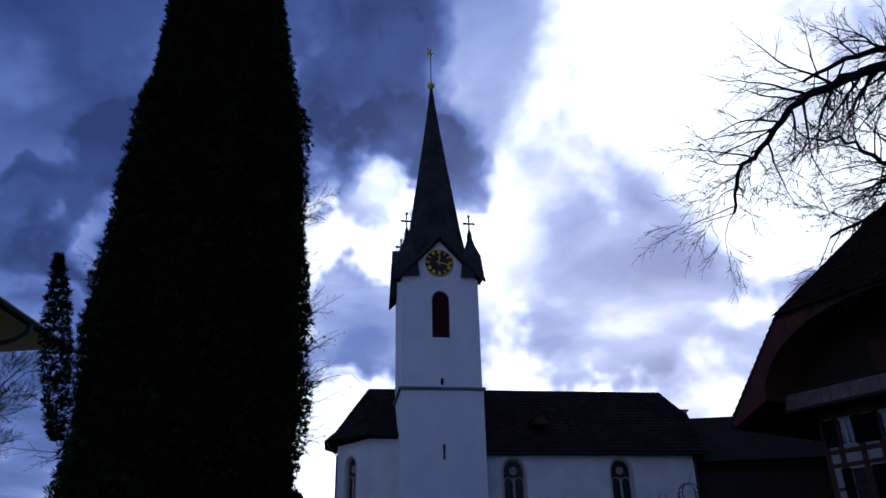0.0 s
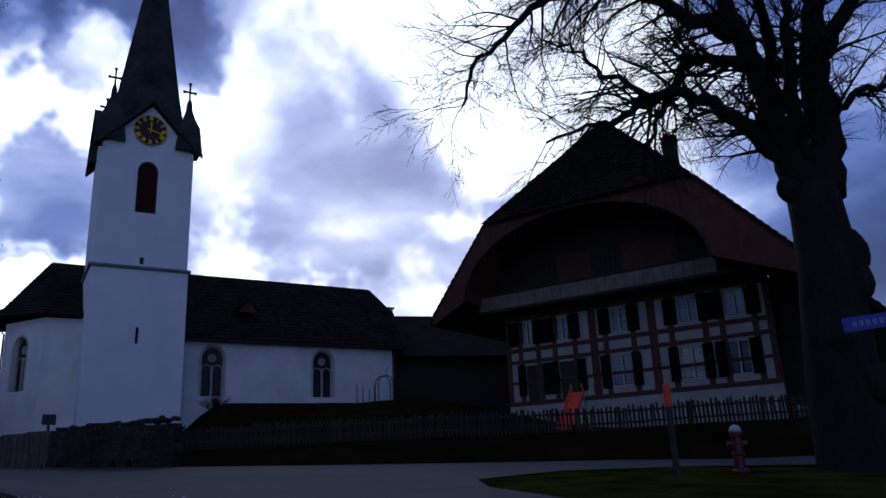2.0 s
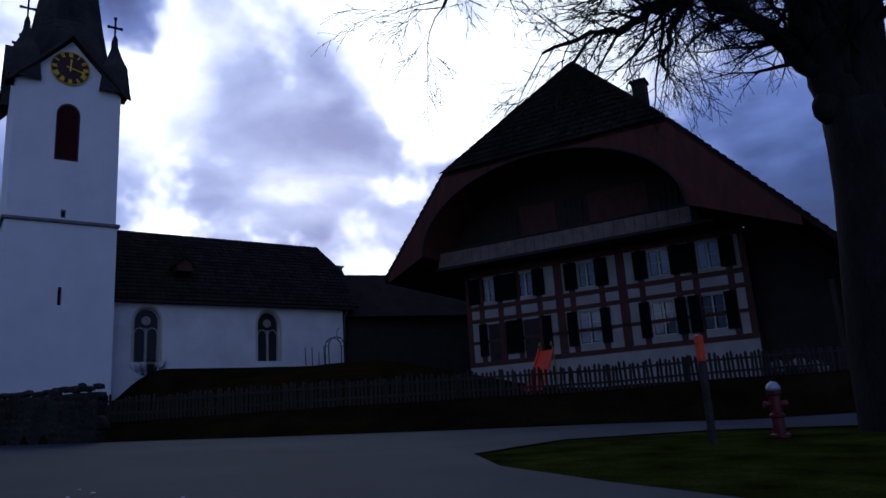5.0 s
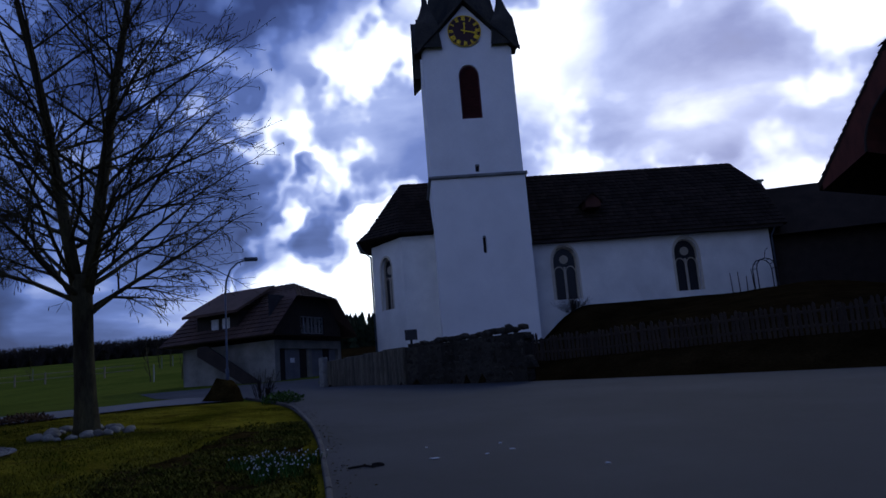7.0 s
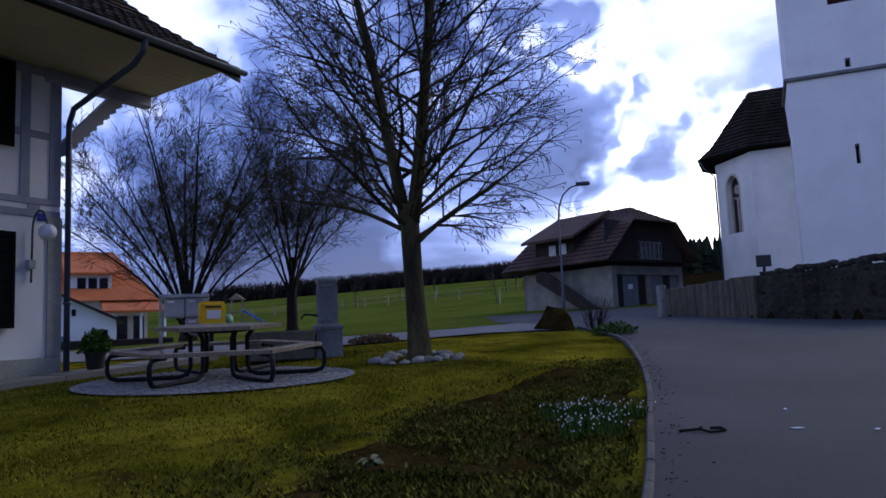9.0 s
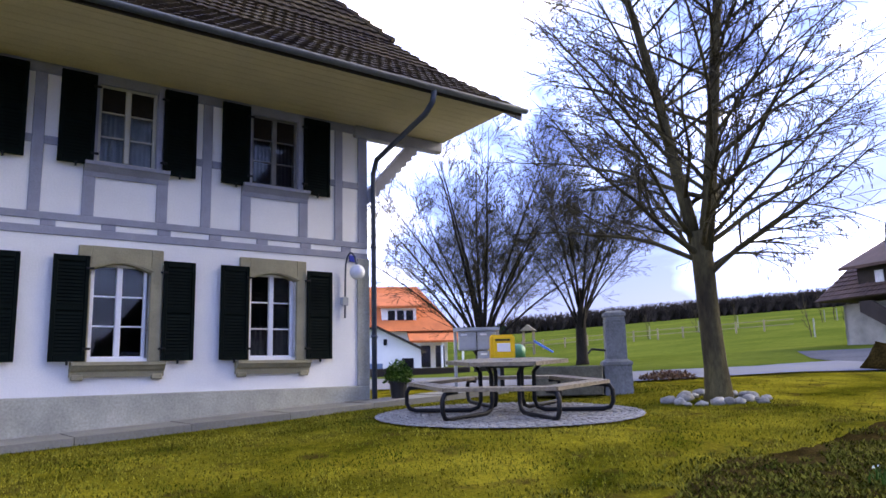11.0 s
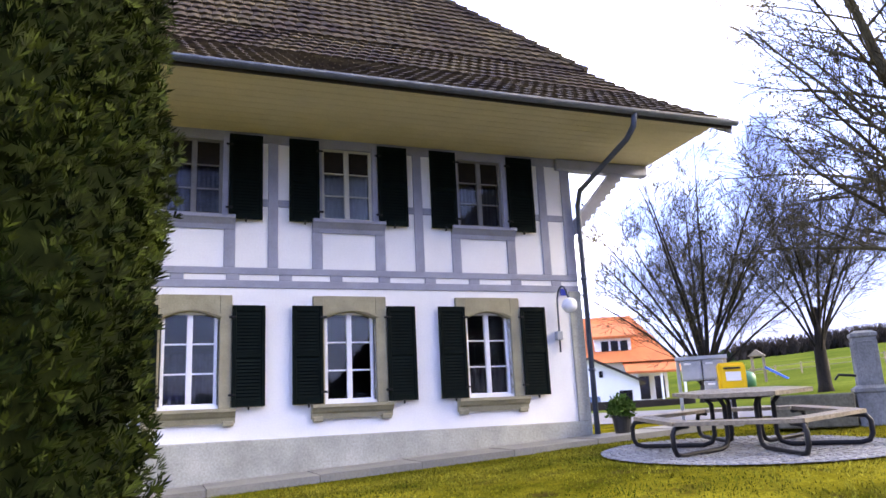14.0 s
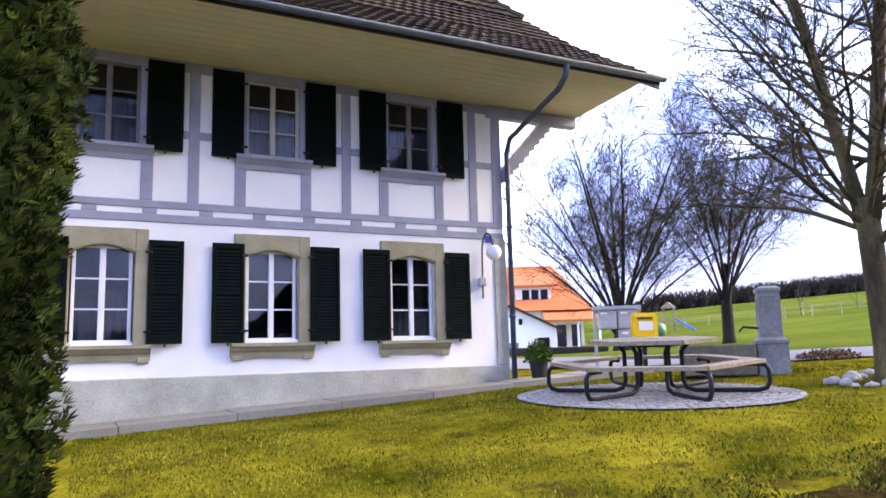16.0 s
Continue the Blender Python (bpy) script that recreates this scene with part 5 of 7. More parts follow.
    g.add([(-0.9, 1.7, 6.35), (-0.9, 5.7, 6.35), (2.2, 5.7, 7.9), (2.2, 1.7, 7.9), (-0.9, 1.7, 6.5), (-0.9, 5.7, 6.5), (2.2, 5.7, 8.05), (2.2, 1.7, 8.05)], [(0, 1, 2, 3), (7, 6, 5, 4), (0, 4, 5, 1), (0, 3, 7, 4), (1, 5, 6, 2), (3, 2, 6, 7)])
    part("dormer_roof", g, TILE_BARN, b)
    for y0 in (2.8, 3.6):
        g = Geo()
        g.box(-0.30, -0.26, y0, y0 + 0.5, 5.35, 6.2)
        part("dormer_window", g, CURTAIN, b, "pale curtained dormer window")
    # ramp up to the loft along the side
    g = Geo()
    g.prism([(4.6, 4.75), (4.6, 4.25), (0.7, 2.2), (0.2, 2.2), (0.2, 2.55), (3.9, 4.75)], "x", -0.9, -0.75)
    part("stair_parapet", g, TIMBER_DARK, b, "dark sloping stair parapet")
    for k in range(10):
        g = Geo()
        g.bev(-0.75, -0.02, 0.5 + 0.38 * k, 0.9 + 0.38 * k, 2.2 + 0.2 * k, 2.26 + 0.2 * k, 0.01)
        part("stair_tread", g, TIMBER_DARK, b)


DOOR_GREY = material("grey_painted_door", (0.16, 0.16, 0.17), 0.7, 0.2, 2, 40, 0.2)
TILE_BARN = material("brown_barn_tile", (0.072, 0.042, 0.030), 0.95, 0.25, 0.8, 15, 0.4, island=0.15)
BARN_WALL = material("stained_grey_render", (0.23, 0.22, 0.19), 0.9, 0.3, 1.0, 25, 0.4)
barn()

# ---- trees ----


def grow(trunk, twig, start, way, length, radius, depth, rng, spread=0.6, droop=0.0, up=0.15, seg=5, kids=(3, 5), shrink=0.68, wiggle=0.12, min_r=0.004, buds=0.0):
    """A limb with its branches: thick ones go to trunk, thin ones to twig."""
    p, d = Vector(start), Vector(way).normalized()
    pts, rad = [p.copy()], [radius]
    end = radius * (0.55 if depth > 0 else 0.3)
    for i in range(seg):
        d = (d + Vector((rng.uniform(-1, 1), rng.uniform(-1, 1), rng.uniform(-1, 1))) * wiggle + Vector((0, 0, up - droop * (i / seg)))).normalized()
        p = p + d * (length / seg)
        pts.append(p.copy())
        rad.append(max(min_r, radius + (end - radius) * (i + 1) / seg))
    (trunk if radius > 0.03 else twig).tube(pts, rad, 10 if radius > 0.15 else 6 if radius > 0.03 else 4 if radius > 0.012 else 3, cap=False)
    if depth <= 0:
        if buds and rng.random() < buds:
            q = pts[-1]
            twig.tube([q, q + Vector((0, 0, -0.055))], [0.009, 0.005], 4)
        return
    n = rng.randint(*kids)
    for k in range(n):
        t = 0.3 + 0.7 * (k + rng.uniform(0, 0.9)) / n
        s = min(t, 0.999) * seg
        i = int(s)
        q = pts[i].lerp(pts[i + 1], s - i)
        dd = (pts[i + 1] - pts[i]).normalized()
        side = dd.orthogonal().normalized()
        side = Matrix.Rotation(rng.uniform(0, 2 * math.pi), 3, dd) @ side
        w = (dd * math.cos(spread) + side * math.sin(spread) * rng.uniform(0.8, 1.2)).normalized()
        grow(trunk, twig, q, w, length * shrink * rng.uniform(0.75, 1.15) * (1.1 - 0.35 * t), max(min_r, rad[i] * 0.55), depth - 1, rng, spread, droop, up, max(3, seg - 1), kids, shrink, wiggle, min_r, buds)
    # the leader goes on
    grow(trunk, twig, pts[-1], d, length * shrink, max(min_r, end * 0.95), depth - 1, rng, spread, droop, up, max(3, seg - 1), kids, shrink, wiggle, min_r, buds)


def tree(name, x, y, label, build, bark, seed, group="", z=None):
    rng = random.Random(seed)
    t = base(name, pose(x, y, ground_z(x, y) if z is None else z), label, "tree", group)
    trunk, twig = Geo(), Geo()
    build(trunk, twig, rng)
    part("trunk", trunk, bark, t, "bare trunk and limbs", True)
    part("crown", twig, bark if name == "linden_tree" else TWIG, t, "fine leafless twigs")
    return t


def maple(trunk, twig, rng):
    """Young tree with two rising leaders and many long side limbs."""
    trunk.tube([(0, 0, -0.2), (0.02, 0, 0.12), (0.0, 0.0, 0.5), (-0.04, 0, 1.2), (-0.07, 0, 2.0), (-0.08, 0, 2.5)], [0.26, 0.2, 0.17, 0.155, 0.16, 0.15], 12)
    for k, (dx, l, r) in enumerate(((-0.12, 8.0, 0.11), (0.13, 8.3, 0.12))):
        p, d = Vector((-0.08 + dx * 0.5, 0, 2.2)), Vector((dx * 1.3, dx * 0.4, 1)).normalized()
        pts, rad, n = [p], [r], 10
        for i in range(n):
            d = (d + Vector((rng.uniform(-1, 1), rng.uniform(-1, 1), 0)) * 0.05 + Vector((0, 0, 0.08))).normalized()
            pts.append(pts[-1] + d * (l / n))
            rad.append(r * (1 - 0.088 * (i + 1)))
        trunk.tube(pts, rad, 9)
        # long side limbs that rise, then level out
        for i in range(n):
            for j in range(4):
                a = 2.4 * (4 * i + j) + k * 1.2 + rng.uniform(-0.4, 0.4)
                q = pts[i].lerp(pts[i + 1], rng.random())
                w = Vector((math.cos(a), math.sin(a), rng.uniform(0.45, 0.85) + 0.03 * i))
                ln = (4.4 - 0.29 * i) * rng.uniform(0.75, 1.1)
                grow(trunk, twig, q, w, ln * 0.52, max(0.016, rad[i] * 0.34), 3, rng, 0.62, 0.05, 0.012, 5, (4, 5), 0.58, 0.09, 0.0045, 0.3)
    for a, el, ln in ((0.2, 0.75, 1.6), (1.3, 0.6, 1.5), (2.5, 0.5, 1.9), (3.5, 0.45, 2.1), (4.6, 0.5, 1.8), (5.6, 0.7, 1.7)):
        grow(trunk, twig, (-0.07, 0, 1.75 + 0.08 * a), (math.cos(a), math.sin(a), el), ln, 0.045, 3, rng, 0.62, 0.05, 0.012, 5, (4, 5), 0.58, 0.1, 0.0045, 0.3)


def spreading(stems, height, r0, fork=0.8, fan=0.85):
    """A fan of many slim stems from a low fork, rounded above."""
    def build(trunk, twig, rng):
        trunk.tube([(0, 0, -0.3), (0, 0, 0.3), (0, 0, fork), (0.05, 0, fork + 0.8), (0.05, 0.05, fork + 2.0)], [r0 * 1.2, r0 * 0.85, r0 * 0.75, r0 * 0.5, r0 * 0.2], 10)
        for k in range(stems):
            a = 2.4 * k + rng.uniform(-0.3, 0.3)
            o = 0.62 * fan * math.sqrt((k + 0.4) / stems)
            out = Vector((math.cos(a), math.sin(a), 0))
            p = Vector((0, 0, fork + rng.uniform(-0.3, 1.3))) + out * 0.2 * r0
            d = (out * math.sin(o) + Vector((0, 0, math.cos(o)))).normalized()
            ln, n = (height - fork) * (1.0 - 0.45 * o) * rng.uniform(0.9, 1.04), 12
            r = r0 * (0.27 - 0.20 * o)
            pts, rad = [p], [r]
            for i in range(n):
                d = (d + Vector((rng.uniform(-1, 1), rng.uniform(-1, 1), 0)) * 0.07 + out * (0.13 * o if i < 9 else 0.0)).normalized()
                p = p + d * ln / n
                pts.append(p)
                rad.append(max(0.012, r * (1 - 0.95 * (i + 1) / n)))
            trunk.tube(pts, rad, 6)
            for i in range(3, n + 1):
                for j in range(2):
                    b = rng.uniform(0, 2 * math.pi)
                    q = pts[i - 1].lerp(pts[i], rng.random())
                    dd = (pts[i] - pts[i - 1]).normalized()
                    w = dd + Vector((math.cos(b), math.sin(b), rng.uniform(-0.1, 0.5))) * 0.85
                    grow(trunk, twig, q, w, height * 0.11 * (1.3 - 0.7 * i / n) * rng.uniform(0.7, 1.2), max(0.012, rad[i] * 0.36), 3, rng, 0.62, 0.0, 0.02, 3, (2, 3), 0.70, 0.15, 0.008)
    return build


def linden(trunk, twig, rng):
    """Old tree with a burred trunk, forking at six metres, and low drooping limbs. The first coordinate runs across the view from the road."""
    A, B = Vector((0.88, -0.47, 0)), Vector((0.47, 0.88, 0))

    def at(p):
        return A * p[0] + B * p[1] + Vector((0, 0, p[2]))
    trunk.tube([at(p) for p in ((-0.35, 0, -0.4), (-0.41, 0, 0.2), (-0.5, 0, 1.1), (-0.47, 0, 2.2), (-0.4, 0, 3.3), (-0.34, 0, 4.3), (-0.36, 0, 5.2), (-0.4, 0, 5.9))], [1.0, 0.85, 0.74, 0.68, 0.64, 0.60, 0.55, 0.52], 18)
    for q, r in (((0.12, -0.1, 4.35), 0.36), ((0.08, -0.15, 3.7), 0.34), ((-0.9, -0.1, 5.85), 0.24), ((-0.6, -0.45, 2.5), 0.32), ((-0.1, -0.5, 1.6), 0.32), ((0.4, 0.0, 7.9), 0.2), ((-0.75, 0.0, 6.9), 0.26)):
        g = Geo()
        g.lathe([(r * math.sin(math.pi * k / 7) + 0.001, -1.35 * r * math.cos(math.pi * k / 7)) for k in range(8)], 0, 0, 10)
        g.v = [Vector(p) * (1 + 0.25 * noise.noise(Vector(p) * 4 + Vector(q))) for p in g.v]
        trunk.add([Vector(p) + at(q) for p in g.v], g.f)
    paths = (
        ([(-0.5, 0, 5.7), (-0.72, 0, 6.8), (-0.95, 0, 8.0), (-1.16, 0, 9.2), (-1.4, 0.1, 10.4), (-1.5, 0.2, 11.9), (-1.7, 0.3, 14.0)], 0.40, 0.12),
        ([(-0.15, 0, 5.7), (0.08, 0, 6.8), (0.17, 0, 8.1), (0.27, 0, 9.4), (0.46, -0.1, 10.8), (0.85, -0.2, 11.9), (1.2, -0.2, 14.2)], 0.44, 0.12),
        ([(0.45, 0, 9.1), (1.15, 0, 10.3), (1.8, 0.1, 10.95), (2.5, 0.1, 11.4), (4.0, 0.2, 11.7), (5.2, 0.2, 11.6)], 0.20, 0.05),
        ([(0.3, 0, 7.5), (1.0, -0.1, 8.1), (1.8, -0.2, 8.05), (2.8, -0.3, 8.15), (3.7, -0.4, 7.9)], 0.10, 0.03),
        ([(-0.45, -0.1, 6.4), (-0.52, -0.3, 8.1), (-0.44, -0.4, 9.4), (-0.3, -0.5, 10.6), (-0.2, -0.6, 12.4)], 0.19, 0.07),
        ([(-0.8, 0, 6.6), (-1.16, 0, 7.0), (-1.7, 0, 7.65), (-2.4, 0, 8.2), (-3.1, 0, 8.5), (-3.65, 0.1, 8.25), (-4.4, 0.2, 7.95), (-5.0, 0.2, 7.9), (-6.0, 0.3, 7.6)], 0.22, 0.03),
        ([(-1.3, 0.1, 9.0), (-1.7, 0.2, 9.25), (-2.2, 0.2, 9.4), (-2.7, 0.2, 9.2), (-3.1, 0.2, 8.5), (-3.4, 0.2, 7.9), (-3.7, 0.2, 7.1)], 0.16, 0.04),
        ([(-1.4, 0, 9.8), (-1.75, 0, 10.1), (-2.4, 0, 10.3), (-3.0, 0, 10.9), (-3.9, 0, 11.45), (-4.8, 0, 11.5), (-5.9, 0, 11.2), (-6.8, 0, 10.4), (-7.6, 0, 9.6), (-7.9, 0, 8.6)], 0.22, 0.03),
        ([(-3.5, 0, 8.4), (-4.1, -0.3, 8.7), (-4.7, -0.5, 8.85), (-5.2, -0.6, 9.5), (-6.0, -0.8, 9.7)], 0.08, 0.025),
        ([(-0.9, 0.2, 7.6), (-1.2, -1.4, 8.8), (-2.0, -3.0, 9.8), (-3.0, -4.2, 9.8)], 0.15, 0.04),
        ([(0.2, 0.2, 8.5), (-0.1, 1.8, 10.0), (-0.4, 3.4, 11.0), (-1.4, 4.8, 11.4)], 0.17, 0.04),
        ([(-1.45, 0.2, 11.0), (-2.6, 0.9, 12.2), (-4.2, 1.3, 12.9), (-5.6, 1.7, 12.8)], 0.15, 0.04),
        ([(0.6, 0, 11.4), (1.6, -0.6, 12.8), (2.8, -1.0, 13.6), (4.2, -1.2, 13.7)], 0.15, 0.04),
    )
    for pts, r, r_end in paths:
        P, fine, n = [at(p) for p in pts], [], len(pts)
        for i in range(n - 1):
            for k in range(4):
                t = (i + k / 4) / (n - 1)
                fine.append((P[i].lerp(P[i + 1], k / 4) + Vector((rng.uniform(-1, 1), rng.uniform(-1, 1), rng.uniform(-1, 1))) * 0.08, r + (r_end - r) * t))
        fine.append((P[-1], r_end))
        trunk.tube([q for q, _ in fine], [w for _, w in fine], 9)
        for i in range(3, len(fine)):
            for j in range(1 if i % 3 else 2):
                d = (fine[min(i + 1, len(fine) - 1)][0] - fine[i - 1][0]).normalized()
                s = Matrix.Rotation(rng.uniform(0, 2 * math.pi), 3, d) @ d.orthogonal().normalized()
                grow(trunk, twig, fine[i][0], d * 0.6 + s * 0.8, rng.uniform(0.7, 1.3), max(0.014, min(0.05, fine[i][1] * 0.4)), 3, rng, 0.66, 0.14, 0.02, 4, (3, 3), 0.68, 0.2, 0.0048)


tree("linden_tree", 14.3, 12.2, "old leafless linden with burred trunk on roadside grass", linden, BARK_DARK, 5)
tree("maple_tree", -5.25, 17.3, "leafless young tree with catkins inside a stone ring", maple, BARK, 7)
tree("ash_tree", -26.4, 30.2, "leafless many-stemmed tree beside the lane", spreading(17, 12.8, 0.46, 0.8, 0.95), BARK_DARK, 9)
tree("ash_tree", -24.5, 35.0, "leafless spreading tree on the meadow's edge", spreading(12, 12.4, 0.34, 1.8, 0.85), BARK_DARK, 10)


def profile(table, z):
    for (z0, r0), (z1, r1) in zip(table, table[1:]):
        if z <= z1:
            return r0 + (r1 - r0) * (z - z0) / (z1 - z0)
    return table[-1][1]


def thuja(x, y, shape, seed, label, sprays):
    rng = random.Random(seed)
    h = shape[-1][0]
    t = base("thuja_tree", pose(x, y, plain(x, y) - 0.05), label, "tree")

    def lump(a, z):
        return 1 + 0.10 * noise.noise((math.cos(a) * 1.6, math.sin(a) * 1.6, z * 0.8)) + 0.09 * noise.noise((math.cos(a) * 4, math.sin(a) * 4, z * 2.8 + 7)) + 0.05 * noise.noise((math.cos(a) * 9, math.sin(a) * 9, z * 7))
    # near-black shell whose colour stands for the shade between the sprays
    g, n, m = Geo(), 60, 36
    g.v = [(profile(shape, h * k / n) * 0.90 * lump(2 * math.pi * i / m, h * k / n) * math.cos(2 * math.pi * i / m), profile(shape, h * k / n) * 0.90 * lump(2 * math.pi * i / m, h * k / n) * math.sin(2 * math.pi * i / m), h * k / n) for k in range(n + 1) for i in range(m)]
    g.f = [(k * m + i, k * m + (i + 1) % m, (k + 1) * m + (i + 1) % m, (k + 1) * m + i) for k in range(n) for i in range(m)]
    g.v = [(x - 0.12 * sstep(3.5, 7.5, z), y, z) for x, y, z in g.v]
    part("crown_shade_core", g, THUJA_CORE, t, smooth=True)
    g = Geo()
    g.tube([(0, 0, -0.2), (0, 0, 1.0)], [0.16, 0.13], 10)
    part("trunk", g, BARK_DARK, t)
    g = Geo()
    for _ in range(sprays):
        z = h * rng.random()
        a = rng.uniform(0, 2 * math.pi)
        R = profile(shape, z) * lump(a, z) * rng.uniform(0.88, 1.0)
        c = Vector((R * math.cos(a), R * math.sin(a), z))
        if _ < 1500:                                  # a side leader standing off the trunk
            u = rng.random()
            k = 0.13 * math.sin(math.pi * min(1, u * 0.85 + 0.12)) * math.sqrt(rng.random())
            c = Vector((-1.0 - 0.26 * u + k * math.cos(a), -0.26 - 0.08 * u + k * math.sin(a), 1.9 + 1.65 * u))
        out = Vector((math.cos(a), math.sin(a), 0))
        side = Vector((-math.sin(a), math.cos(a), 0))
        up = (Vector((0, 0, rng.uniform(0.2, 1))) + out * rng.uniform(0.1, 1.0) + side * rng.uniform(-0.6, 0.6)).normalized()
        s = (side * rng.uniform(-1, 1) + out * rng.uniform(-1, 1) + Vector((0, 0, 0.1))).normalized()
        s = (s - up * s.dot(up)).normalized()
        L = rng.uniform(0.04, 0.085)
        for k in range(4):
            q = (k - 1.5) * 0.42 + rng.uniform(-0.12, 0.12)
            d = up * math.cos(q) + s * math.sin(q)
            w = (s * math.cos(q) - up * math.sin(q)) * 0.0055
            e, mid = c + d * L * rng.uniform(0.7, 1.0), c + d * L * 0.5
            g.add([c, mid + w, e, mid - w], [(0, 1, 2, 3)])
    g.v = [(x - 0.12 * sstep(3.5, 7.5, z), y, z) for x, y, z in g.v]
    part("foliage", g, THUJA, t, "flat scale-leaf sprays")
    return t


thuja(-2.12, 6.50, [(0, 0.75), (0.8, 0.94), (2.0, 0.98), (3.6, 0.93), (5.3, 0.84), (5.5, 0.76), (7.0, 0.58), (8.4, 0.34), (9.3, 0.03)], 3, "tall dense columnar dark green thuja on the lawn", 75000)

# ---- round the house: bench table, path, boxes, fountain, plants ----


def table_disc():
    t = base("cobbled_disc", pose(TX, TY, 0), "round grey cobbled patch under the bench table", "paving", kind="structure")
    rng = random.Random(4)
    R = 1.78
    z = lambda x, y: plain(TX + x, TY + y)
    g = Geo()
    n = 48
    g.v = [(0, 0, z(0, 0) + 0.025)] + [(R * math.cos(2 * math.pi * k / n), R * math.sin(2 * math.pi * k / n), z(R * math.cos(2 * math.pi * k / n), R * math.sin(2 * math.pi * k / n)) + 0.025) for k in range(n)]
    g.f = [(0, 1 + k, 1 + (k + 1) % n) for k in range(n)]
    part("mortar_bed", g, GRAVEL, t)
    made = []
    for v in range(6):
        g = Geo()
        r = [0.048 * rng.uniform(0.85, 1.1) for _ in range(7)]
        ring = lambda s, h: [(r[k] * s * math.cos(2 * math.pi * k / 7), r[k] * s * math.sin(2 * math.pi * k / 7), h) for k in range(7)]
        g.v = ring(1, 0) + ring(0.98, 0.012) + ring(0.75, 0.017)
        g.f = [(i * 7 + k, i * 7 + (k + 1) % 7, (i + 1) * 7 + (k + 1) % 7, (i + 1) * 7 + k) for i in range(2) for k in range(7)] + [tuple(range(14, 21))]
        ob = part("cobble", g, GRAVEL, t)
        made.append(ob.data)
        ob.location = (R - 0.06 - 0.1 * v, 0, z(R, 0) + 0.02)
    rest, count = Geo(), 0
    for i in range(17):
        rr = R - 0.05 - i * 0.105
        m = max(1, int(2 * math.pi * rr / 0.108))
        for k in range(m):
            a = 2 * math.pi * k / m + i * 0.3
            x, y = rr * math.cos(a), rr * math.sin(a)
            me = made[rng.randrange(6)]
            p = pose(x, y, z(x, y) + 0.02 + rng.uniform(-0.004, 0.004), 0, 0, rng.uniform(0, 360))
            toward = x * 0.75 - y * 0.66
            if toward > 0.15 and count < 290:
                ob = new("cobble", me)
                ob.parent, ob.matrix_basis = t, p
                count += 1
            else:
                rest.add([p @ q.co for q in me.vertices], [tuple(f.vertices) for f in me.polygons])
    tagged(part("cobble_rest", rest, GRAVEL, t), kind="stuff")


def bench_table():
    z0 = plain(TX, TY) + 0.035
    lean = Matrix.Rotation(0.05, 4, Vector((0.66, 0.75, 0)).normalized())
    t = base("bench_table", pose(TX, TY, z0) @ lean @ pose(0, 0, 0, 0, 0, -15.4), "hexagonal weathered wooden bench table on black steel tubes", "picnic table")
    hexa = lambda r, k, off=0.0: (r * math.cos(math.pi / 3 * k + off), r * math.sin(math.pi / 3 * k + off))

    def board(name, r0, r1, k, z, th, gap=0.012):
        (ax, ay), (bx, by) = hexa(r1, k), hexa(r1, k + 1)
        (cx, cy), (dx, dy) = hexa(r0, k + 1), hexa(r0, k)
        s = lambda p, q: (p[0] + (q[0] - p[0]) * gap, p[1] + (q[1] - p[1]) * gap)
        a, b, c, d = s((ax, ay), (bx, by)), s((bx, by), (ax, ay)), s((cx, cy), (dx, dy)), s((dx, dy), (cx, cy))
        g = Geo()
        g.prism([a, b, c, d], "z", z, z + th)
        part(name, g, WOOD_GREY, t)
    for k in range(6):
        for r0, r1 in ((1.08, 1.215), (1.225, 1.36)):
            board("seat_board", r0, r1, k, 0.37, 0.045)
        for r0, r1 in ((0.10, 0.28), (0.29, 0.46), (0.47, 0.64), (0.65, 0.83)):
            board("top_board", r0, r1, k, 0.645, 0.05)
    for k in range(6):
        a = math.pi / 3 * k
        c, s = math.cos(a), math.sin(a)
        path = [(0.45, 0.642), (0.36, 0.53), (0.36, 0.16), (0.40, 0.07), (0.50, 0.035), (1.25, 0.035), (1.34, 0.06), (1.38, 0.13), (1.38, 0.28), (1.34, 0.34), (1.22, 0.356), (1.1, 0.356)]
        g = Geo()
        g.tube([(r * c, r * s, z) for r, z in path], 0.03, 8)
        part("leg", g, IRON, t, smooth=True)
    g = Geo()
    g.tube([(0.36 * math.cos(math.pi / 3 * k), 0.36 * math.sin(math.pi / 3 * k), 0.62) for k in range(7)], 0.02, 6)
    part("brace_ring", g, IRON, t)


def house_path():
    p = base("house_path", pose(0, 0, 0), "concrete slab path along the foot of the house", "path", kind="structure")
    y = 0.5
    rng = random.Random(8)
    while y < 16.4:
        n = 1.5
        m = HO @ pose(y - 14.5, -1.0, 0)
        g = Geo()
        zs = [plain(-9.9, y + 0.2) + 0.10, plain(-9.9, y + n) + 0.10]
        v = []
        for yy in (-1.02, 0.0 - 0.04):
            for i, xx in enumerate((y - 14.5, y - 14.5 + n - 0.012)):
                q = HO @ Vector((xx, yy, 0))
                v.append((q.x, q.y, zs[i]))
        g.add([(a, b, c - 0.25) for a, b, c in v] + v, [(0, 2, 3, 1), (4, 5, 7, 6), (0, 1, 5, 4), (2, 6, 7, 3), (0, 4, 6, 2), (1, 3, 7, 5)])
        part("slab", g, PATH_SLAB, p)
        y += n


PATH_SLAB = material("pale_concrete_slab", (0.20, 0.19, 0.155), 0.9, 0.15, 1.2, 30, 0.3, per=0.08)


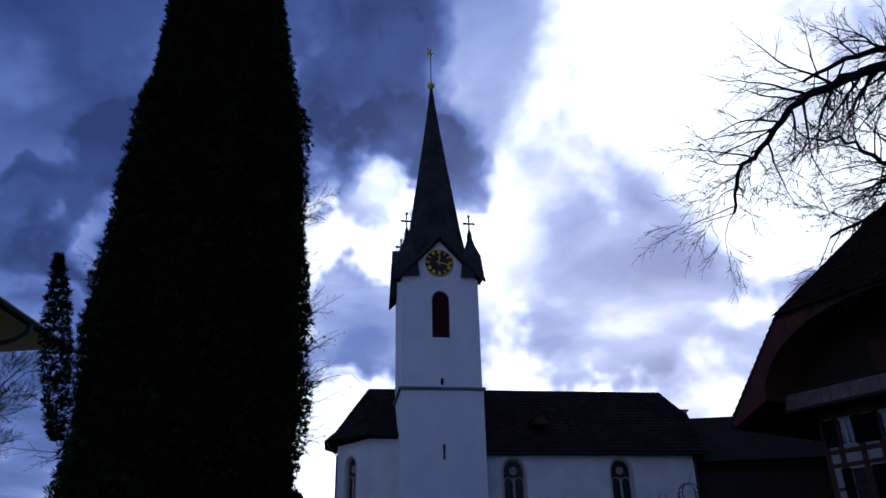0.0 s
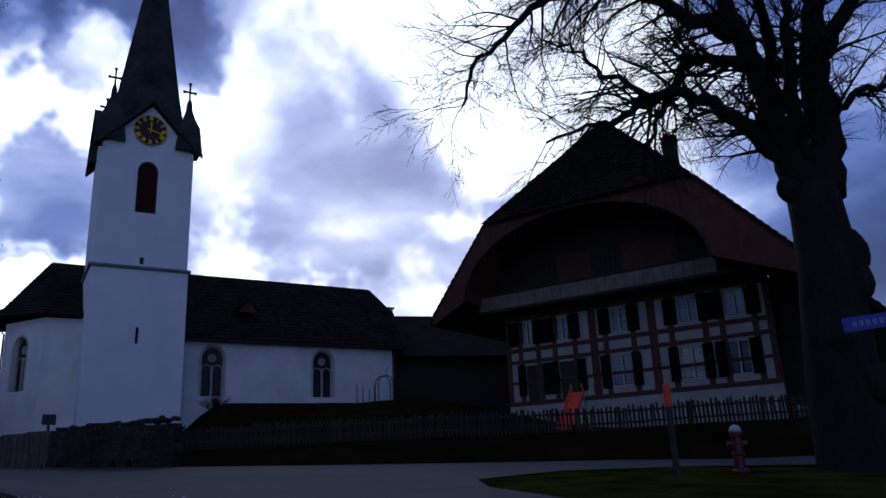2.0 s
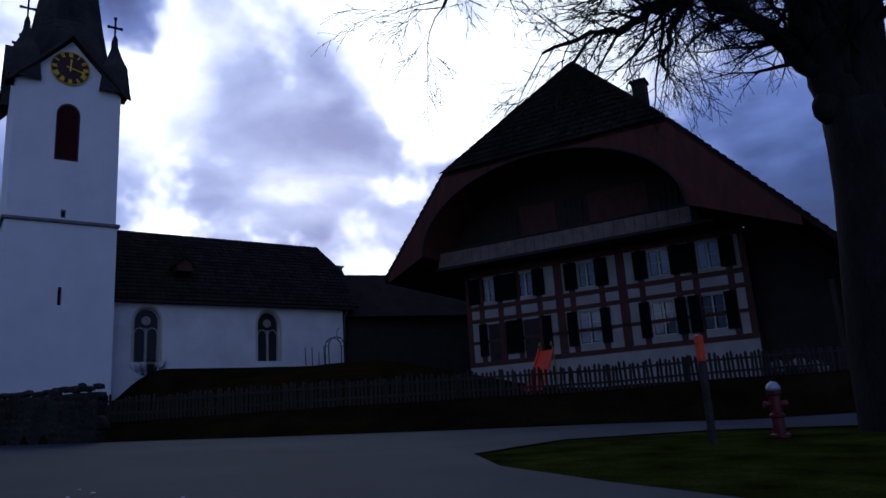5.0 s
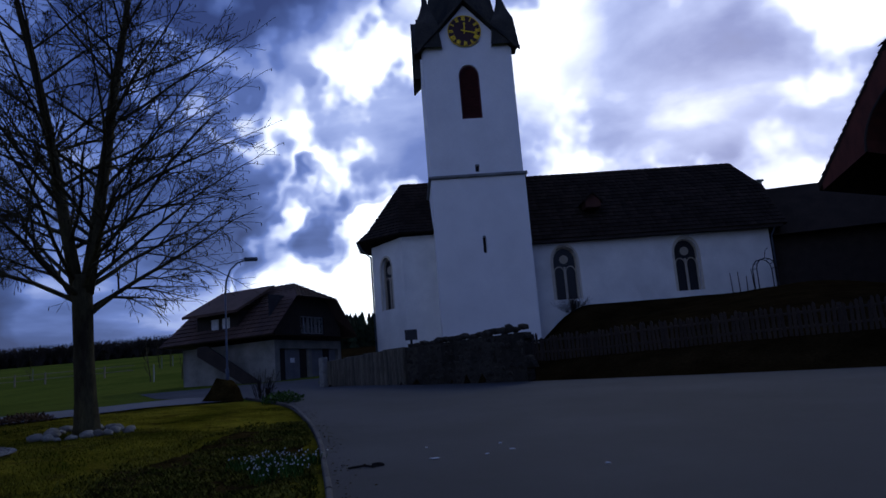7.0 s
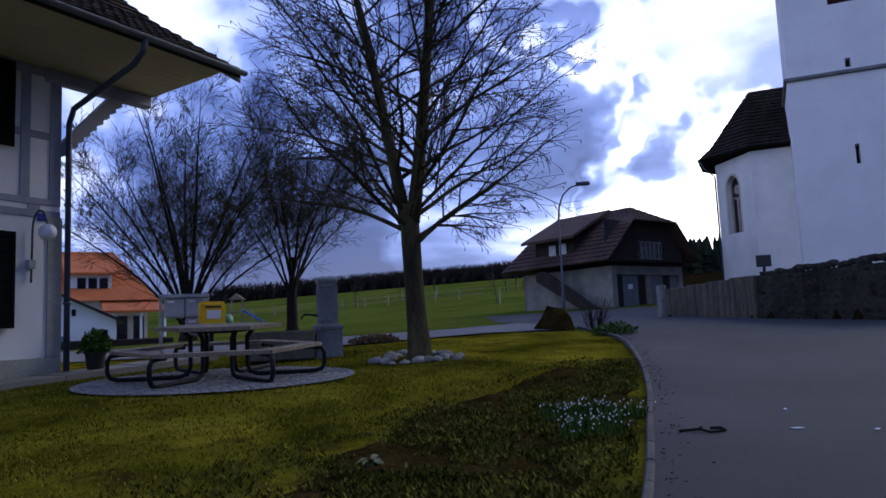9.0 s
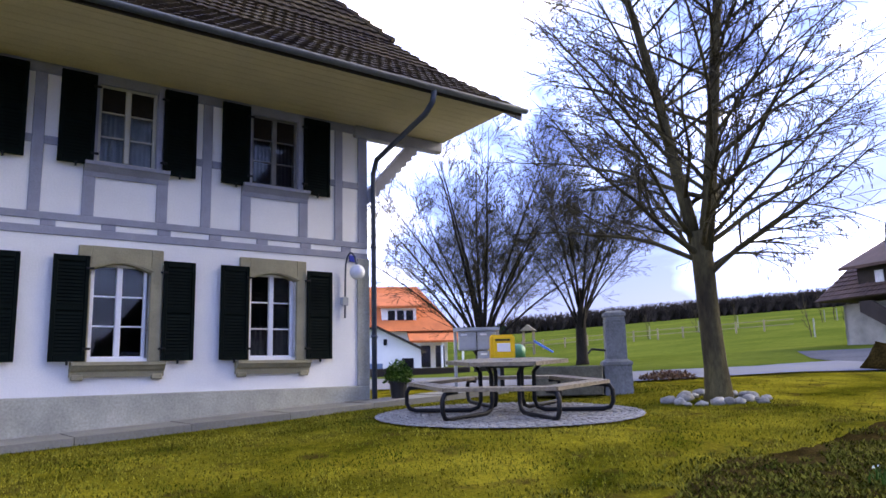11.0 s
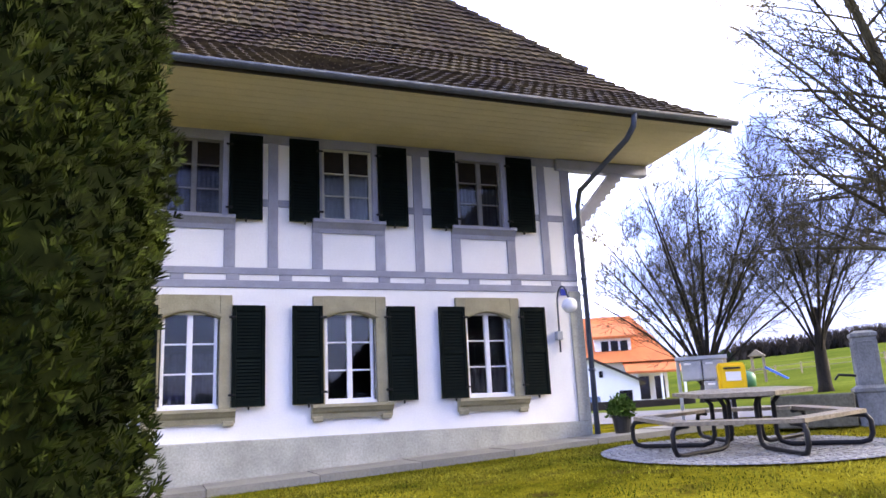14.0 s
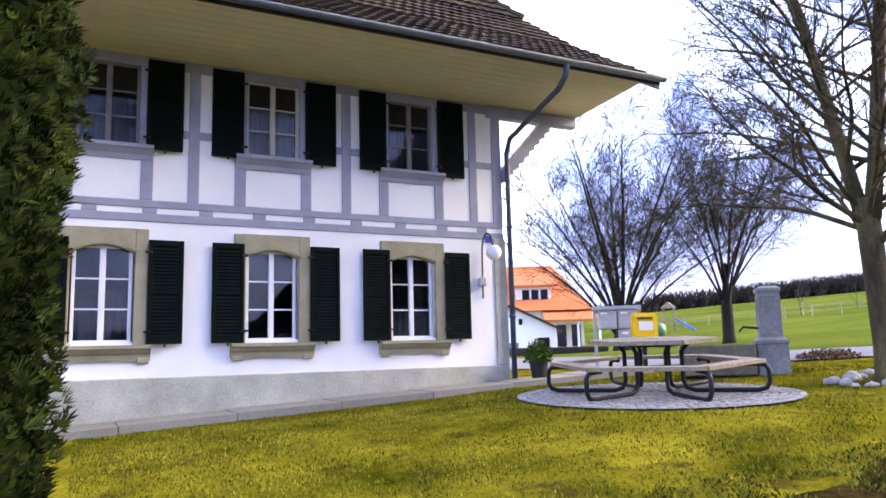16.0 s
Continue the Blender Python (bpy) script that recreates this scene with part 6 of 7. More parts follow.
def leafy(g, rng, n, R, H, size, flat=0.5):
    for _ in range(n):
        a, u = rng.uniform(0, 2 * math.pi), math.sqrt(rng.random())
        z = H * rng.random() * (1.1 - u * u * 0.6)
        c = Vector((R * u * math.cos(a), R * u * math.sin(a), z))
        d = Vector((rng.uniform(-1, 1), rng.uniform(-1, 1), rng.uniform(-0.2, 1))).normalized()
        s = d.orthogonal().normalized()
        s = Matrix.Rotation(rng.uniform(0, 6.3), 3, d) @ s
        L = size * rng.uniform(0.6, 1.2)
        g.add([c, c + d * L * 0.5 + s * L * 0.22, c + d * L, c + d * L * 0.5 - s * L * 0.22], [(0, 1, 2, 3)])


def plant_pot():
    x, y = -10.02, 14.85
    z = plain(x, y) + 0.03
    p = base("plant_pot", pose(x, y, z), "black plastic pot with a small evergreen at the house corner", "plant")
    g = Geo()
    g.lathe([(0.12, 0), (0.165, 0.33), (0.18, 0.33), (0.18, 0.37), (0.16, 0.37), (0.15, 0.30)], 0, 0, 18)
    part("pot", g, BLACK_PLASTIC, p, smooth=False)
    g = Geo()
    leafy(g, random.Random(2), 700, 0.24, 0.36, 0.09)
    g.v = [(a, b, c + 0.33) for a, b, c in g.v]
    part("shrub", g, LEAF, p, "dense green shrub")


def letter_boxes():
    # facing the road
    m = pose(-11.35, 17.75, 0, 0, 0, 52)
    z = plain(-11.35, 17.75)
    b = base("grey_letter_boxes", m, "stack of grey aluminium letter boxes on posts", "letter box")
    for i, (x0, x1, z0, z1) in enumerate(((-0.42, -0.02, 2.35, 2.75), (0.0, 0.40, 2.35, 2.75), (0.0, 0.40, 1.98, 2.33), (-0.42, -0.02, 1.98, 2.33))):
        if i == 3:
            continue
        bx = base("letter_box", pose(x0, 0, z0), "", "")
        bx.parent = b
        w, h = x1 - x0, z1 - z0
        g = Geo()
        g.bev(0, w, -0.18, 0.18, 0, h, 0.012)
        part("body", g, GREY_BOX, bx)
        g = Geo()
        g.bev(0.03, w - 0.03, -0.195, -0.178, 0.03, h - 0.12, 0.006)
        part("door", g, GREY_BOX, bx)
        g = Geo()
        g.bev(0.06, 0.2, -0.2, -0.19, h - 0.09, h - 0.05, 0.003)
        part("name_plate", g, WHITE_PAINT, bx)
    for x in (-0.48, 0.44):
        g = Geo()
        g.bev(x - 0.035, x + 0.035, -0.05, 0.05, z - 0.1, 2.78, 0.008)
        part("post", g, GREY_BOX, b)
    g = Geo()
    g.prism([(-0.24, 2.76), (0.24, 2.76), (0.24, 2.79), (-0.24, 2.83)], "x", -0.52, 0.48)
    part("cover", g, GREY_BOX, b)
    m = pose(-10.95, 18.08, 0, 0, 0, 62) @ Matrix.Diagonal((0.8, 0.8, 1, 1))
    z = plain(-10.95, 18.08)
    y = base("yellow_post_box", m, "yellow public post box on a dark post", "post box")
    g = Geo()
    g.prism([(-0.30, 2.02), (0.30, 2.02), (0.33, 2.06), (0.33, 2.58), (0.28, 2.66), (-0.28, 2.66), (-0.33, 2.60), (-0.33, 2.06)], "y", -0.2, 0.2)
    part("body", g, YELLOW, y, "bright yellow body")
    g = Geo()
    g.bev(-0.27, 0.27, -0.225, -0.198, 2.06, 2.62, 0.01)
    part("front_door", g, YELLOW, y)
    g = Geo()
    g.bev(-0.16, 0.2, -0.235, -0.223, 2.30, 2.48, 0.004)
    part("notice", g, WHITE_PAINT, y, "white collection notice")
    g = Geo()
    g.bev(-0.2, 0.2, -0.24, -0.222, 2.53, 2.57, 0.004)
    part("slot", g, BLACK_PLASTIC, y)
    g = Geo()
    g.bev(-0.05, 0.05, -0.05, 0.05, z - 0.1, 2.04, 0.008)
    part("post", g, IRON, y)


def fountain():
    x, y = -7.25, 17.45
    z = plain(x, y)
    f = base("stone_fountain", pose(x, y, z - 0.02, 0, 0, 48) @ Matrix.Diagonal((0.8, 0.8, 0.98, 1)), "old grey stone fountain pillar with a trough", "fountain")
    g = Geo()
    sq = lambda r, h: [(-r, -r, h), (r, -r, h), (r, r, h), (-r, r, h)]
    prof = [(0.29, -0.1), (0.28, 0.48), (0.30, 0.50), (0.30, 0.55), (0.21, 0.60), (0.20, 1.32), (0.225, 1.34), (0.225, 1.39), (0.14, 1.43)]
    g.v = [q for r, h in prof for q in sq(r, h)]
    g.f = [(i * 4 + k, i * 4 + (k + 1) % 4, i * 4 + 4 + (k + 1) % 4, i * 4 + 4 + k) for i in range(len(prof) - 1) for k in range(4)] + [tuple(range(len(g.v) - 4, len(g.v)))]
    part("pillar", g, GREY_STONE, f, "square pillar with a moulded base")
    g = Geo()
    for s in range(4):
        m = Matrix.Rotation(s * math.pi / 2, 4, "Z")
        g.bev(-0.16, -0.13, -0.217, -0.195, 0.7, 1.27, 0.004, m)
        g.bev(0.13, 0.16, -0.217, -0.195, 0.7, 1.27, 0.004, m)
        g.bev(-0.13, 0.13, -0.217, -0.195, 1.24, 1.27, 0.004, m)
    part("panel_moulding", g, GREY_STONE, f)
    g = Geo()
    L0, L1 = -1.75, -0.33
    g.bev(L0, L1, -0.42, -0.30, 0, 0.50, 0.02)
    g.bev(L0, L1, 0.30, 0.42, 0, 0.50, 0.02)
    g.bev(L0, L0 + 0.12, -0.30, 0.30, 0, 0.50, 0.02)
    g.bev(L1 - 0.12, L1, -0.30, 0.30, 0, 0.50, 0.02)
    g.box(L0 + 0.1, L1 - 0.1, -0.3, 0.3, 0.0, 0.12)
    part("trough", g, TROUGH, f, "mossy stone trough")
    g = Geo()
    g.tube([(-0.2, 0, 0.75), (-0.5, 0, 0.78), (-0.58, 0, 0.70)], 0.02, 8)
    part("spout", g, IRON, f)


TROUGH = material("mossy_dark_stone", (0.12, 0.11, 0.07), 0.95, 0.3, 3, 30, 0.4)


def rock(name, x, y, z, sx, sy, sz, seed, mat, parent=None, label="", category="stone", group=""):
    bm = bmesh.new()
    bmesh.ops.create_icosphere(bm, subdivisions=2, radius=1)
    for v in bm.verts:
        k = 1 + 0.42 * noise.noise(v.co * 1.5 + Vector((seed * 3.1, 0, 0)))
        v.co = Vector((v.co.x * sx * k, v.co.y * sy * k, max(-0.35, v.co.z) * sz * k))
    me = bpy.data.meshes.new(name)
    bm.to_mesh(me)
    bm.free()
    me.materials.append(mat)
    me.polygons.foreach_set("use_smooth", [True] * len(me.polygons))
    ob = new(name, me)
    ob.matrix_basis = pose(x, y, z, 0, 0, seed * 47)
    ob.parent = parent
    if not parent:
        tagged(ob, label, category, group)
    return ob


def stone_ring():
    rng = random.Random(6)
    for k in range(19):
        a = 2 * math.pi * k / 19 + rng.uniform(-0.12, 0.12)
        r = rng.uniform(0.42, 0.72)
        x, y = -5.25 + r * math.cos(a), 17.3 + r * math.sin(a)
        s = rng.uniform(0.06, 0.15)
        rock("stone", x, y, plain(x, y) + 0.02, s, s * 0.75, s * 0.6, k + 1, PALE_STONE, None, "pale rounded boulder laid round the tree foot", "stone", "stones round the tree")


PALE_STONE = material("pale_field_stone", (0.23, 0.22, 0.19), 0.9, 0.3, 7, 40, 0.5, per=0.4)


def kerb():
    k = base("kerb", pose(0, 0, 0), "row of weathered kerb stones edging the lawn", "kerb", kind="structure")
    pts = [Vector(p) for p in KERB_LINE[1:9]]
    seg, acc = [], 0.0
    fine = []
    for i in range(len(pts) - 1):
        p0, p1, p2, p3 = pts[max(i - 1, 0)], pts[i], pts[i + 1], pts[min(i + 2, len(pts) - 1)]
        for j in range(12):
            t = j / 12
            fine.append(0.5 * ((2 * p1) + (p2 - p0) * t + (2 * p0 - 5 * p1 + 4 * p2 - p3) * t * t + (3 * p1 - p0 - 3 * p2 + p3) * t ** 3))
    fine.append(pts[-1])
    run, start = 0.0, fine[0]
    for a in fine[1:]:
        d = a - start
        if d.length >= 0.5:
            mid = (a + start) / 2
            g = Geo()
            l = d.length / 2 - 0.006
            m = pose(mid.x, mid.y, plain(mid.x, mid.y), 0, 0, math.degrees(math.atan2(d.y, d.x))) @ Matrix.Rotation(-math.atan2(plain(a.x, a.y) - plain(start.x, start.y), d.length), 4, "Y")
            g.bev(-l, l, -0.028, 0.028, -0.15, 0.065 + random.uniform(-0.006, 0.006), 0.012, m)
            part("kerb_stone", g, KERB, k)
            start = a


def flower_bed():
    rng = random.Random(12)
    g = Geo()
    outline = [(-0.3, 11.6), (-0.65, 13.3), (-1.2, 15.4), (-2.1, 17.6), (-2.9, 17.6), (-2.6, 15.2), (-2.7, 13.4), (-2.3, 11.6), (-1.6, 9.6), (0.2, 9.4)]
    cx, cy = sum(p[0] for p in outline) / len(outline), sum(p[1] for p in outline) / len(outline)
    rings = [1.0, 0.85, 0.6, 0.3]
    m = 240
    for r in rings:
        for i in range(m):
            s = i / m * len(outline)
            j = int(s)
            p = Vector(outline[j]).lerp(Vector(outline[(j + 1) % len(outline)]), s - j)
            k = r * (1 + 0.16 * noise.noise((p.x * 1.7, p.y * 1.7, 2)) + 0.10 * noise.noise((p.x * 6, p.y * 6, 4)))
            x, y = cx + (p.x - cx) * k, cy + (p.y - cy) * k
            g.v.append((x, y, plain(x, y) + (-0.02 if r == 1 else 0.02 + 0.02 * noise.noise((x * 3, y * 3, 0)))))
    g.v.append((cx, cy, plain(cx, cy) + 0.03))
    n = len(rings)
    g.f = [(i * m + k, i * m + (k + 1) % m, (i + 1) * m + (k + 1) % m, (i + 1) * m + k) for i in range(n - 1) for k in range(m)] + [((n - 1) * m + k, (n - 1) * m + (k + 1) % m, n * m) for k in range(m)]
    tagged(part("flower_bed", g, SOIL, smooth=True), "bare dark soil bed along the kerb", "flower bed", kind="structure")
    # snowdrops: each clump a thing
    for c in range(24):
        a, u = rng.uniform(0, 6.3), math.sqrt(rng.random())
        x, y = -1.0 + 0.42 * u * math.cos(a), 13.35 + 0.8 * u * math.sin(a)
        z = plain(x, y)
        f = base("snowdrop_clump", pose(x, y, z), "clump of white snowdrops with narrow green leaves", "flowers", "snowdrops in the bed")
        lv, pt = Geo(), Geo()
        for _ in range(34):
            a = rng.uniform(0, 6.3)
            q = Vector((rng.uniform(-0.1, 0.1), rng.uniform(-0.1, 0.1), 0))
            d = Vector((math.cos(a) * 0.4, math.sin(a) * 0.4, 1)).normalized()
            s = Vector((-math.sin(a), math.cos(a), 0)) * 0.006
            h = rng.uniform(0.08, 0.16)
            lv.add([q - s, q + s, q + d * h * 0.6 + s, q + d * h + Vector((0, 0, -0.015)), q + d * h * 0.6 - s], [(0, 1, 2, 3, 4)])
        for _ in range(5):
            q = Vector((rng.uniform(-0.13, 0.13), rng.uniform(-0.13, 0.13), rng.uniform(0.10, 0.17)))
            for k in range(3):
                a = k * 2.1 + rng.random()
                d = Vector((math.cos(a) * 0.55, math.sin(a) * 0.55, -1)).normalized()
                s = Vector((-math.sin(a), math.cos(a), 0)) * 0.006
                pt.add([q, q + d * 0.010 + s, q + d * 0.023, q + d * 0.010 - s], [(0, 1, 2, 3)])
        part("leaves", lv, LEAF, f)
        part("blossoms", pt, PETAL, f, "white drooping blossoms")
    # a pale rosette and low weeds
    r = base("leaf_rosette", pose(-1.85, 11.55, plain(-1.85, 11.55) + 0.02), "pale green broad-leaved rosette in the soil", "plant")
    for k in range(11):
        a = k * 2.4
        l, tilt = rng.uniform(0.08, 0.15), rng.uniform(0.25, 1.0)
        g = Geo()
        d, s = Vector((math.cos(a), math.sin(a), 0)), Vector((-math.sin(a), math.cos(a), 0))
        rows = []
        for i in range(6):
            u = i / 5
            wd = 0.03 * math.sin(math.pi * min(1, u * 0.9 + 0.08))
            p = d * l * u + Vector((0, 0, l * tilt * u - 0.12 * u * u))
            rows += [p - s * wd + Vector((0, 0, 0.012)), p, p + s * wd + Vector((0, 0, 0.012))]
        g.add(rows, [(i * 3 + j, i * 3 + j + 1, i * 3 + j + 4, i * 3 + j + 3) for i in range(5) for j in range(2)])
        part("leaf", g, PALE_LEAF, r, smooth=True)
    g = Geo()
    for _ in range(66000):
        x, y = rng.gauss(-1.15, 0.85), rng.uniform(9.2, 18.0)
        if x > -0.25 + (13.2 - y) * 0.3 - 0.25 or x < -2.9 or noise.noise((x * 1.4, y * 1.4, 5)) + 0.5 * noise.noise((x * 5, y * 5, 2)) < -0.32 - 0.14 * (x + 1.2):
            continue
        a, h = rng.uniform(0, 6.3), rng.uniform(0.025, 0.065)
        q = Vector((x, y, plain(x, y) + 0.01))
        d = Vector((math.cos(a) * 0.7, math.sin(a) * 0.7, 0.8))
        s = Vector((-math.sin(a), math.cos(a), 0)) * rng.uniform(0.004, 0.012)
        g.add([q, q + d * h * 0.5 + s, q + d * h, q + d * h * 0.5 - s], [(0, 1, 2, 3)])
    tagged(part("bed_weeds", g, WEED), "low green weeds sprouting over the soil", "weeds", kind="stuff")


PALE_LEAF = material("pale_green_leaf", (0.15, 0.16, 0.05), 0.6, 0.15, 5, 40, 0.1)


def lawn_grass():
    rng = random.Random(21)
    g = Geo()
    for _ in range(150000):
        y = 7.5 + 13.5 * rng.random() ** 1.3
        x = rng.uniform(-10.0, 1.0)
        if x > -0.2 + (13.0 - y) * 0.33 or math.hypot(x - TX, y - TY) < 1.8 or (x < -9.4 and y < 16.3):
            continue
        if x + 0.9 * noise.noise((x * 1.3, y * 1.3, 1)) > -2.5 - 0.05 * (y - 13) and y > 9.5 and rng.random() < 0.9:
            continue
        if y > 18.0 + 0.45 * (-x - 5) and rng.random() < 0.9:
            continue
        if noise.noise((x * 2.1, y * 2.1, 3)) + 0.6 * noise.noise((x * 6, y * 6, 9)) < rng.uniform(-0.75, 0.05):
            continue
        a, h = rng.uniform(0, 6.3), rng.uniform(0.012, 0.042)
        q = Vector((x, y, plain(x, y) - 0.002))
        d = Vector((math.cos(a) * 0.5, math.sin(a) * 0.5, 0.9))
        s = Vector((-math.sin(a), math.cos(a), 0)) * rng.uniform(0.004, 0.009)
        g.add([q - s, q + s, q + d * h], [(0, 1, 2)])
    tagged(part("lawn_grass", g, GRASS), "short mossy yellow-green lawn grass", "grass", kind="stuff")


def road_bits():
    rng = random.Random(33)
    for k in range(6):
        x, y = (0.62, 13.4, 0)[0:2] if k == 0 else (rng.uniform(-0.3, 2.4), rng.uniform(11.8, 15.5))
        w = 0.05 if k == 0 else rng.uniform(0.012, 0.03)
        ob = rock("litter", x, y, plain(x, y) + 0.036, w, w * 0.5, 0.008, k + 50, WHITE_PAINT, None, "scrap of white litter on the asphalt", "litter", "litter on the road")
    g = Geo()
    for k in range(240):
        t = rng.random()
        y = 9.0 + 13 * t
        i = next(i for i in range(len(KERB_LINE) - 1) if KERB_LINE[i][1] <= y <= KERB_LINE[i + 1][1])
        p = Vector(KERB_LINE[i]).lerp(Vector(KERB_LINE[i + 1]), (y - KERB_LINE[i][1]) / (KERB_LINE[i + 1][1] - KERB_LINE[i][1]))
        x = p.x + 0.08 + abs(rng.gauss(0, 0.13))
        a, s = rng.uniform(0, 6.3), rng.uniform(0.008, 0.024)
        z = plain(x, y) + 0.034
        g.add([(x + s * math.cos(a + q) * rng.uniform(0.5, 1), y + s * math.sin(a + q) * rng.uniform(0.5, 1), z + rng.uniform(0, 0.015)) for q in (0, 1.4, 3.0, 4.5)], [(0, 1, 2, 3)])
    tagged(part("leaf_litter", g, SOIL), "dark leaf litter along the kerb", "leaf litter", kind="stuff")
    g = Geo()
    pts = [(-0.15, 13.1), (-0.02, 13.2), (0.08, 13.1), (0.16, 13.2), (0.12, 13.28), (0.04, 13.25)]
    g.tube([(x, y, plain(x, y) + 0.045) for x, y in pts], 0.011, 6)
    tagged(part("fallen_branch", g, BARK_DARK), "curled dark fallen twig on the road", "twig")


table_disc()
bench_table()
house_path()
plant_pot()
letter_boxes()
fountain()
stone_ring()
kerb()
flower_bed()
lawn_grass()
road_bits()


def shrub(name, x, y, z, R, H, n, seed, label, mat, twigs=60, size=0.08):
    rng = random.Random(seed)
    s = base(name, pose(x, y, z), label, "shrub")
    g = Geo()
    for _ in range(twigs):
        a, o = rng.uniform(0, 6.3), rng.random()
        p = Vector((0.3 * R * o * math.cos(a), 0.3 * R * o * math.sin(a), -0.05))
        grow(g, g, p, (o * math.cos(a) * R, o * math.sin(a) * R, H), H * rng.uniform(0.4, 0.6), 0.012, 1, rng, 0.5, 0, 0.05, 3, (2, 3), 0.6, 0.15, 0.004)
    part("twigs", g, BARK_DARK, s)
    if n:
        g = Geo()
        leafy(g, rng, n, R, H, size)
        part("leaves", g, mat, s)
    return s


z_ = plain(-8.3, 20.2)
shrub("low_bedding_plant", -8.3, 20.2, z_, 0.55, 0.16, 900, 3, "low reddish-brown ground plants beside the lane", material("russet_leaf", (0.10, 0.05, 0.02), 0.8, 0.3, 5, 30, 0.1, island=0.4), 20)
rock("soil_mound", -5.5, 23.4, plain(-5.5, 23.4), 0.45, 0.4, 0.55, 4, SOIL, None, "dark heap of earth at the road junction", "earth heap")
shrub("twiggy_shrub", -4.55, 23.3, plain(-4.55, 23.3), 0.5, 0.9, 0, 8, "thin bare shrub at the road junction", LEAF, 26)
shrub("green_weed_clump", -3.7, 22.3, plain(-3.7, 22.3), 0.45, 0.25, 700, 9, "green weeds at the lawn's tip", LEAF, 8)

# ---- churchyard wall, fence, roadside things ----


def lerp2(line, s):
    """The point s metres along a line of plan points, and its direction."""
    for (ax, ay), (bx, by) in zip(line, line[1:]):
        n = math.hypot(bx - ax, by - ay)
        if s <= n:
            return ax + (bx - ax) * s / n, ay + (by - ay) * s / n, math.atan2(by - ay, bx - ax)
        s -= n
    return line[-1][0], line[-1][1], math.atan2(line[-1][1] - line[-2][1], line[-1][0] - line[-2][0])


def churchyard_wall():
    w = base("churchyard_wall", pose(0, 0, 0), "low old wall of stained concrete and rough stones", "wall", kind="structure")
    rng = random.Random(14)
    # concrete stretch with a sloping top
    s, total = 0.0, 8.5
    while s < 4.0:
        x, y, a = lerp2(EDGE, s + 0.5)
        z = plain(x, y)
        g = Geo()
        top = 2.82 + 0.035 * s
        g.bev(-0.497, 0.497, 0.0, 0.38, z - 0.3, top, 0.02, pose(x, y, 0, 0, 0, math.degrees(a)))
        part("concrete_panel", g, CONCRETE, w)
        s += 1.0
    # stone stretch: a core with stones proud of it
    for k in range(9):
        x, y, a = lerp2(EDGE, 4.0 + k * 0.5 + 0.25)
        g = Geo()
        g.box(-0.25, 0.25, 0.08, 0.4, plain(x, y) - 0.3, 2.9, pose(x, y, 0, 0, 0, math.degrees(a)))
        part("wall_core", g, STONE_WALL, w)
    shapes = []
    for v in range(7):
        bm = bmesh.new()
        bmesh.ops.create_icosphere(bm, subdivisions=1, radius=1)
        for q in bm.verts:
            c = Vector([max(-0.75, min(0.75, t)) for t in q.co])
            q.co = c * (1 + 0.18 * noise.noise(c * 2 + Vector((v * 5, 0, 0))))
        me = bpy.data.meshes.new("stone")
        bm.to_mesh(me)
        bm.free()
        me.materials.append(STONE_WALL)
        shapes.append(me)
    for row in range(8):
        s = 4.0 + 0.1 * (row % 2)
        while s < 8.45:
            lw = rng.uniform(0.16, 0.36)
            x, y, a = lerp2(EDGE, s + lw / 2)
            z0 = plain(x, y) - 0.05
            h = (2.95 + 0.02 * s - z0) / 8
            ob = new("stone", shapes[rng.randrange(7)])
            ob.parent = w
            ob.matrix_basis = pose(x, y, z0 + h * (row + 0.5), 0, 0, math.degrees(a)) @ pose(0, 0.18 + rng.uniform(-0.02, 0.03), rng.uniform(-0.04, 0.04), 0, rng.uniform(-14, 14), rng.uniform(-8, 8)) @ Matrix.Diagonal((lw * rng.uniform(0.55, 0.72), 0.17, h * rng.uniform(0.55, 0.95), 1))
            s += lw
    # end post by the junction
    g = Geo()
    g.bev(-0.12, 0.12, -0.1, 0.14, plain(-4.9, 30.7) - 0.2, 2.95, 0.03, pose(-4.98, 30.72, 0, 0, 0, -42))
    part("end_post", g, PALE_STONE, w)


def fence():
    f = base("picket_fence", pose(0, 0, 0), "weathered brown picket fence along the top of the bank", "fence")
    line = [(1.85, 27.35), (6.0, 24.7), (10.0, 22.1), (13.4, 20.4), (16.6, 18.3), (22.0, 15.2)]
    rng = random.Random(15)
    total = sum(math.hypot(b[0] - a[0], b[1] - a[1]) for a, b in zip(line, line[1:]))
    me = []
    for v in range(4):
        g = Geo()
        h = 0.70 + 0.03 * v
        g.add([(-0.035, -0.012, -0.05), (0.035, -0.012, -0.05), (0.035, -0.012, h - 0.05), (0, -0.012, h), (-0.035, -0.012, h - 0.05)] + [(-0.035, 0.012, -0.05), (0.035, 0.012, -0.05), (0.035, 0.012, h - 0.05), (0, 0.012, h), (-0.035, 0.012, h - 0.05)],
              [(0, 1, 2, 3, 4), (9, 8, 7, 6, 5)] + [(k, 5 + k, 5 + (k + 1) % 5, (k + 1) % 5) for k in range(5)])
        ob = part("picket", g, FENCE_WOOD, f)
        x, y, a = lerp2(line, 0.1 * v)
        ob.matrix_basis = pose(x, y, ground_z(x, y), 0, 0, math.degrees(a))
        me.append(ob.data)
    s = 0.4
    while s < total:
        x, y, a = lerp2(line, s)
        ob = new("picket", me[rng.randrange(4)])
        ob.parent = f
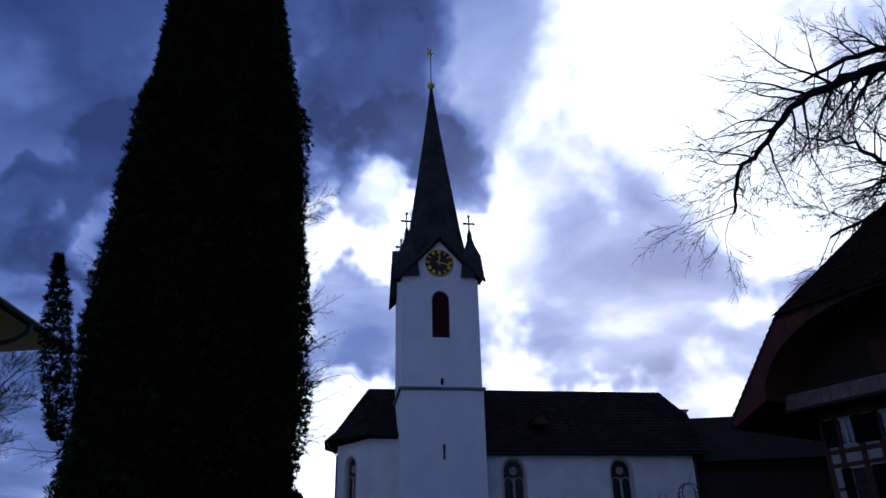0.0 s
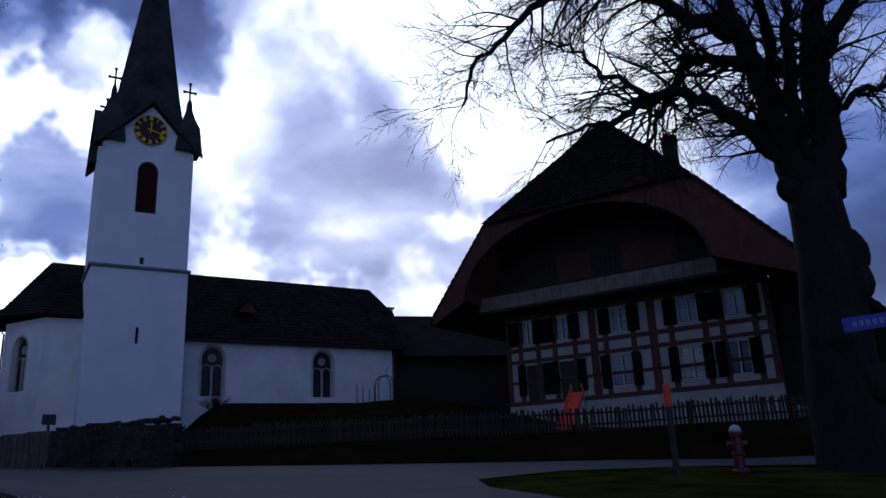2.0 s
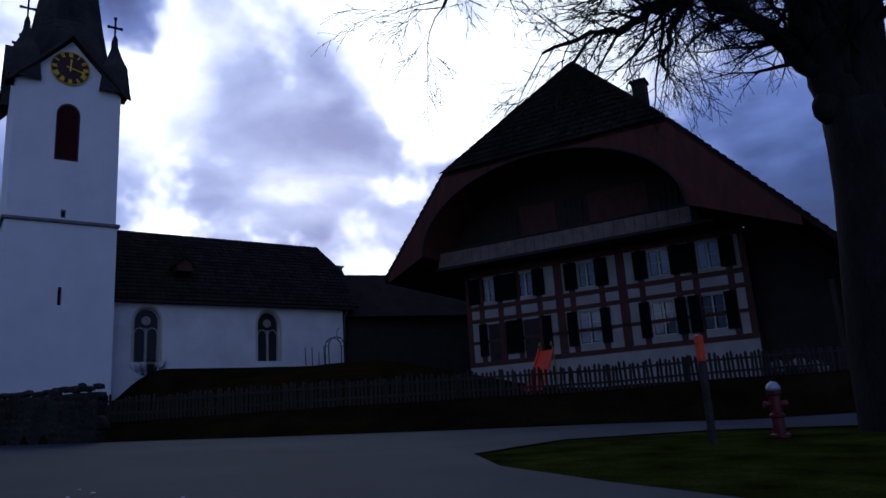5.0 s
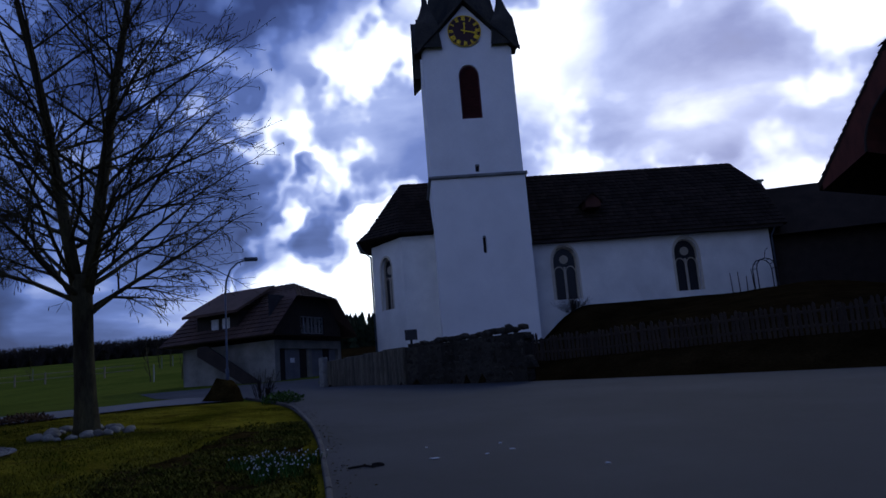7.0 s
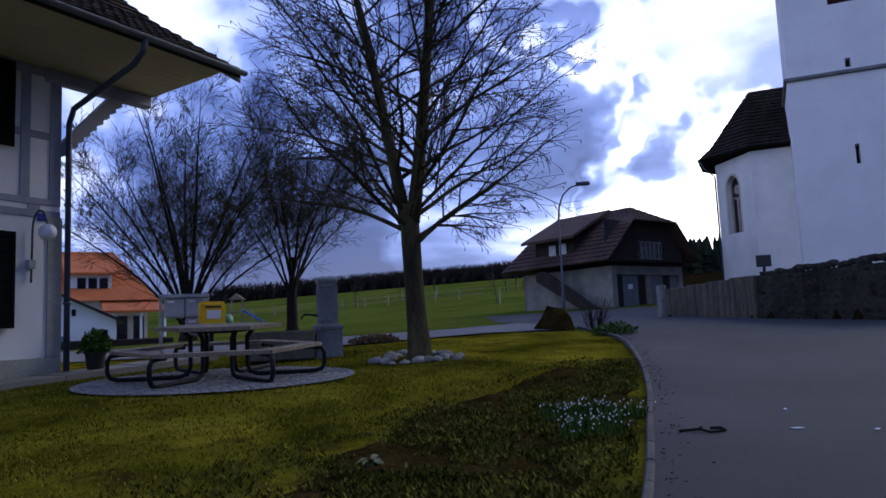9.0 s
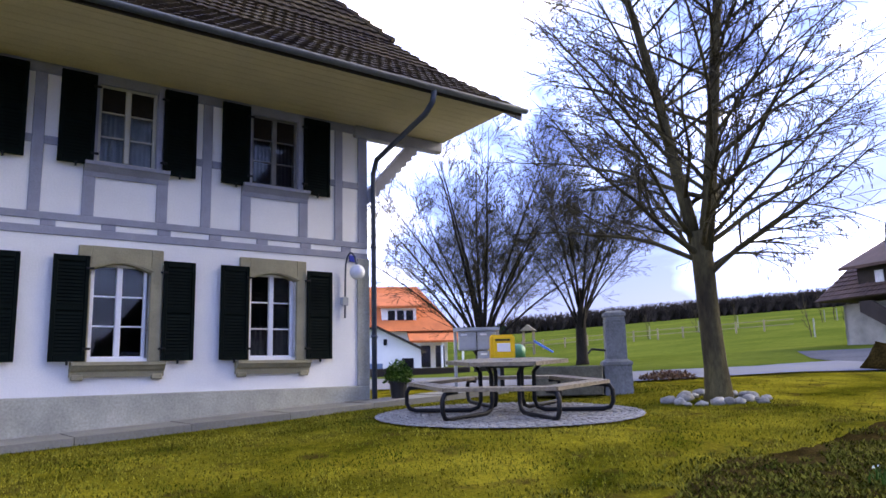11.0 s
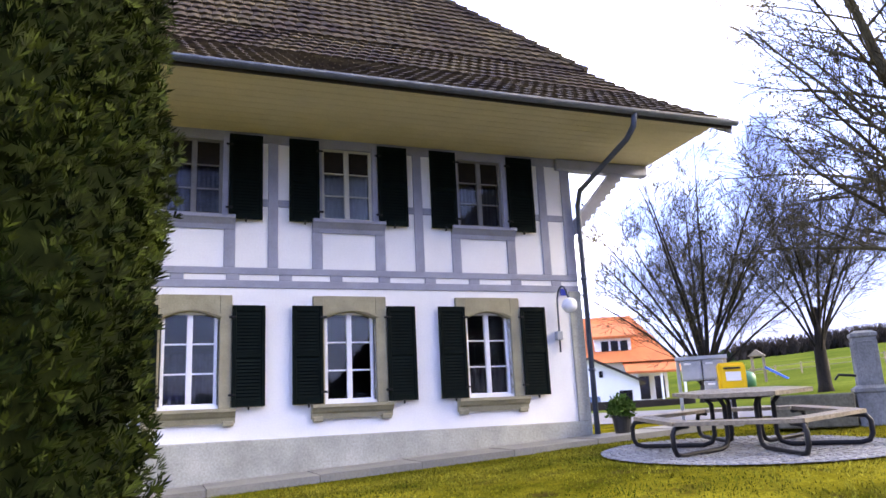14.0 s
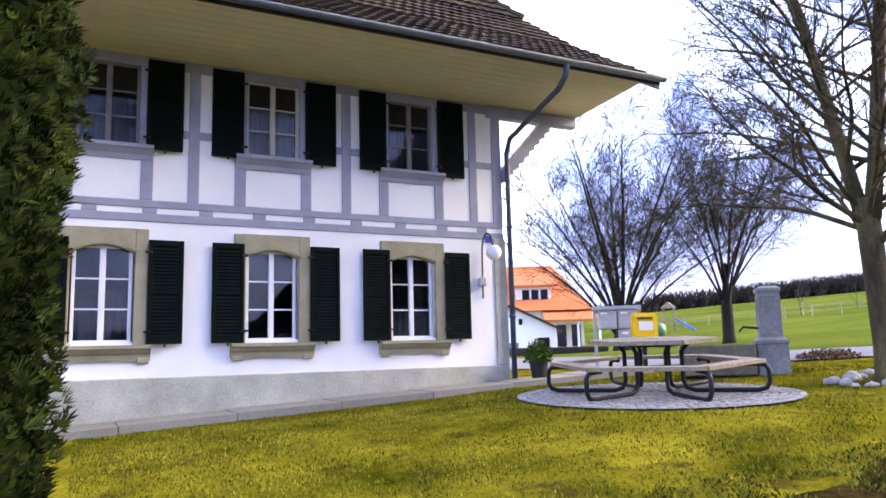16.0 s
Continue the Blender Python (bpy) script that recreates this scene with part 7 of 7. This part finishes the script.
        ob.matrix_basis = pose(x, y, ground_z(x, y) - 0.08, rng.uniform(-3, 3), rng.uniform(-3, 3), math.degrees(a))
        s += 0.115
    s = 0.0
    while s < total - 2:
        x0, y0, a = lerp2(line, s)
        x1, y1, _ = lerp2(line, s + 2.0)
        for h in (0.18, 0.5):
            g = Geo()
            g.tube([(x0, y0 + 0.03, ground_z(x0, y0) + h), (x1, y1 + 0.03, ground_z(x1, y1) + h)], 0.03, 6)
            part("rail", g, FENCE_WOOD, f)
        g = Geo()
        g.bev(-0.045, 0.045, 0.02, 0.11, -0.3, 0.64, 0.01, pose(x0, y0, ground_z(x0, y0), 0, 0, math.degrees(a)))
        part("post", g, FENCE_WOOD, f)
        s += 2.0


def floodlight():
    x, y = -2.55, 35.2
    z = ground_z(x, y)
    f = base("floodlight", pose(x, y, z, 0, 0, 10), "small black floodlight on a short post facing the church", "floodlight")
    g = Geo()
    g.tube([(0, 0, -0.1), (0, 0, 3.62 - z)], 0.05, 8)
    part("post", g, IRON, f)
    g = Geo()
    g.prism([(-0.2, 3.55 - z), (0.2, 3.62 - z), (0.24, 4.0 - z), (-0.16, 3.95 - z)], "x", -0.24, 0.24)
    part("housing", g, BLACK_PLASTIC, f)
    g = Geo()
    g.box(-0.2, 0.2, 0.22, 0.25, 3.66 - z, 3.95 - z)
    part("lens", g, CAR_GLASS, f)


def slide():
    z = ground_z(17.2, 28.9)
    s = base("toy_slide", pose(17.0, 28.7, 0, 0, 0, math.degrees(math.atan2(1.75, 2.2))), "red plastic children's slide with yellow ladder", "slide")
    zb, zt = 2.6, 4.25
    g = Geo()
    n = 8
    for i in range(n):
        u0, u1 = i / n, (i + 1) / n
        h = lambda u: zb + (zt - zb) * (u ** 1.25)
        for a, b, c in ((-0.3, 0.3, 0.0), (-0.34, -0.29, 0.13), (0.29, 0.34, 0.13)):
            g.add([(2.2 * u0, a, h(u0) + c), (2.2 * u1, a, h(u1) + c), (2.2 * u1, b, h(u1) + c), (2.2 * u0, b, h(u0) + c)] + [(2.2 * u0, a, h(u0) - 0.03), (2.2 * u1, a, h(u1) - 0.03), (2.2 * u1, b, h(u1) - 0.03), (2.2 * u0, b, h(u0) - 0.03)],
                  [(0, 1, 2, 3), (7, 6, 5, 4), (0, 4, 5, 1), (2, 6, 7, 3), (0, 3, 7, 4), (1, 5, 6, 2)])
    part("chute", g, ORANGE, s, "bright orange-red chute")
    for y in (-0.25, 0.25):
        g = Geo()
        g.tube([(2.95, y, z - 0.4), (2.3, y, zt + 0.1), (2.2, y, zt + 0.35), (2.05, y, zt + 0.2)], 0.03, 8)
        part("ladder_rail", g, LIME, s)
    for k in range(5):
        g = Geo()
        u = k / 5
        g.tube([(2.85 - 0.5 * u, -0.25, 2.8 + 1.4 * u), (2.85 - 0.5 * u, 0.25, 2.8 + 1.4 * u)], 0.02, 6)
        part("rung", g, LIME, s)


LIME = material("yellow_green_plastic", (0.22, 0.26, 0.02), 0.5, 0.1, 4, 40, 0.05)


def marker_post():
    z = plain(9.9, 13.0)
    p = base("marker_post", pose(9.9, 13.0, z), "grey roadside marker post with an orange-red top", "post")
    g = Geo()
    g.bev(-0.05, 0.05, -0.05, 0.05, -0.2, 1.25, 0.012)
    part("shaft", g, STONE_WALL, p)
    g = Geo()
    g.bev(-0.055, 0.055, -0.055, 0.055, 1.25, 1.66, 0.012)
    part("top", g, ORANGE, p, "orange-red reflective top")


def hydrant():
    x, y = 11.5, 13.1
    h = base("hydrant", pose(x, y, plain(x, y)), "red cast-iron hydrant with a pale dome", "hydrant")
    g = Geo()
    g.lathe([(0.16, -0.1), (0.16, 0.04), (0.105, 0.06), (0.10, 0.3), (0.125, 0.32), (0.125, 0.36), (0.095, 0.38), (0.09, 0.66), (0.12, 0.68), (0.12, 0.74)], 0, 0, 18)
    part("barrel", g, RED_PAINT, h, smooth=False)
    g = Geo()
    g.lathe([(0.12, 0.74), (0.115, 0.80), (0.08, 0.86), (0.02, 0.89)], 0, 0, 18)
    part("dome", g, GREY_BOX, h, "pale metal dome", True)
    for a in (0, 180):
        g = Geo()
        g.tube([(0.08, 0, 0.52), (0.19, 0, 0.52)], [0.05, 0.06], 10)
        o = part("outlet", g, RED_PAINT, h)
        o.matrix_basis = pose(0, 0, 0, 0, 0, a - 30)


PALE_BAR = material("dull_pale_lettering", (0.16, 0.20, 0.40), 0.5, 0.1, 4, 40, 0.05)


def street_sign():
    x, y = 10.4, 8.0
    z = plain(x, y)
    s = base("street_sign", pose(x, y, z, 0, -2.5, -50), "blue street name plate on a leaning grey pole", "sign")
    g = Geo()
    g.tube([(0, 0, -0.3), (0, 0, 2.75)], 0.035, 10)
    part("pole", g, ZINC, s)
    for x0, x1, zz, yy in ((-0.98, -0.02, 2.2, -0.05), (0.0, 0.2, 2.24, 0.03)):
        p = base("name_plate", pose(0, 0, 0), "", "")
        p.parent = s
        g = Geo()
        g.bev(x0, x1, yy - 0.012, yy + 0.012, zz, zz + 0.2, 0.004)
        part("plate", g, BLUE_SIGN, p, "blue enamel plate")
        u = x0 + 0.12
        while u < x1 - 0.14:
            g = Geo()
            g.bev(u, u + 0.055, yy - 0.016, yy - 0.011, zz + 0.06, zz + 0.14, 0.001)
            part("letter_bar", g, PALE_BAR, p)
            u += 0.082
    for zz in (2.25, 2.36):
        g = Geo()
        g.lathe([(0.045, zz), (0.045, zz + 0.03)], 0, 0, 10)
        part("clamp", g, ZINC, s)


def street_lamp():
    x, y = -9.8, 34.5
    z = plain(x, y)
    l = base("street_lamp", pose(x, y, z, 0, 0, 20), "slim grey street lamp with a curved arm", "street lamp")
    g = Geo()
    H = 7.3 - z
    g.tube([(0, 0, -0.2), (0, 0, 0.9), (0, 0, 0.95), (0, 0, H - 1.3)], [0.07, 0.07, 0.042, 0.034], 10)
    g.tube([(0, 0, H - 1.35), (0.05, 0, H - 0.8), (0.22, 0, H - 0.35), (0.5, 0, H - 0.08), (0.85, 0, H + 0.03)], [0.04, 0.036, 0.032, 0.03, 0.03], 8)
    part("pole", g, ZINC, l, smooth=True)
    g = Geo()
    g.bev(0.75, 1.3, -0.12, 0.12, H - 0.02, H + 0.12, 0.04)
    part("lamp_head", g, ZINC, l, "flat grey lamp head")


def church_garden():
    g0 = CH @ Vector((4.6, 0.4, 0))
    shrub("bare_churchyard_shrub", g0.x, g0.y, ground_z(g0.x, g0.y), 1.5, 1.1, 0, 17, "bare twiggy shrub below the church window", LEAF, 120)
    c = CH @ Vector((15.6, 0.6, 0))
    z = ground_z(c.x, c.y)
    a = base("rose_arch", pose(c.x, c.y, z, 0, 0, 8), "thin rusty metal garden arch beside the church", "garden arch")
    for yy in (-0.25, 0.25):
        g = Geo()
        g.tube([(-0.55, yy, -0.1), (-0.55, yy, 1.3)] + [(-0.55 * math.cos(t), yy, 1.3 + 0.55 * math.sin(t)) for t in (0.5, 1.0, 1.57, 2.1, 2.6)] + [(0.55, yy, 1.3), (0.55, yy, -0.1)], 0.03, 6)
        part("hoop", g, IRON, a)
    for k in range(7):
        t = math.pi * k / 6
        g = Geo()
        g.tube([(-0.55 * math.cos(t), -0.25, 1.3 + 0.55 * math.sin(t)), (-0.55 * math.cos(t), 0.25, 1.3 + 0.55 * math.sin(t))], 0.02, 6)
        part("cross_bar", g, IRON, a)
    g = Geo()
    g.tube([(0.1, 0, 1.85), (0.2, 0, 2.3), (0.35, 0, 2.45)], 0.02, 5)
    part("finial", g, IRON, a)
    rng = random.Random(3)
    for k in range(4):
        q = CH @ Vector((13.6 + 0.42 * k, 0.5, 0))
        g = Geo()
        g.tube([(0, 0, -0.1), (rng.uniform(-0.08, 0.08), 0, rng.uniform(0.9, 1.4))], [0.03, 0.022], 6)
        ob = part("garden_stake", g, FENCE_WOOD)
        ob.matrix_basis = pose(q.x, q.y, ground_z(q.x, q.y))
        tagged(ob, "thin wooden stake in the churchyard garden", "stake", "garden stakes")


def car(x, y, yaw, paint, label):
    z = ground_z(x, y)
    c = base("car", pose(x, y, z, 0, 0, yaw), label, "car")
    # local x forward, y across
    prof = [(-2.05, 0.35), (-2.1, 0.75), (-1.9, 0.95), (-1.35, 1.38), (-0.3, 1.46), (0.4, 1.36), (1.0, 0.98), (1.9, 0.82), (2.1, 0.6), (2.08, 0.32)]
    g = Geo()
    n = len(prof)
    rings = [(-0.82, 0.9), (-0.70, 1.0), (0.70, 1.0), (0.82, 0.9)]
    g.v = [(px, yy, 0.3 + (pz - 0.3) * (k if pz > 0.96 else 1)) for yy, k in rings for px, pz in prof]
    g.f = [(i * n + j, i * n + (j + 1) % n, (i + 1) * n + (j + 1) % n, (i + 1) * n + j) for i in range(3) for j in range(n)] + [tuple(range(n)), tuple(range(3 * n, 4 * n))[::-1]]
    part("body", g, paint, c)
    g = Geo()
    g.add([(0.47, -0.62, 1.34), (0.47, 0.62, 1.34), (0.98, 0.7, 1.02), (0.98, -0.7, 1.02)], [(0, 1, 2, 3)])
    part("windscreen", g, CAR_GLASS, c)
    for yy in (-0.825, 0.825):
        g = Geo()
        g.add([(-1.2, yy, 1.3), (0.3, yy, 1.3), (0.8, yy, 0.98), (-1.6, yy, 0.98)], [(0, 1, 2, 3)])
        part("side_window", g, CAR_GLASS, c)
    for wx in (-1.3, 1.3):
        for wy in (-0.76, 0.76):
            wh = base("wheel", pose(wx, wy, 0.31, 90), "", "")
            wh.parent = c
            g = Geo()
            g.lathe([(0.2, -0.09), (0.3, -0.1), (0.32, -0.06), (0.32, 0.06), (0.3, 0.1), (0.2, 0.09)], 0, 0, 18)
            part("tyre", g, BLACK_PLASTIC, wh)
            g = Geo()
            g.lathe([(0.19, -0.095), (0.19, 0.095)], 0, 0, 14)
            part("rim", g, GREY_BOX, wh)
    for yy in (-0.6, 0.6):
        g = Geo()
        g.bev(2.0, 2.1, yy - 0.14, yy + 0.14, 0.6, 0.74, 0.02)
        part("headlight", g, GLOBE, c)


def yard():
    for x, y, h, label in ((33.0, 22.8, 0.35, "low pale stone wall beside the farm drive"),):
        w = base("yard_wall", pose(x, y, plain(x, y), 0, 0, -35), label, "wall")
        for k in range(12):
            g = Geo()
            g.bev(-6 + k, -5.01 + k, -0.2, 0.2, -0.6, h + 0.08 * (k % 2), 0.04)
            part("block", g, PALE_STONE, w)
    car(35.6, 26.2, -125, BLACK_PLASTIC, "dark parked car under the farm eaves")
    car(38.4, 24.6, -128, material("pale_blue_car_paint", (0.10, 0.14, 0.22), 0.3, 0.05, 3, 30, 0.0, metal=0.3), "pale blue parked car in the farm yard")
    # stacked pale stones beside the linden
    rng = random.Random(5)
    for k in range(16):
        x, y = 28.4 + rng.uniform(-1.0, 1.0), 25.7 + rng.uniform(-0.7, 0.7)
        s = rng.uniform(0.2, 0.4)
        rock("stone", x, y, ground_z(x, y) + 0.1 + rng.uniform(0, 0.3), s, s * 0.8, s * 0.7, k + 80, PALE_STONE, None, "pale rubble stone heaped in the farm yard", "stone", "rubble heap")


churchyard_wall()
fence()
floodlight()
slide()
marker_post()
hydrant()
street_sign()
street_lamp()
church_garden()
yard()


# ---- distance: houses, playground, woods ----


def far_houses():
    z = 1.7
    h = base("orange_roofed_house", pose(-59.5, 47.5, z, 0, 0, 62), "white house with bright orange tiled roof and dormer", "house")
    # local x across the view, y away
    g = Geo()
    g.box(-7, 4.2, 0, 9, -1, 4.2)
    part("wall", g, PLASTER, h)
    g = Geo()
    g.prism([(-0.9, 4.0), (4.5, 8.9), (9.9, 4.0)], "x", -7.8, 1.8)
    g.add([(1.8, -0.9, 4.0), (1.8, 9.9, 4.0), (1.8, 4.5, 8.9), (5.2, 9.9, 4.0), (5.2, -0.9, 4.0)], [(0, 4, 2), (4, 3, 2), (3, 1, 2), (0, 1, 3, 4)])
    part("roof", g, TILE_ORANGE, h, "bright orange tile roof")
    g = Geo()
    g.box(-2.2, 1.2, 0.4, 3, 4.8, 6.4)
    part("dormer_body", g, PLASTER, h)
    g = Geo()
    g.add([(-2.7, 0.0, 6.3), (1.7, 0.0, 6.3), (1.7, 3.4, 7.9), (-2.7, 3.4, 7.9), (-2.7, 0.0, 6.55), (1.7, 0.0, 6.55), (1.7, 3.4, 8.15), (-2.7, 3.4, 8.15)], [(0, 1, 2, 3), (7, 6, 5, 4), (0, 4, 5, 1), (1, 5, 6, 2), (3, 7, 4, 0)])
    part("dormer_roof", g, TILE_ORANGE, h)
    for k in range(3):
        g = Geo()
        g.bev(-1.6 + 0.9 * k, -0.9 + 0.9 * k, 0.34, 0.42, 5.1, 6.1, 0.02)
        part("dormer_window", g, CAR_GLASS, h)
    g = Geo()
    g.prism([(-2.8, 3.0), (0.2, 4.2), (0.2, 4.0), (-2.8, 2.8)], "x", 0.2, 5.6)
    part("porch_roof", g, TILE_ORANGE, h)
    for x in (1.0, 3.2, 5.2):
        g = Geo()
        g.bev(x, x + 0.2, -2.6, -2.4, -1, 2.9, 0.02)
        part("porch_post", g, WHITE_PAINT, h)
    for x in (1.6, 3.0):
        g = Geo()
        g.bev(x, x + 0.9, -0.05, 0.03, 0.5, 2.6, 0.02)
        part("window", g, CAR_GLASS, h)
    z = 1.55
    w = base("small_white_house", pose(-51.2, 41.0, z, 0, 0, 60), "small white gabled house with dark roof edge", "house")
    g = Geo()
    g.prism([(-4.5, -1), (2.2, -1), (2.2, 2.1), (-1.6, 4.0), (-4.5, 2.6)], "y", 0, 6)
    part("wall", g, PLASTER, w)
    g = Geo()
    g.prism([(-5, 2.55), (-1.6, 4.2), (2.7, 2.05), (2.7, 1.85), (-1.6, 4.0), (-5, 2.35)], "y", -0.4, 6.3)
    part("roof", g, TIMBER_DARK, w)
    for x0, x1, z0, z1, m in ((0.6, 1.6, 0.0, 1.4, CAR_GLASS), (-0.9, -0.6, 2.5, 3.0, CAR_GLASS)):
        g = Geo()
        g.bev(x0, x1, -0.06, 0.02, z0, z1, 0.02)
        part("window", g, m, w)
    for x0 in (-3.9, -2.4):
        g = Geo()
        g.bev(x0, x0 + 1.4, -1.6, -0.8, -0.8, 1.0, 0.05)
        ob = part("waste_container", g, CONTAINER)
        ob.matrix_basis = pose(-51.2, 41.0, z, 0, 0, 60)
        tagged(ob, "blue-grey waste container beside the white house", "container", "waste containers")
    g = Geo()
    g.bev(-3.2, 5.5, -0.5, 0.4, -0.6, 0.45, 0.05)
    ob = part("low_garden_wall", g, TIMBER_DARK)
    ob.matrix_basis = pose(-33.0, 27.6, plain(-33, 27.6), 0, 0, 58)
    tagged(ob, "dark low garden wall beside the lane", "wall")


CONTAINER = material("blue_grey_container", (0.10, 0.15, 0.24), 0.5, 0.1, 2, 20, 0.05)


def playground():
    x, y = -53.8, 58.6
    z = plain(x, y)
    p = base("play_tower", pose(x, y, z, 0, 0, 40), "small wooden play tower with a blue slide", "play tower")
    for sx in (-0.5, 0.5):
        for sy in (-0.5, 0.5):
            g = Geo()
            g.bev(sx - 0.06, sx + 0.06, sy - 0.06, sy + 0.06, -0.2, 2.6, 0.01)
            part("post", g, WOOD_GREY, p)
    g = Geo()
    g.bev(-0.6, 0.6, -0.6, 0.6, 1.1, 1.2, 0.01)
    part("deck", g, WOOD_GREY, p)
    g = Geo()
    g.prism([(-0.75, 2.4), (0.75, 2.4), (0, 3.0)], "y", -0.7, 0.7)
    part("roof", g, WOOD_GREY, p)
    g = Geo()
    g.prism([(0.5, 1.25), (2.4, 0.1), (2.4, 0.3), (0.5, 1.5)], "y", -0.3, 0.3)
    part("slide", g, BLUE_PLASTIC, p, "blue plastic slide")
    b = base("green_bin", pose(-51.5, 55.0, plain(-51.5, 55.0)), "green rounded recycling bin by the lane", "bin")
    g = Geo()
    g.lathe([(0.7, -0.1), (0.75, 0.8), (0.6, 1.2), (0.2, 1.35)], 0, 0, 16)
    part("shell", g, GREEN_BIN, b, smooth=True)
    f = base("paddock_fence", pose(0, 0, 0), "grey timber rail fence across the meadow", "fence")
    line = [(-62.0, 62.0), (-52.0, 66.5), (-42.0, 70.0), (-33.0, 73.0)]
    s, total = 0.0, 30.0
    while s < total:
        x0, y0, a = lerp2(line, s)
        x1, y1, _ = lerp2(line, s + 2.5)
        g = Geo()
        g.bev(-0.06, 0.06, -0.06, 0.06, -0.3, 1.1, 0.01, pose(x0, y0, plain(x0, y0)))
        part("post", g, WOOD_GREY, f)
        for h in (0.5, 0.95):
            g = Geo()
            g.tube([(x0, y0, plain(x0, y0) + h), (x1, y1, plain(x1, y1) + h)], 0.03, 6)
            part("rail", g, WOOD_GREY, f)
        s += 2.5
    rng = random.Random(40)
    for k in range(9):
        x, y = rng.uniform(-60, -14), rng.uniform(58, 95)
        z = plain(x, y)
        g = Geo()
        grow(g, g, (0, 0, -0.1), (0, 0, 1), 1.6, 0.05, 2, rng, 0.5, 0, 0.1, 4, (2, 3), 0.6, 0.1, 0.012)
        ob = part("sapling", g, BARK)
        ob.matrix_basis = pose(x, y, z)
        tagged(ob, "thin young sapling on the green meadow", "sapling", "meadow saplings")
        g = Geo()
        g.tube([(0.25, 0, -0.1), (0.25, 0, 1.3)], 0.05, 6)
        ob = part("stake", g, PALE_STONE)
        ob.matrix_basis = pose(x, y, z)
        tagged(ob, "pale stake beside a meadow sapling", "stake", "meadow stakes")


BLUE_PLASTIC = material("blue_plastic", (0.02, 0.10, 0.45), 0.4, 0.08, 4, 40, 0.05)
GREEN_BIN = material("green_bin_plastic", (0.03, 0.13, 0.06), 0.5, 0.12, 3, 30, 0.05)


def conifer(g, rng, x, y, z, h, r):
    n = 7
    for k in range(4):
        z0, z1 = z + h * (0.08 + 0.22 * k), z + h * min(1.0, 0.08 + 0.22 * k + 0.36)
        rr = r * (1 - 0.2 * k)
        a0 = rng.random() * 6
        ring = [(x + rr * rng.uniform(0.7, 1.15) * math.cos(a0 + 2 * math.pi * i / n), y + rr * rng.uniform(0.7, 1.15) * math.sin(a0 + 2 * math.pi * i / n), z0 + h * rng.uniform(-0.05, 0.04)) for i in range(n)]
        g.add(ring + [(x, y, z1)], [(i, (i + 1) % n, n) for i in range(n)])


def woods():
    rng = random.Random(60)
    g = Geo()
    # beyond the crest of the meadow, and a nearer stand behind the barn
    for _ in range(2300):
        az = rng.uniform(-5, 75)
        R = rng.uniform(235, 285)
        x, y = -math.sin(radians(az)) * R, math.cos(radians(az)) * R
        y = max(y, 40.0)
        h = rng.uniform(2.6, 4.6) * (1.0 + 0.3 * sstep(48, 25, az))
        conifer(g, rng, x, y, plain(x, y) - 0.5, h, h * 0.2)
    for _ in range(420):
        az = rng.uniform(6, 20)
        R = rng.uniform(105, 135)
        x, y = -math.sin(radians(az)) * R, math.cos(radians(az)) * R
        h = rng.uniform(3.2, 5.6)
        conifer(g, rng, x, y, plain(x, y) - 0.5, h, h * 0.22)
    # an unseen stand added to the east, to darken the house's window reflections
    for _ in range(500):
        az = rng.uniform(68, 125)
        R = rng.uniform(150, 190)
        x, y = math.sin(radians(az)) * R, math.cos(radians(az)) * R
        h = rng.uniform(4.0, 6.5)
        conifer(g, rng, x, y, plain(x, y) - 0.5, h, h * 0.24)
    tagged(part("conifer_wood", g, FOREST), "dark conifer forest along the crest of the meadow, plus an unseen stand added eastward", "forest", kind="stuff")
    g = Geo()
    for _ in range(420):
        az = rng.uniform(18, 47)
        R = rng.uniform(225, 240)
        x, y = -math.sin(radians(az)) * R, math.cos(radians(az)) * R
        z = plain(x, y)
        for k in range(9):
            a = rng.uniform(0, 6.3)
            g.tube([(x, y, z), (x + rng.uniform(-1.5, 1.5), y, z + rng.uniform(1.2, 2.5)), (x + rng.uniform(-3, 3), y + rng.uniform(-2, 2), z + rng.uniform(3, 5.5))], [0.25, 0.18, 0.05], 4, False)
    tagged(part("bare_wood", g, material("brown_bare_wood", (0.03, 0.025, 0.02), 1.0, 0.3, 0.3, 5, 0.0, spec=0.05)), "brown leafless woodland edge above the meadow", "forest", kind="stuff")


far_houses()
playground()
woods()
